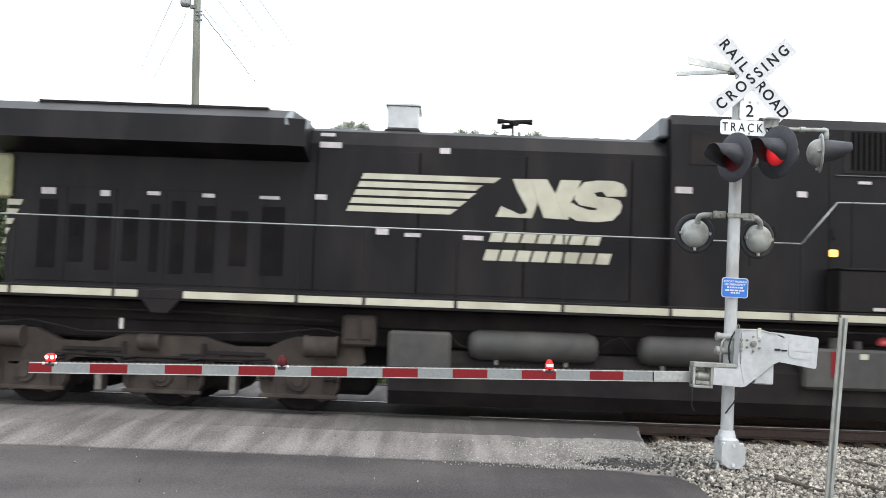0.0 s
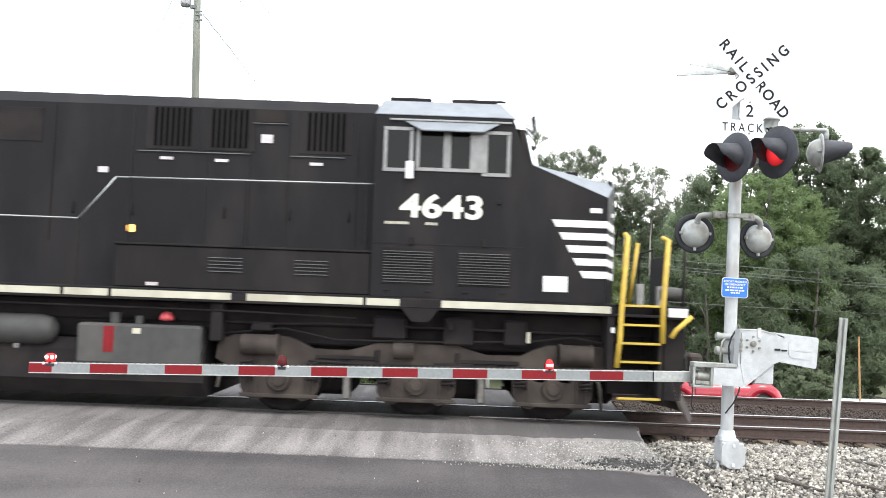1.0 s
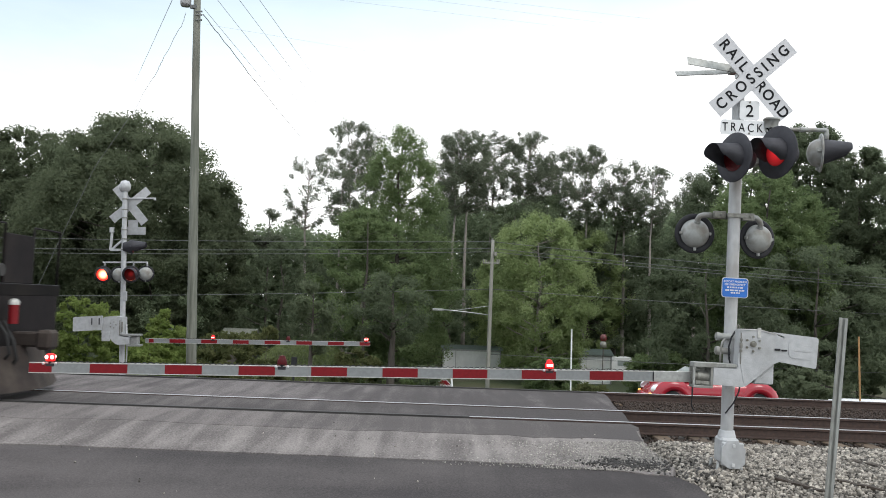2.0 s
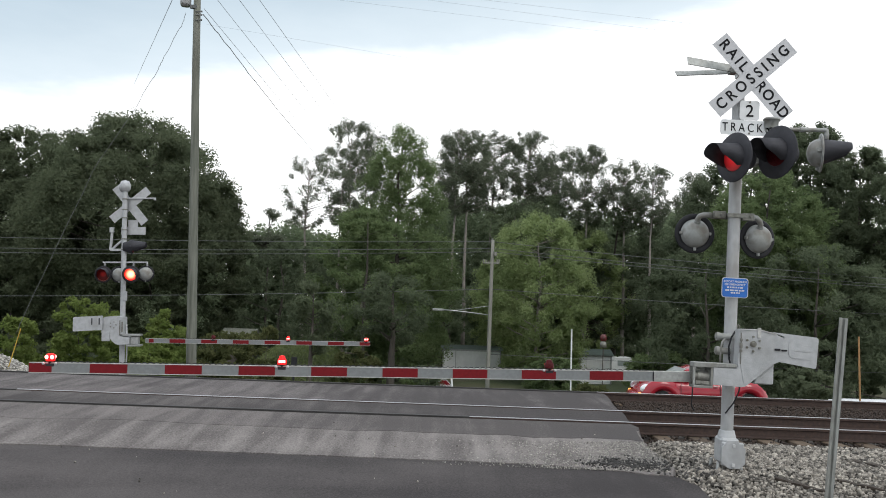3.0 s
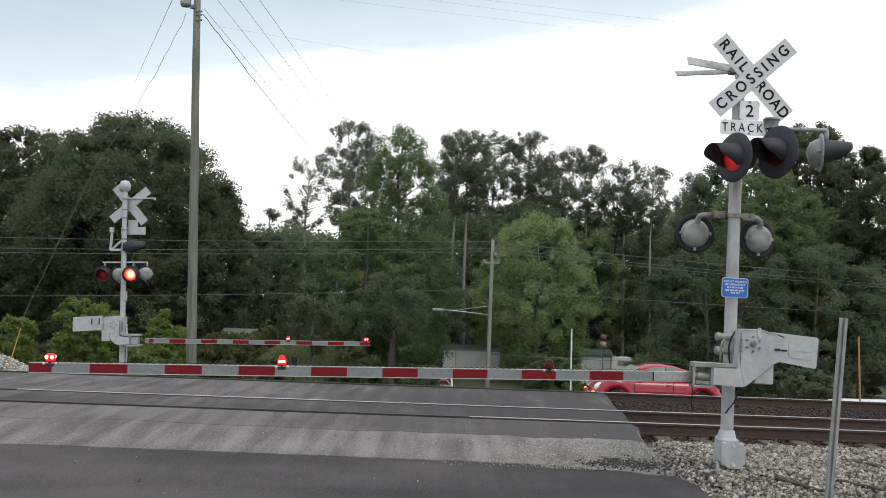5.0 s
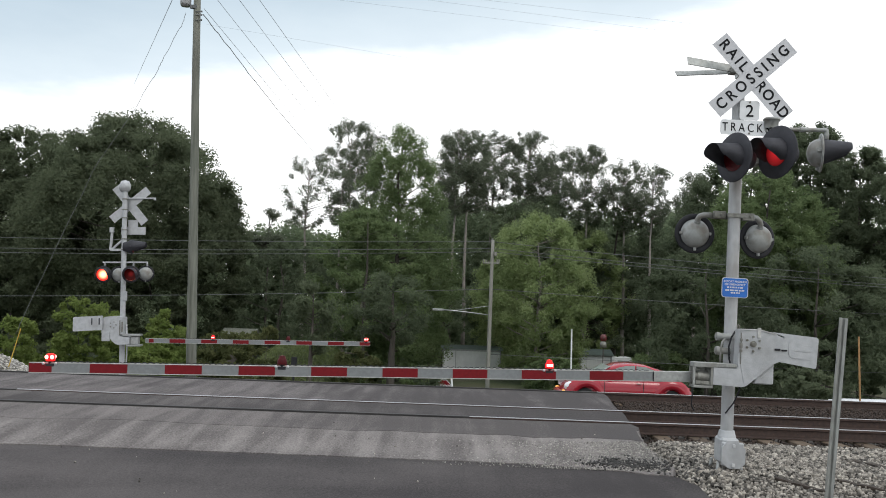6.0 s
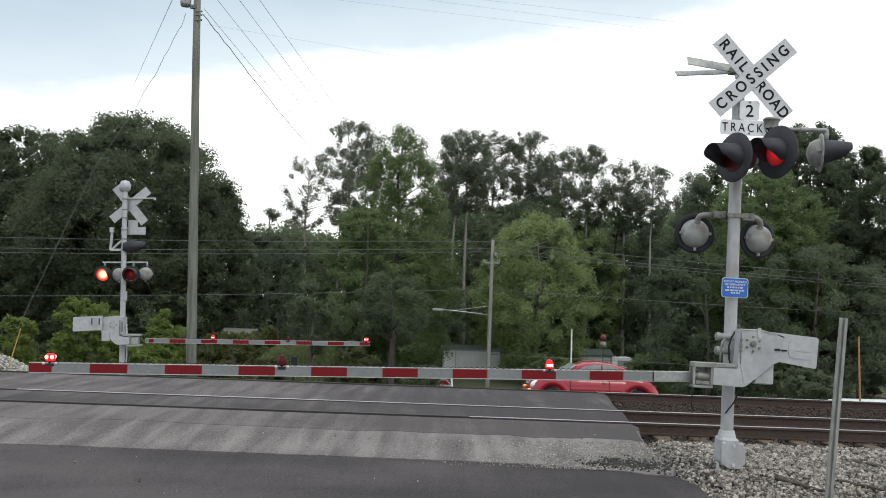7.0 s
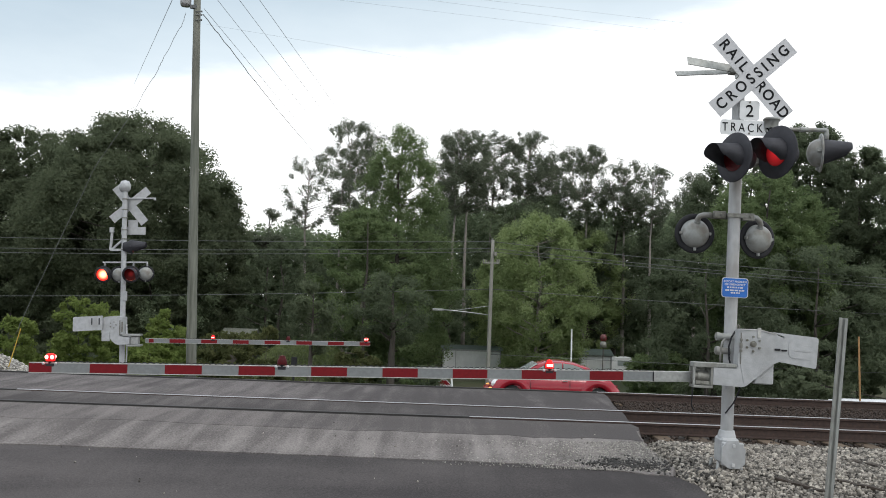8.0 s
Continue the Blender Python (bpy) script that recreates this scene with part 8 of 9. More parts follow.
def tree(label, x, y, z, h, w, profile, mat, n_clumps, per_clump, leaf, clump_r, seed, trunk_r=0.25, bark=None, gaps=-0.1, shell=0.5, limbs=9, name="tree", group="trees", flat=0.2, rough=0.45, lumps=0.30, squash=0.6, slim=1.0, inner=0.12, spray=2.9):
    """A crown grown inside an uneven envelope. profile(u): half-width as a share of w at height u * h, or 0 for bare stem.
    gaps: how much of the crown is left open, by wandering noise; shell: how far the leaves keep to the outside."""
    bark = bark or M_BARK
    rng = np.random.default_rng(seed)
    t = thing(name, label, "tree" if name == "tree" else "bush", pose(x, y, z), group=group)
    c = []
    scale = rough / max(0.5, clump_r)
    tries = 0
    while len(c) < n_clumps and tries < n_clumps * 12:
        tries += 1
        u = rng.uniform(0.02, 1.0)
        half = profile(u) * w
        if half <= 0.02 * w or rng.uniform() > (half / w) ** 1.2 + 0.06:
            continue
        a, r = rng.uniform(0, 2 * math.pi), rng.uniform(0, 1) ** (0.5 * (1 - shell) + 0.04)
        lump = 1.0 + lumps * noise.noise(Vector((math.cos(a) * 1.7 + seed, math.sin(a) * 1.7, u * h * 0.35)))
        p = Vector((math.cos(a) * half * r * lump, math.sin(a) * half * r * lump * 0.85, u * h))
        if noise.noise(Vector((p.x * scale + seed * 3.7, p.y * scale, p.z * scale * 1.25))) < gaps:
            continue
        c.append(p)
    c = np.array([tuple(p) for p in c])
    m = len(c)
    cr = clump_r * rng.uniform(0.55, 1.35, (m, 1))
    k = rng.poisson(per_clump, m)
    idx = np.repeat(np.arange(m), k)
    off = rng.normal(size=(len(idx), 3))
    off /= np.linalg.norm(off, axis=1, keepdims=True)
    off *= rng.uniform(0, 1, (len(idx), 1)) ** 0.42
    off[:, 2] *= squash
    # fine leaves on the clumps' outside, broader sprays inside them that close the crown
    jdx = np.repeat(np.arange(m), max(1, int(per_clump * inner)))
    deep = rng.normal(size=(len(jdx), 3))
    deep /= np.linalg.norm(deep, axis=1, keepdims=True)
    deep *= rng.uniform(0, 0.62, (len(jdx), 1))
    hub = c[jdx] * (0.90, 0.90, 0.985)
    spots = np.concatenate([c[idx] + off * cr[idx], hub + deep * cr[jdx]])
    sizes = np.concatenate([np.full(len(idx), leaf), np.full(len(jdx), leaf * spray)])[:, None]
    leaves("crown", spots, sizes, mat, t, seed + 1, flat, slim=slim)
    b = Build()
    rnd = random.Random(seed)
    top = 0.93 * h
    spine = [Vector((rnd.uniform(-0.03, 0.03) * w * 2 * q, rnd.uniform(-0.1, 0.1), -0.3 + (top + 0.3) * q)) for q in [i / 7 for i in range(8)]]
    b.path(spine, [trunk_r * (1 - 0.85 * i / 7) for i in range(8)], 8)
    for i in rng.permutation(m)[:limbs]:
        tip = Vector(c[i])
        q = min(0.95, max(0.22, (tip.z - 0.35 * math.hypot(tip.x, tip.y)) / top))
        f = q * 7
        base = spine[int(f)].lerp(spine[min(7, int(f) + 1)], f - int(f))
        mid = base.lerp(tip, 0.5) + Vector((0, 0, -0.10 * (tip - base).length * rnd.uniform(-0.3, 0.8)))
        r = trunk_r * (1 - 0.80 * q) * 0.5
        b.path([base, mid, tip], [r, r * 0.6, r * 0.2], 5)
    part("trunk", b, bark, t, "tapered trunk with limbs reaching into the crown")
    return t


def build_small_lamp():
    """Small far red beacon on a pale bracket, seen among the trees."""
    s = thing("red_beacon", "small dull red lamp with a pale housing on a thin post", "beacon", pose(8.13, 44, -3.9))
    b = Build()
    b.tube((0, 0, 0), (0, 0, 3.75), 0.025, n=8)
    part("post", b, M_BARK, s)
    b = Build()
    b.lathe([(0.0, 0.0), (0.17, 0.0), (0.16, 0.22), (0.12, 0.30), (0.0, 0.34)], pose(0, 0, 3.70), 14)
    part("housing", b, M_DIRTYGALV, s, "dull grey housing")
    b = Build()
    b.lathe([(0.12, 0.0), (0.17, 0.06), (0.17, 0.22), (0.10, 0.32), (0.0, 0.34)], pose(0, 0, 4.03), 14)
    part("lens", b, material("dull_red_lens", (0.15, 0.022, 0.02), (0.04, 0.01, 0.01), 0.4, grain=9), s, "dull red lens")


build_small_lamp()


def px(x, d):
    return (x - 784) / 1560.0 * d


def up(y, d, x=784):
    return 1.73 + (537 + (x - 784) * 0.036 - y) / 1560.0 * d


def dome(u):
    """Broad rounded crown that starts a little above the ground."""
    return 0.0 if u < 0.10 else min(1.0, 0.55 + 1.3 * (u - 0.10)) * math.sqrt(max(0.0, 1 - max(0.0, (u - 0.45) / 0.55) ** 2.2))


def spire(u):
    """Tall full crown that narrows towards the top."""
    return 0.0 if u < 0.06 else (0.75 + 0.35 * math.sin(min(1.0, u / 0.35) * 1.5)) * max(0.0, 1 - u ** 2.6) ** 0.6 * 0.92


def tuft(u):
    """Pine: bare stem, tufted crown over the upper half."""
    return 0.0 if u < 0.66 else math.sqrt(max(0.0, 1 - ((u - 0.835) / 0.175) ** 2)) * (0.8 + 0.2 * math.sin(u * 40))


def hedge(u):
    """Dense lower growth at the wood's edge."""
    return max(0.0, 1 - u ** 4) ** 0.5


def lofty(u):
    """Rounded crown over a clear trunk."""
    return 0.0 if u < 0.46 else math.sqrt(max(0.0, 1 - ((u - 0.73) / 0.29) ** 2))


FORMS = {"high": (lofty, 9.0, 0.6, -0.4), "round": (dome, 9.0, 0.72, -0.40), "tall": (spire, 8.5, 0.55, -0.26), "pine": (tuft, 6.2, 0.1, 0.03), "wall": (hedge, 4.6, 0.75, -0.4)}


def plant(label, x_mid, d, top_y, width_px, mat, seed, shape="round", dens=1.0, leaf=0.17, bark=None, **kw):
    """A tree by the direction and distance of its crown: sizes follow from the distance."""
    z0 = ground_z(0, d)
    h, w = up(top_y, d, x_mid) - z0, width_px / 1560.0 * d / 2
    profile, amount, shell, gaps = FORMS[shape]
    pine = shape == "pine"
    n = int(dens * max(60, w * h * amount * (0.55 if pine else 1.0)))
    kw.setdefault("limbs", 60 if pine else 16)
    kw.setdefault("squash", 0.95 if pine else 0.7)
    kw.setdefault("slim", 0.6 if pine else 0.9)
    kw.setdefault("inner", 0.05 if pine else 0.07 if shape == "tall" else 0.12)
    kw.setdefault("spray", 2.2 if pine else 2.9)
    kw.setdefault("gaps", gaps)
    kw.setdefault("trunk_r", (0.0085 if pine else 0.013) * h + 0.03)
    return tree(label, px(x_mid, d), d, z0, h, w, profile, mat, n, 105 if pine else 150, leaf * (0.40 if pine else 0.40), 0.40 if pine else max(0.5, w * 0.12), seed,
                bark=bark, shell=shell, **kw)


OAK = "broad dark green oak with a dense rounded crown"
HARD = "leafy dark green hardwood in the tree line"
PINE = "tall thin pine with sparse tufted crown"
MID = "mid-green leafy tree with a tall uneven crown"
LIGHT = "fresh light green tree standing forward of the woods"
plant(OAK, 222, 57, 203, 385, M_OAK, 11, leaf=0.21, dens=1.0, gaps=-0.46)
plant(OAK, 20, 59, 224, 300, M_OAK, 12, leaf=0.2, dens=0.85, gaps=-0.6)
plant(OAK, 215, 67, 238, 330, M_OAK, 52, leaf=0.22, dens=0.5, gaps=-0.6)
plant(OAK, -60, 58, 235, 240, M_OAK, 14, leaf=0.2, dens=0.4)
plant(OAK, 385, 57, 308, 88, M_OAK, 13, leaf=0.18, dens=1.3, gaps=-0.5)
plant(PINE, 540, 66, 275, 130, M_PINE, 21, "pine", bark=M_PINEBARK, dens=0.46, gaps=0.10, limbs=110)
plant(PINE, 600, 62, 300, 70, M_PINE, 78, "pine", bark=M_PINEBARK, dens=1.0, gaps=0.05)
plant(PINE, 612, 70, 212, 130, M_PINE, 22, "pine", bark=M_PINEBARK, dens=0.81)
plant(PINE, 645, 72, 235, 100, M_PINE, 45, "pine", bark=M_PINEBARK, dens=0.75)
plant(MID, 705, 60, 222, 215, M_MIDLEAF, 23, "tall", dens=1.45, leaf=0.15, gaps=-0.24, inner=0.05, spray=2.2, squash=1.0, limbs=60)
plant(PINE, 802, 70, 234, 130, M_PINE, 24, "pine", bark=M_PINEBARK, dens=1.22, gaps=0.04)
plant(PINE, 824, 71, 230, 130, M_PINE, 25, "pine", bark=M_PINEBARK, dens=1.22, gaps=0.04)
plant(PINE, 868, 76, 234, 110, M_PINE, 49, "pine", bark=M_PINEBARK, dens=1.15, gaps=0.05)
plant(PINE, 930, 76, 233, 130, M_PINE, 26, "pine", bark=M_PINEBARK, dens=1.3, gaps=0.03)
plant(PINE, 980, 78, 270, 110, M_PINE, 46, "pine", bark=M_PINEBARK, dens=1.30)
plant(PINE, 1035, 74, 258, 120, M_PINE, 27, "pine", bark=M_PINEBARK, dens=1.16)
plant(PINE, 1105, 74, 282, 100, M_PINE, 28, "pine", bark=M_PINEBARK, dens=1.02)
plant(PINE, 1152, 72, 295, 90, M_PINE, 29, "pine", bark=M_PINEBARK, dens=0.96)
plant(PINE, 1230, 72, 305, 100, M_PINE, 47, "pine", bark=M_PINEBARK, dens=1.30)
plant(LIGHT, 955, 60, 384, 195, M_LIGHTLEAF, 30, dens=1.0, leaf=0.17, lumps=0.45, gaps=-0.25, squash=1.2, bark=M_PINEBARK, limbs=46)
plant(LIGHT, 1045, 74, 405, 130, M_LIGHTLEAF, 50, dens=0.6, leaf=0.2, lumps=0.4, gaps=-0.55, squash=1.1)
plant(LIGHT, 885, 67, 455, 110, M_LIGHTLEAF, 51, dens=0.6, leaf=0.2, lumps=0.4, gaps=-0.55, squash=1.1)
plant(MID, 650, 55, 372, 210, M_MIDLEAF, 31, "wall", dens=1.0)
plant(HARD, 500, 58, 418, 200, M_DEEPLEAF, 32, "wall", dens=1.3, leaf=0.15, lumps=0.6, spray=1.5, inner=0.2)
plant(HARD, 475, 62, 372, 70, M_PINE, 77, "pine", dens=0.9, limbs=60, squash=0.5)
plant(HARD, 700, 47, 490, 130, M_DEEPLEAF, 75, "high", trunk_r=0.26, dens=0.5, leaf=0.14)
plant(HARD, 558, 43, 505, 80, M_OAK, 76, "high", trunk_r=0.16, dens=0.5, leaf=0.14)
plant(HARD, 905, 74, 362, 190, M_HAZYLEAF, 33, "wall", dens=1.0)
plant(HARD, 965, 76, 346, 200, M_HAZYLEAF, 34, "round", dens=0.85)
plant(HARD, 1090, 76, 345, 230, M_DEEPLEAF, 35, "wall", dens=1.0)
plant(HARD, 1270, 58, 292, 200, M_DEEPLEAF, 36, "tall", dens=1.1)
plant(MID, 1360, 54, 300, 260, M_MIDLEAF, 37, "round", dens=1.0)
plant(HARD, 1435, 60, 214, 190, M_DEEPLEAF, 38, "round", dens=1.1)
plant(HARD, 1525, 57, 256, 200, M_DEEPLEAF, 39, "round", dens=1.0)
plant(HARD, 1330, 64, 262, 150, M_DEEPLEAF, 48, "tall", dens=1.0)
plant(HARD, 1610, 54, 275, 200, M_DEEPLEAF, 40, "wall", dens=0.9)
plant(HARD, 790, 68, 495, 150, M_HAZYLEAF, 41, "wall", dens=1.0)
plant(HARD, 1255, 50, 440, 250, M_DEEPLEAF, 42, "wall", dens=1.0)
plant(HARD, 1450, 48, 440, 320, M_DEEPLEAF, 43, "wall", dens=1.0)
plant(OAK, 30, 56, 420, 280, M_OAK, 44, "wall", dens=0.8)
plant(HARD, 270, 56, 415, 260, M_HAZYLEAF, 79, "wall", dens=0.8)


def build_far_woods():
    """The closed mass of woods behind the tree line."""
    rng = np.random.default_rng(5)
    holder = thing("woods", "dense dark woods behind the tree line", "woods", kind="stuff")
    def crest(x):
        left = x < -9.5
        return np.where(left, 7.6, 10.2) + np.where(left, 0.45, 1.0) * (np.sin(x * 0.31) + 0.9 * np.sin(x * 0.83 + 1.0)) + 0.4 * np.sin(x * 2.1)

    # broad leaves in the mass, fine ones along its crest
    for n, size, low, high in ((120000, 0.34, 0.0, 0.87), (125000, 0.145, 0.82, 1.0)):
        x = rng.uniform(-75, 75, n) if size > 0.2 else rng.uniform(-48, 48, n)
        y = rng.uniform(80, 92, n)
        z = -5 + (low + (high - low) * rng.uniform(0, 1, n) ** 0.8) * (crest(x) + rng.normal(0, 0.3, n) + 5.0)
        leaves("foliage", np.stack([x, y, z], 1), size, M_HAZYLEAF, holder, 6)


build_far_woods()


def bush(label, x_px, d, top_y, width_px, mat, seed, dens=1.0, leaf=0.05):
    z0 = ground_z(0, d)
    h, w = up(top_y, d, x_px) - z0, width_px / 1560.0 * d / 2
    return tree(label, px(x_px, d), d, z0, h, w, hedge, mat, int(dens * max(40, 34 * w * h)), 70, leaf, max(0.2, w * 0.16), seed, trunk_r=0.03,
                name="bush", group="bushes", limbs=6, shell=0.3, gaps=-0.15)


def build_bank_grass():
    """Rough grass on the bank."""
    rng = np.random.default_rng(31)
    holder = thing("grass", "rough green grass on the bank at the wood's edge", "grass", kind="stuff")
    x, y = rng.uniform(-11.0, -4.6, 26000), rng.uniform(36, 56, 26000)
    z = np.array([ground_top(a, c) for a, c in zip(x, y)]) + 0.03
    leaves("blades", np.stack([x, y, z], 1), 0.10, M_BANKGRASS, holder, 32, flat=-1.2, slim=0.35)


build_bank_grass()


def build_bank_post():
    p = thing("marker_post", "short black post standing in the grass", "post", pose(-6.85, 42, ground_top(-6.85, 42) - 0.05))
    top = up(632, 42, 528) - p.location.z
    b = Build()
    b.tube((0, 0, 0), (0, 0, top - 0.32), 0.05, n=10)
    part("shaft", b, M_BLACKPAINT, p)
    b = Build()
    b.box(-0.13, 0.13, -0.10, 0.10, top - 0.36, top, 0.02)
    part("head", b, M_BLACKPAINT, p, "small black box on the post")


build_bank_post()

BR = "bright green leafy roadside bush"
bush(BR, 30, 30, 558, 110, M_BUSH, 60)
bush(BR, 150, 31, 528, 130, M_BUSH, 61)
bush(BR, 225, 32, 545, 90, M_BUSH, 62)
bush(BR, 308, 31, 548, 90, M_BUSH, 63)
bush(BR, 275, 30, 600, 130, M_BUSH, 64)
bush("tangle of dry brownish weeds and saplings", 420, 33, 590, 150, M_BROWNBUSH, 65)
bush("tangle of dry brownish weeds and saplings", 480, 36, 580, 90, M_BROWNBUSH, 66)
bush("grey-brown leafy shrub at the wood's edge", 636, 45, 618, 105, M_BROWNBUSH, 67)
bush("low dark shrub at the wood's edge", 1425, 36, 655, 140, M_OAK, 68, leaf=0.06)
bush("tangle of dry brownish weeds and saplings", 1052, 31, 684, 62, M_BROWNBUSH, 69)
bush("low dark shrub at the wood's edge", 985, 55, 634, 110, M_MIDLEAF, 70, leaf=0.06)
bush("low dark shrub at the wood's edge", 1175, 52, 620, 120, M_MIDLEAF, 71, leaf=0.06)
bush("low dark shrub at the wood's edge", 765, 42, 645, 70, M_DEEPLEAF, 73)


# ---- ballast stones, as loose crushed rock ----
def stones(name, label, spots, size, mat, seed, kind="stuff"):
    """spots: (n, 3) places; each stone is a small uneven lump."""
    rng = np.random.default_rng(seed)
    base = np.array([(x, y, z) for x in (-1, 1) for y in (-1, 1) for z in (-1, 1)], float) / 3 ** 0.5
    tri = np.array([(0, 1, 3), (0, 3, 2), (4, 6, 7), (4, 7, 5), (0, 4, 5), (0, 5, 1), (2, 3, 7), (2, 7, 6), (0, 2, 6), (0, 6, 4), (1, 5, 7), (1, 7, 3)])
    n = len(spots)
    q = rng.normal(size=(n, 4))
    q /= np.linalg.norm(q, axis=1, keepdims=True)
    w, x, y, z = q.T
    rot = np.stack([1 - 2 * (y * y + z * z), 2 * (x * y - z * w), 2 * (x * z + y * w), 2 * (x * y + z * w), 1 - 2 * (x * x + z * z), 2 * (y * z - x * w),
                    2 * (x * z - y * w), 2 * (y * z + x * w), 1 - 2 * (x * x + y * y)], 1).reshape(n, 3, 3)
    shape = base[None] * (rng.uniform(0.7, 1.25, (n, 8, 1)) + rng.uniform(-0.18, 0.18, (n, 8, 3))) * np.stack([rng.uniform(0.8, 1.3, n), rng.uniform(0.6, 1.0, n), rng.uniform(0.5, 0.85, n)], 1)[:, None, :]
    v = np.einsum("nij,nkj->nki", rot, shape) * (size * rng.uniform(0.55, 1.4, n) ** 1.2)[:, None, None] + spots[:, None, :]
    f = (tri[None] + (np.arange(n) * 8)[:, None, None]).reshape(-1, 3)
    me = bpy.data.meshes.new(name)
    me.vertices.add(8 * n)
    me.vertices.foreach_set("co", v.astype(np.float32).ravel())
    me.loops.add(3 * len(f))
    me.loops.foreach_set("vertex_index", f.astype(np.int32).ravel())
    me.polygons.add(len(f))
    me.polygons.foreach_set("loop_start", np.arange(0, 3 * len(f), 3, dtype=np.int32))
    me.materials.append(mat)
    me.update(calc_edges=True)
    return tagged(new(name, me), label, "gravel", kind=kind)


def strew(x0, x1, y0, y1, n, seed, lift, keep=None, sink=0.3):
    rng = np.random.default_rng(seed)
    x, y = rng.uniform(x0, x1, n), rng.uniform(y0, y1, n)
    if keep is not None:
        ok = np.array([keep(a, c) for a, c in zip(x, y)])
        x, y = x[ok], y[ok]
    z = np.array([bed_z(a, c) for a, c in zip(x, y)]) + lift + rng.uniform(-0.01, 0.02, len(x))
    return np.stack([x, y, z], 1)


def bed_z(x, y):
    """The ballast bank beside the pavement, level with the rail's foot."""
    u = min(1.0, max(0.0, (x - road_right(y) - 0.02) / 0.3))
    bank = ramped([(6, -0.42), (9.3, -0.33), (10.7, -0.15), (12.4, -0.16), (13.1, -0.205), (13.5, -0.215), (21, -0.22), (22, -0.55)], y)
    z = ground_z(x, y)
    return z + max(0.0, bank - z) * u


def ballast_bank():
    b = Build()
    xs, ys = [2.3 + 0.15 * i for i in range(34)] + [7.5 + i for i in range(10)], [8.0 + 0.2 * j for j in range(67)]
    vs = [(x, y, bed_z(x, y) - 0.012) for y in ys for x in xs]
    n = len(xs)
    b.raw(vs, [(j * n + i, j * n + i + 1, (j + 1) * n + i + 1, (j + 1) * n + i) for j in range(len(ys) - 1) for i in range(n - 1)
               if xs[i] > road_right(ys[j]) - 0.1], True)
    solid("ballast_bank", b, M_SOIL, "banked bed of dirt and ballast under the track", "ground", kind="structure")


ballast_bank()


def off_road(x, y):
    return x > road_right(y) + 0.02


stones("ballast", "pale crushed limestone ballast beside the track", np.concatenate([strew(2.4, 7.0, 8.2, 13.0, 31000, 1, 0.008, off_road), strew(7.0, 12, 8.2, 13.2, 5000, 5, 0.0, off_road)]), 0.030, M_STONE, 2)
stones("ballast_between_rails", "dirty brown ballast between the rails", np.concatenate([strew(3.0, 16, 12.9, 16.2, 5000, 3, 0.0, off_road), strew(3.0, 16, 16.2, 18.6, 10500, 6, 0.05, off_road)]), 0.026, M_DIRTYSTONE, 4)


def loose_gravel():
    rng = np.random.default_rng(8)
    n = 6500
    u = rng.beta(6.0, 1.0, n)
    x = -2.2 + 5.2 * u
    y = 10.62 + rng.uniform(0, 1, n) ** (1.0 + 0.5 * (1 - u)) * (0.9 + 0.65 * u)
    z = np.array([road_z(a, c) for a, c in zip(x, y)]) + 0.012
    ok = x < np.array([road_right(c) for c in y])
    return np.stack([x, y, z], 1)[ok]


stones("loose_gravel", "loose pale gravel scattered over the dusty pavement", loose_gravel(), 0.0095, M_GRAVEL, 9)


def gravel_pile():
    rng = np.random.default_rng(12)
    n = 9000
    a, r = rng.uniform(0, 2 * math.pi, n), np.sqrt(rng.uniform(0, 1, n))
    x, y = -12.3 + 1.35 * r * np.cos(a), 24.5 + 1.2 * r * np.sin(a)
    z = -0.78 + 0.66 * (1 - r ** 1.4) + rng.normal(0, 0.02, n)
    return np.stack([x, y, z], 1)


stones("gravel_pile", "heap of pale crushed stone beyond the tracks", gravel_pile(), 0.026, M_PALESTONE, 13)


# ---- ties, each a part of its track ----
def lay_ties(track, y, z, x0, x1, seed):
    rnd = random.Random(seed)
    b = Build()
    b.box(-0.115, 0.115, -1.30, 1.30, -0.18, 0.0, 0.012)
    me = b.mesh("tie", M_TIE)
    x = x0
    while x < x1:
        ob = new("tie", me)
        ob.parent = track
        ob.matrix_basis = pose(x + rnd.uniform(-0.02, 0.02), rnd.uniform(-0.03, 0.03), -0.178 + rnd.uniform(-0.012, 0.0), 0, 0, rnd.uniform(-1, 1))
        x += 0.52


lay_ties(TRACK_NEAR, NEAR_Y, 0, 3.45, 26, 1)
lay_ties(TRACK_FAR, FAR_Y, 0, 3.75, 26, 2)


def scatter_road():
    rng = np.random.default_rng(21)
    n = 70
    x, y = rng.uniform(-6.5, 2.4, n), rng.uniform(7.2, 13.2, n)
    return np.stack([x, y, np.array([road_z(a, c) for a, c in zip(x, y)]) + 0.014], 1)


stones("road_pebbles", "odd pale pebbles lying on the asphalt", scatter_road(), 0.014, M_STONE, 22)


def oily_patch():
    rng = np.random.default_rng(31)
    a = np.stack([rng.normal(3.06, 0.14, 700), rng.normal(10.75, 0.18, 700)], 1)
    c = np.stack([rng.normal(2.35, 0.24, 420), rng.normal(10.95, 0.13, 420)], 1)
    xy = np.concatenate([a, c])
    z = np.array([max(bed_z(p, q), road_z(p, q) if p < road_right(q) else -9) for p, q in xy]) + 0.02
    return np.concatenate([xy, z[:, None]], 1)


stones("oily_ballast", "ballast stones blackened with oil", oily_patch(), 0.019, M_OILSTONE, 32)


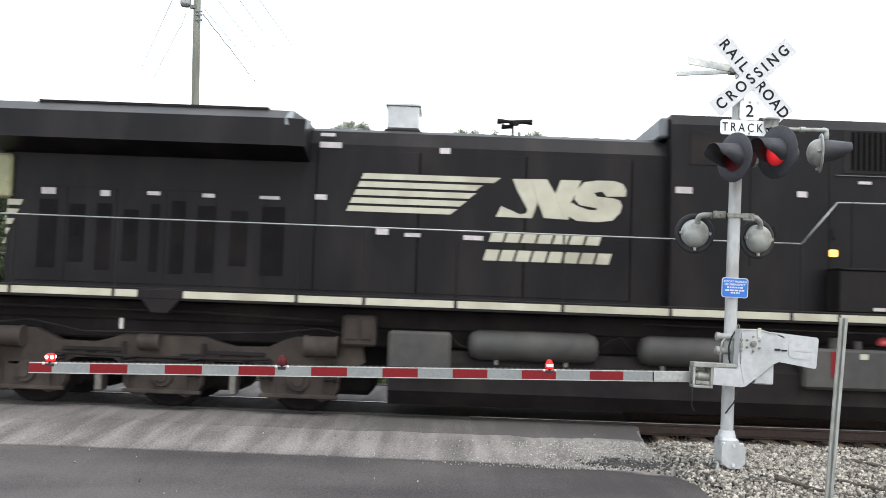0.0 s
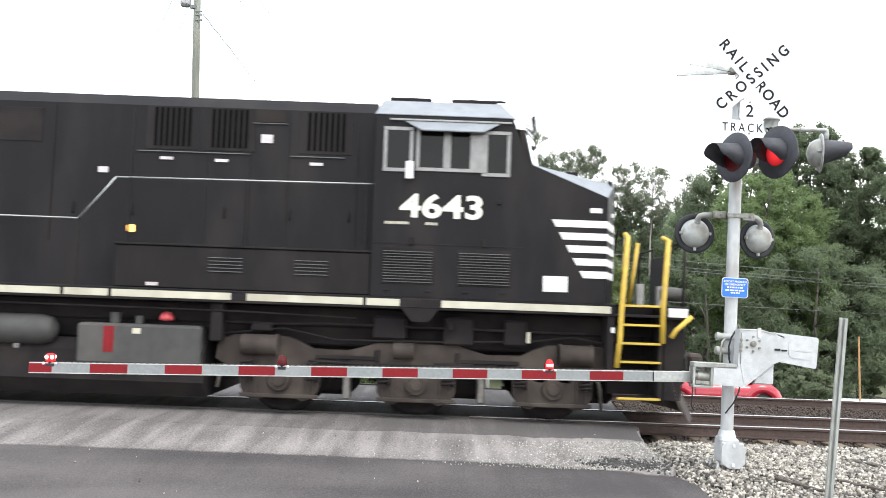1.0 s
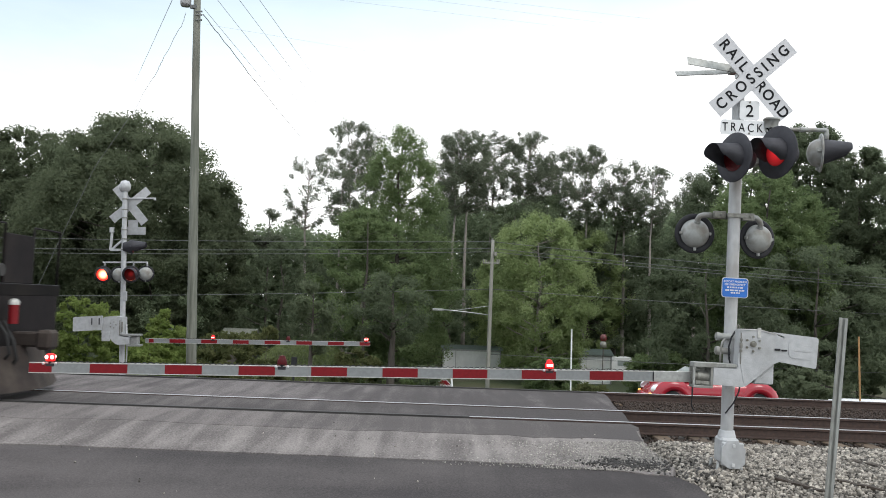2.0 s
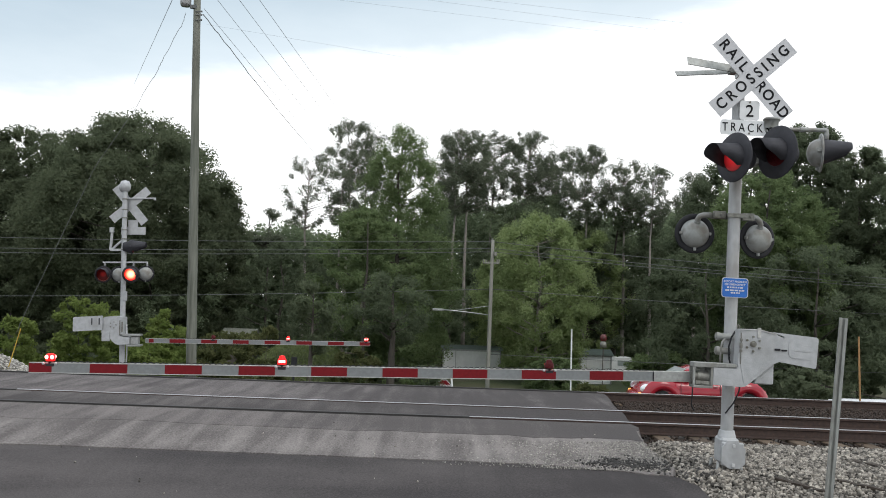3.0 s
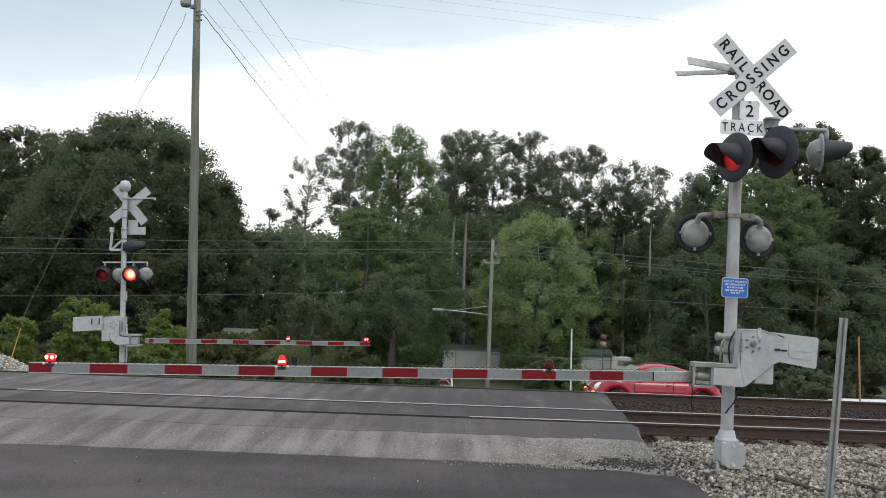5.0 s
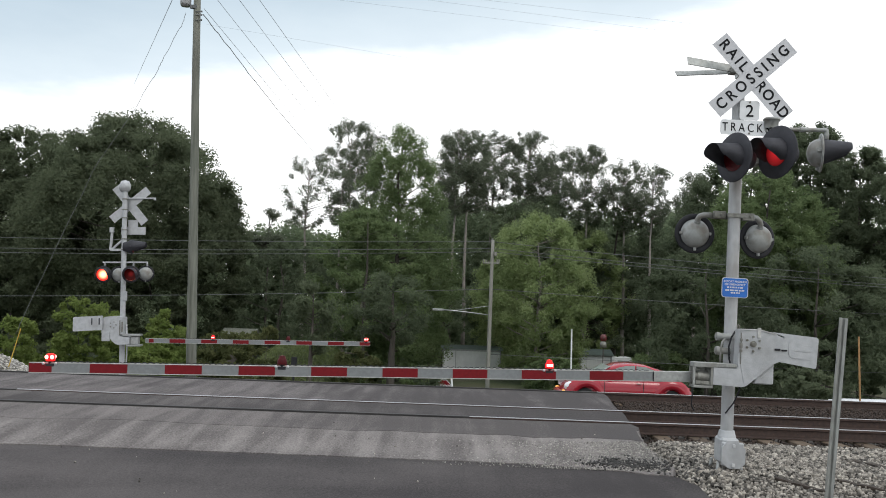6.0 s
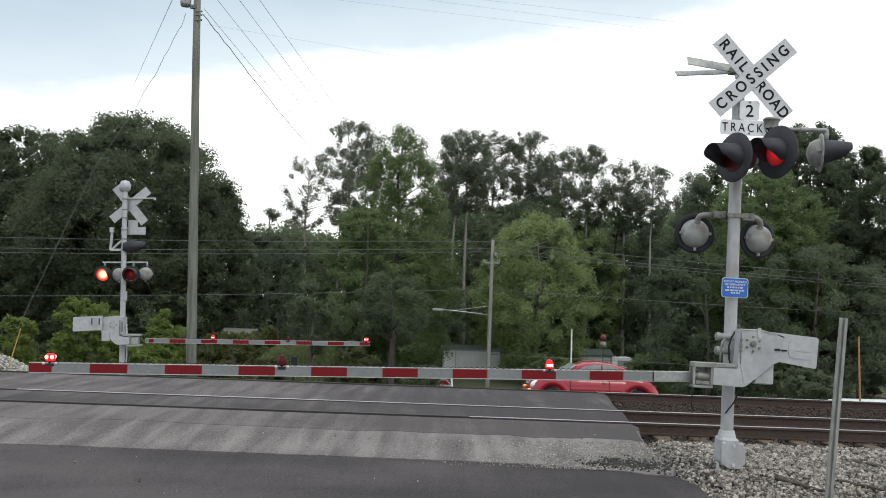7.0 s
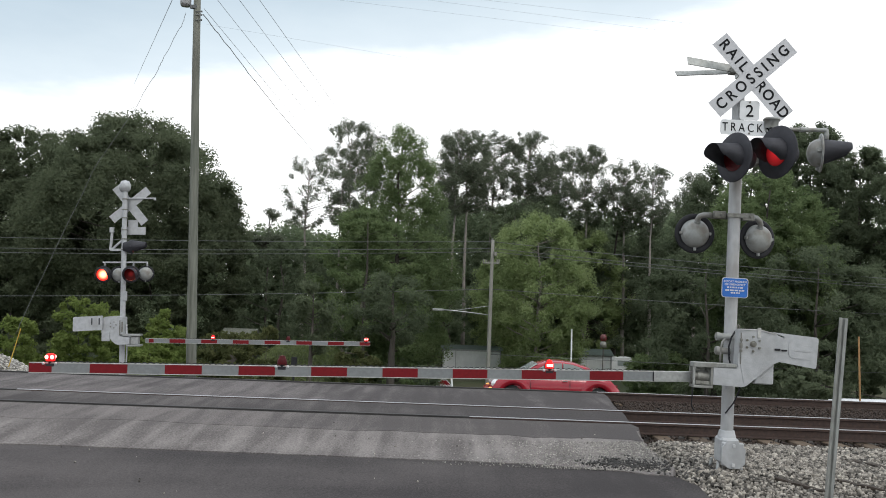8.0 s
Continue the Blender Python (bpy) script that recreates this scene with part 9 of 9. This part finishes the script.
# ---- old timber half buried in the ballast ----
def buried_timber(p, q, w):
    b = Build()
    zp, zq = bed_z(*p) + 0.02, bed_z(*q) + 0.02
    d = (Vector((*q, zq)) - Vector((*p, zp)))
    n = Vector((-d.y, d.x, 0)).normalized() * w
    vs = []
    for k in range(7):
        c = Vector((*p, zp)).lerp(Vector((*q, zq)), k / 6) + Vector((0, 0, 0.006 * math.sin(k * 2.3)))
        vs += [c - n * (1 + 0.2 * math.sin(k * 1.7)), c + n, c + n + Vector((0, 0, 0.035)), c - n + Vector((0, 0, 0.03))]
    fs = [(4 * k + i, 4 * k + (i + 1) % 4, 4 * k + 4 + (i + 1) % 4, 4 * k + 4 + i) for k in range(6) for i in range(4)] + [(3, 2, 1, 0), (24, 25, 26, 27)]
    b.raw(vs, fs, False)
    solid("timber_strip", b, M_OLDTIMBER, "dark weathered timber strip half buried in the ballast", "timber", group="buried timber")


buried_timber((3.93, 10.30), (4.33, 9.94), 0.03)
buried_timber((5.35, 11.6), (5.62, 11.0), 0.04)
buried_timber((4.64, 10.3), (5.15, 9.98), 0.03)


# ---- what moves ----
def train_x(t):
    return -(10.76 * t - 0.08 * t * t)


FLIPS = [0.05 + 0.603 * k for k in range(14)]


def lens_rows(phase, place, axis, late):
    """Rows of the lens drum: half a turn at each change imitates the lamps switching. Phase 1 shows its lit face after
    the first change.
    """
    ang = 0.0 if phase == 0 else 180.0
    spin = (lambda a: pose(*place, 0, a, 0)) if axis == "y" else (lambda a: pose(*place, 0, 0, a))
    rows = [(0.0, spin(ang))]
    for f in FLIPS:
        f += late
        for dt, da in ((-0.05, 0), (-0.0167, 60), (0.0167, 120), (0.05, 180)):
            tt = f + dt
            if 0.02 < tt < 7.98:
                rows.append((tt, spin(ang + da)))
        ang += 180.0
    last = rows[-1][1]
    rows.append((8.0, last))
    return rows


def motions():
    ts = [0.0, 0.25, 0.5, 0.75, 1.0, 1.25, 1.5, 1.75, 2.0, 2.5, 3.0, 4.0, 5.0, 6.0, 7.0, 8.0]
    walk(LOCO, [(t, pose(train_x(t), NEAR_Y, 0)) for t in ts])
    n = 121
    for w, ax in LOCO_WHEELS:
        rows = []
        for k in range(n):
            t = 8.0 * k / (n - 1)
            rows.append((t, pose(ax, 0, 0.525, 0, math.degrees(train_x(t) / 0.525), 0)))
        walk(w, rows)
    nose = [(0.0, 6.26), (1.0, 6.26), (1.6, 6.22), (2.2, 6.11), (3.0, 5.84), (3.5, 5.57), (4.0, 5.26), (4.5, 4.87), (5.25, 4.25),
            (6.0, 3.59), (6.5, 3.12), (7.0, 2.59), (7.5, 2.04), (8.0, 1.43)]
    walk(CAR, [(t, pose(x, 26.9, -1.25)) for t, x in nose])
    fine = [i * 0.25 for i in range(33)]
    for w, x0, s in CAR_WHEELS:
        rows = []
        for t in fine:
            for (ta, xa), (tb, xb) in zip(nose, nose[1:]):
                if ta <= t <= tb:
                    q = xa + (xb - xa) * (t - ta) / (tb - ta)
                    break
            rows.append((t, pose(x0, s * 0.76, 0.325, 0, math.degrees((q - 6.22) / 0.325), 0)))
        walk(w, rows)
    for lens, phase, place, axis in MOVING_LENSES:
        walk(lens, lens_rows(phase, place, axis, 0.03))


motions()
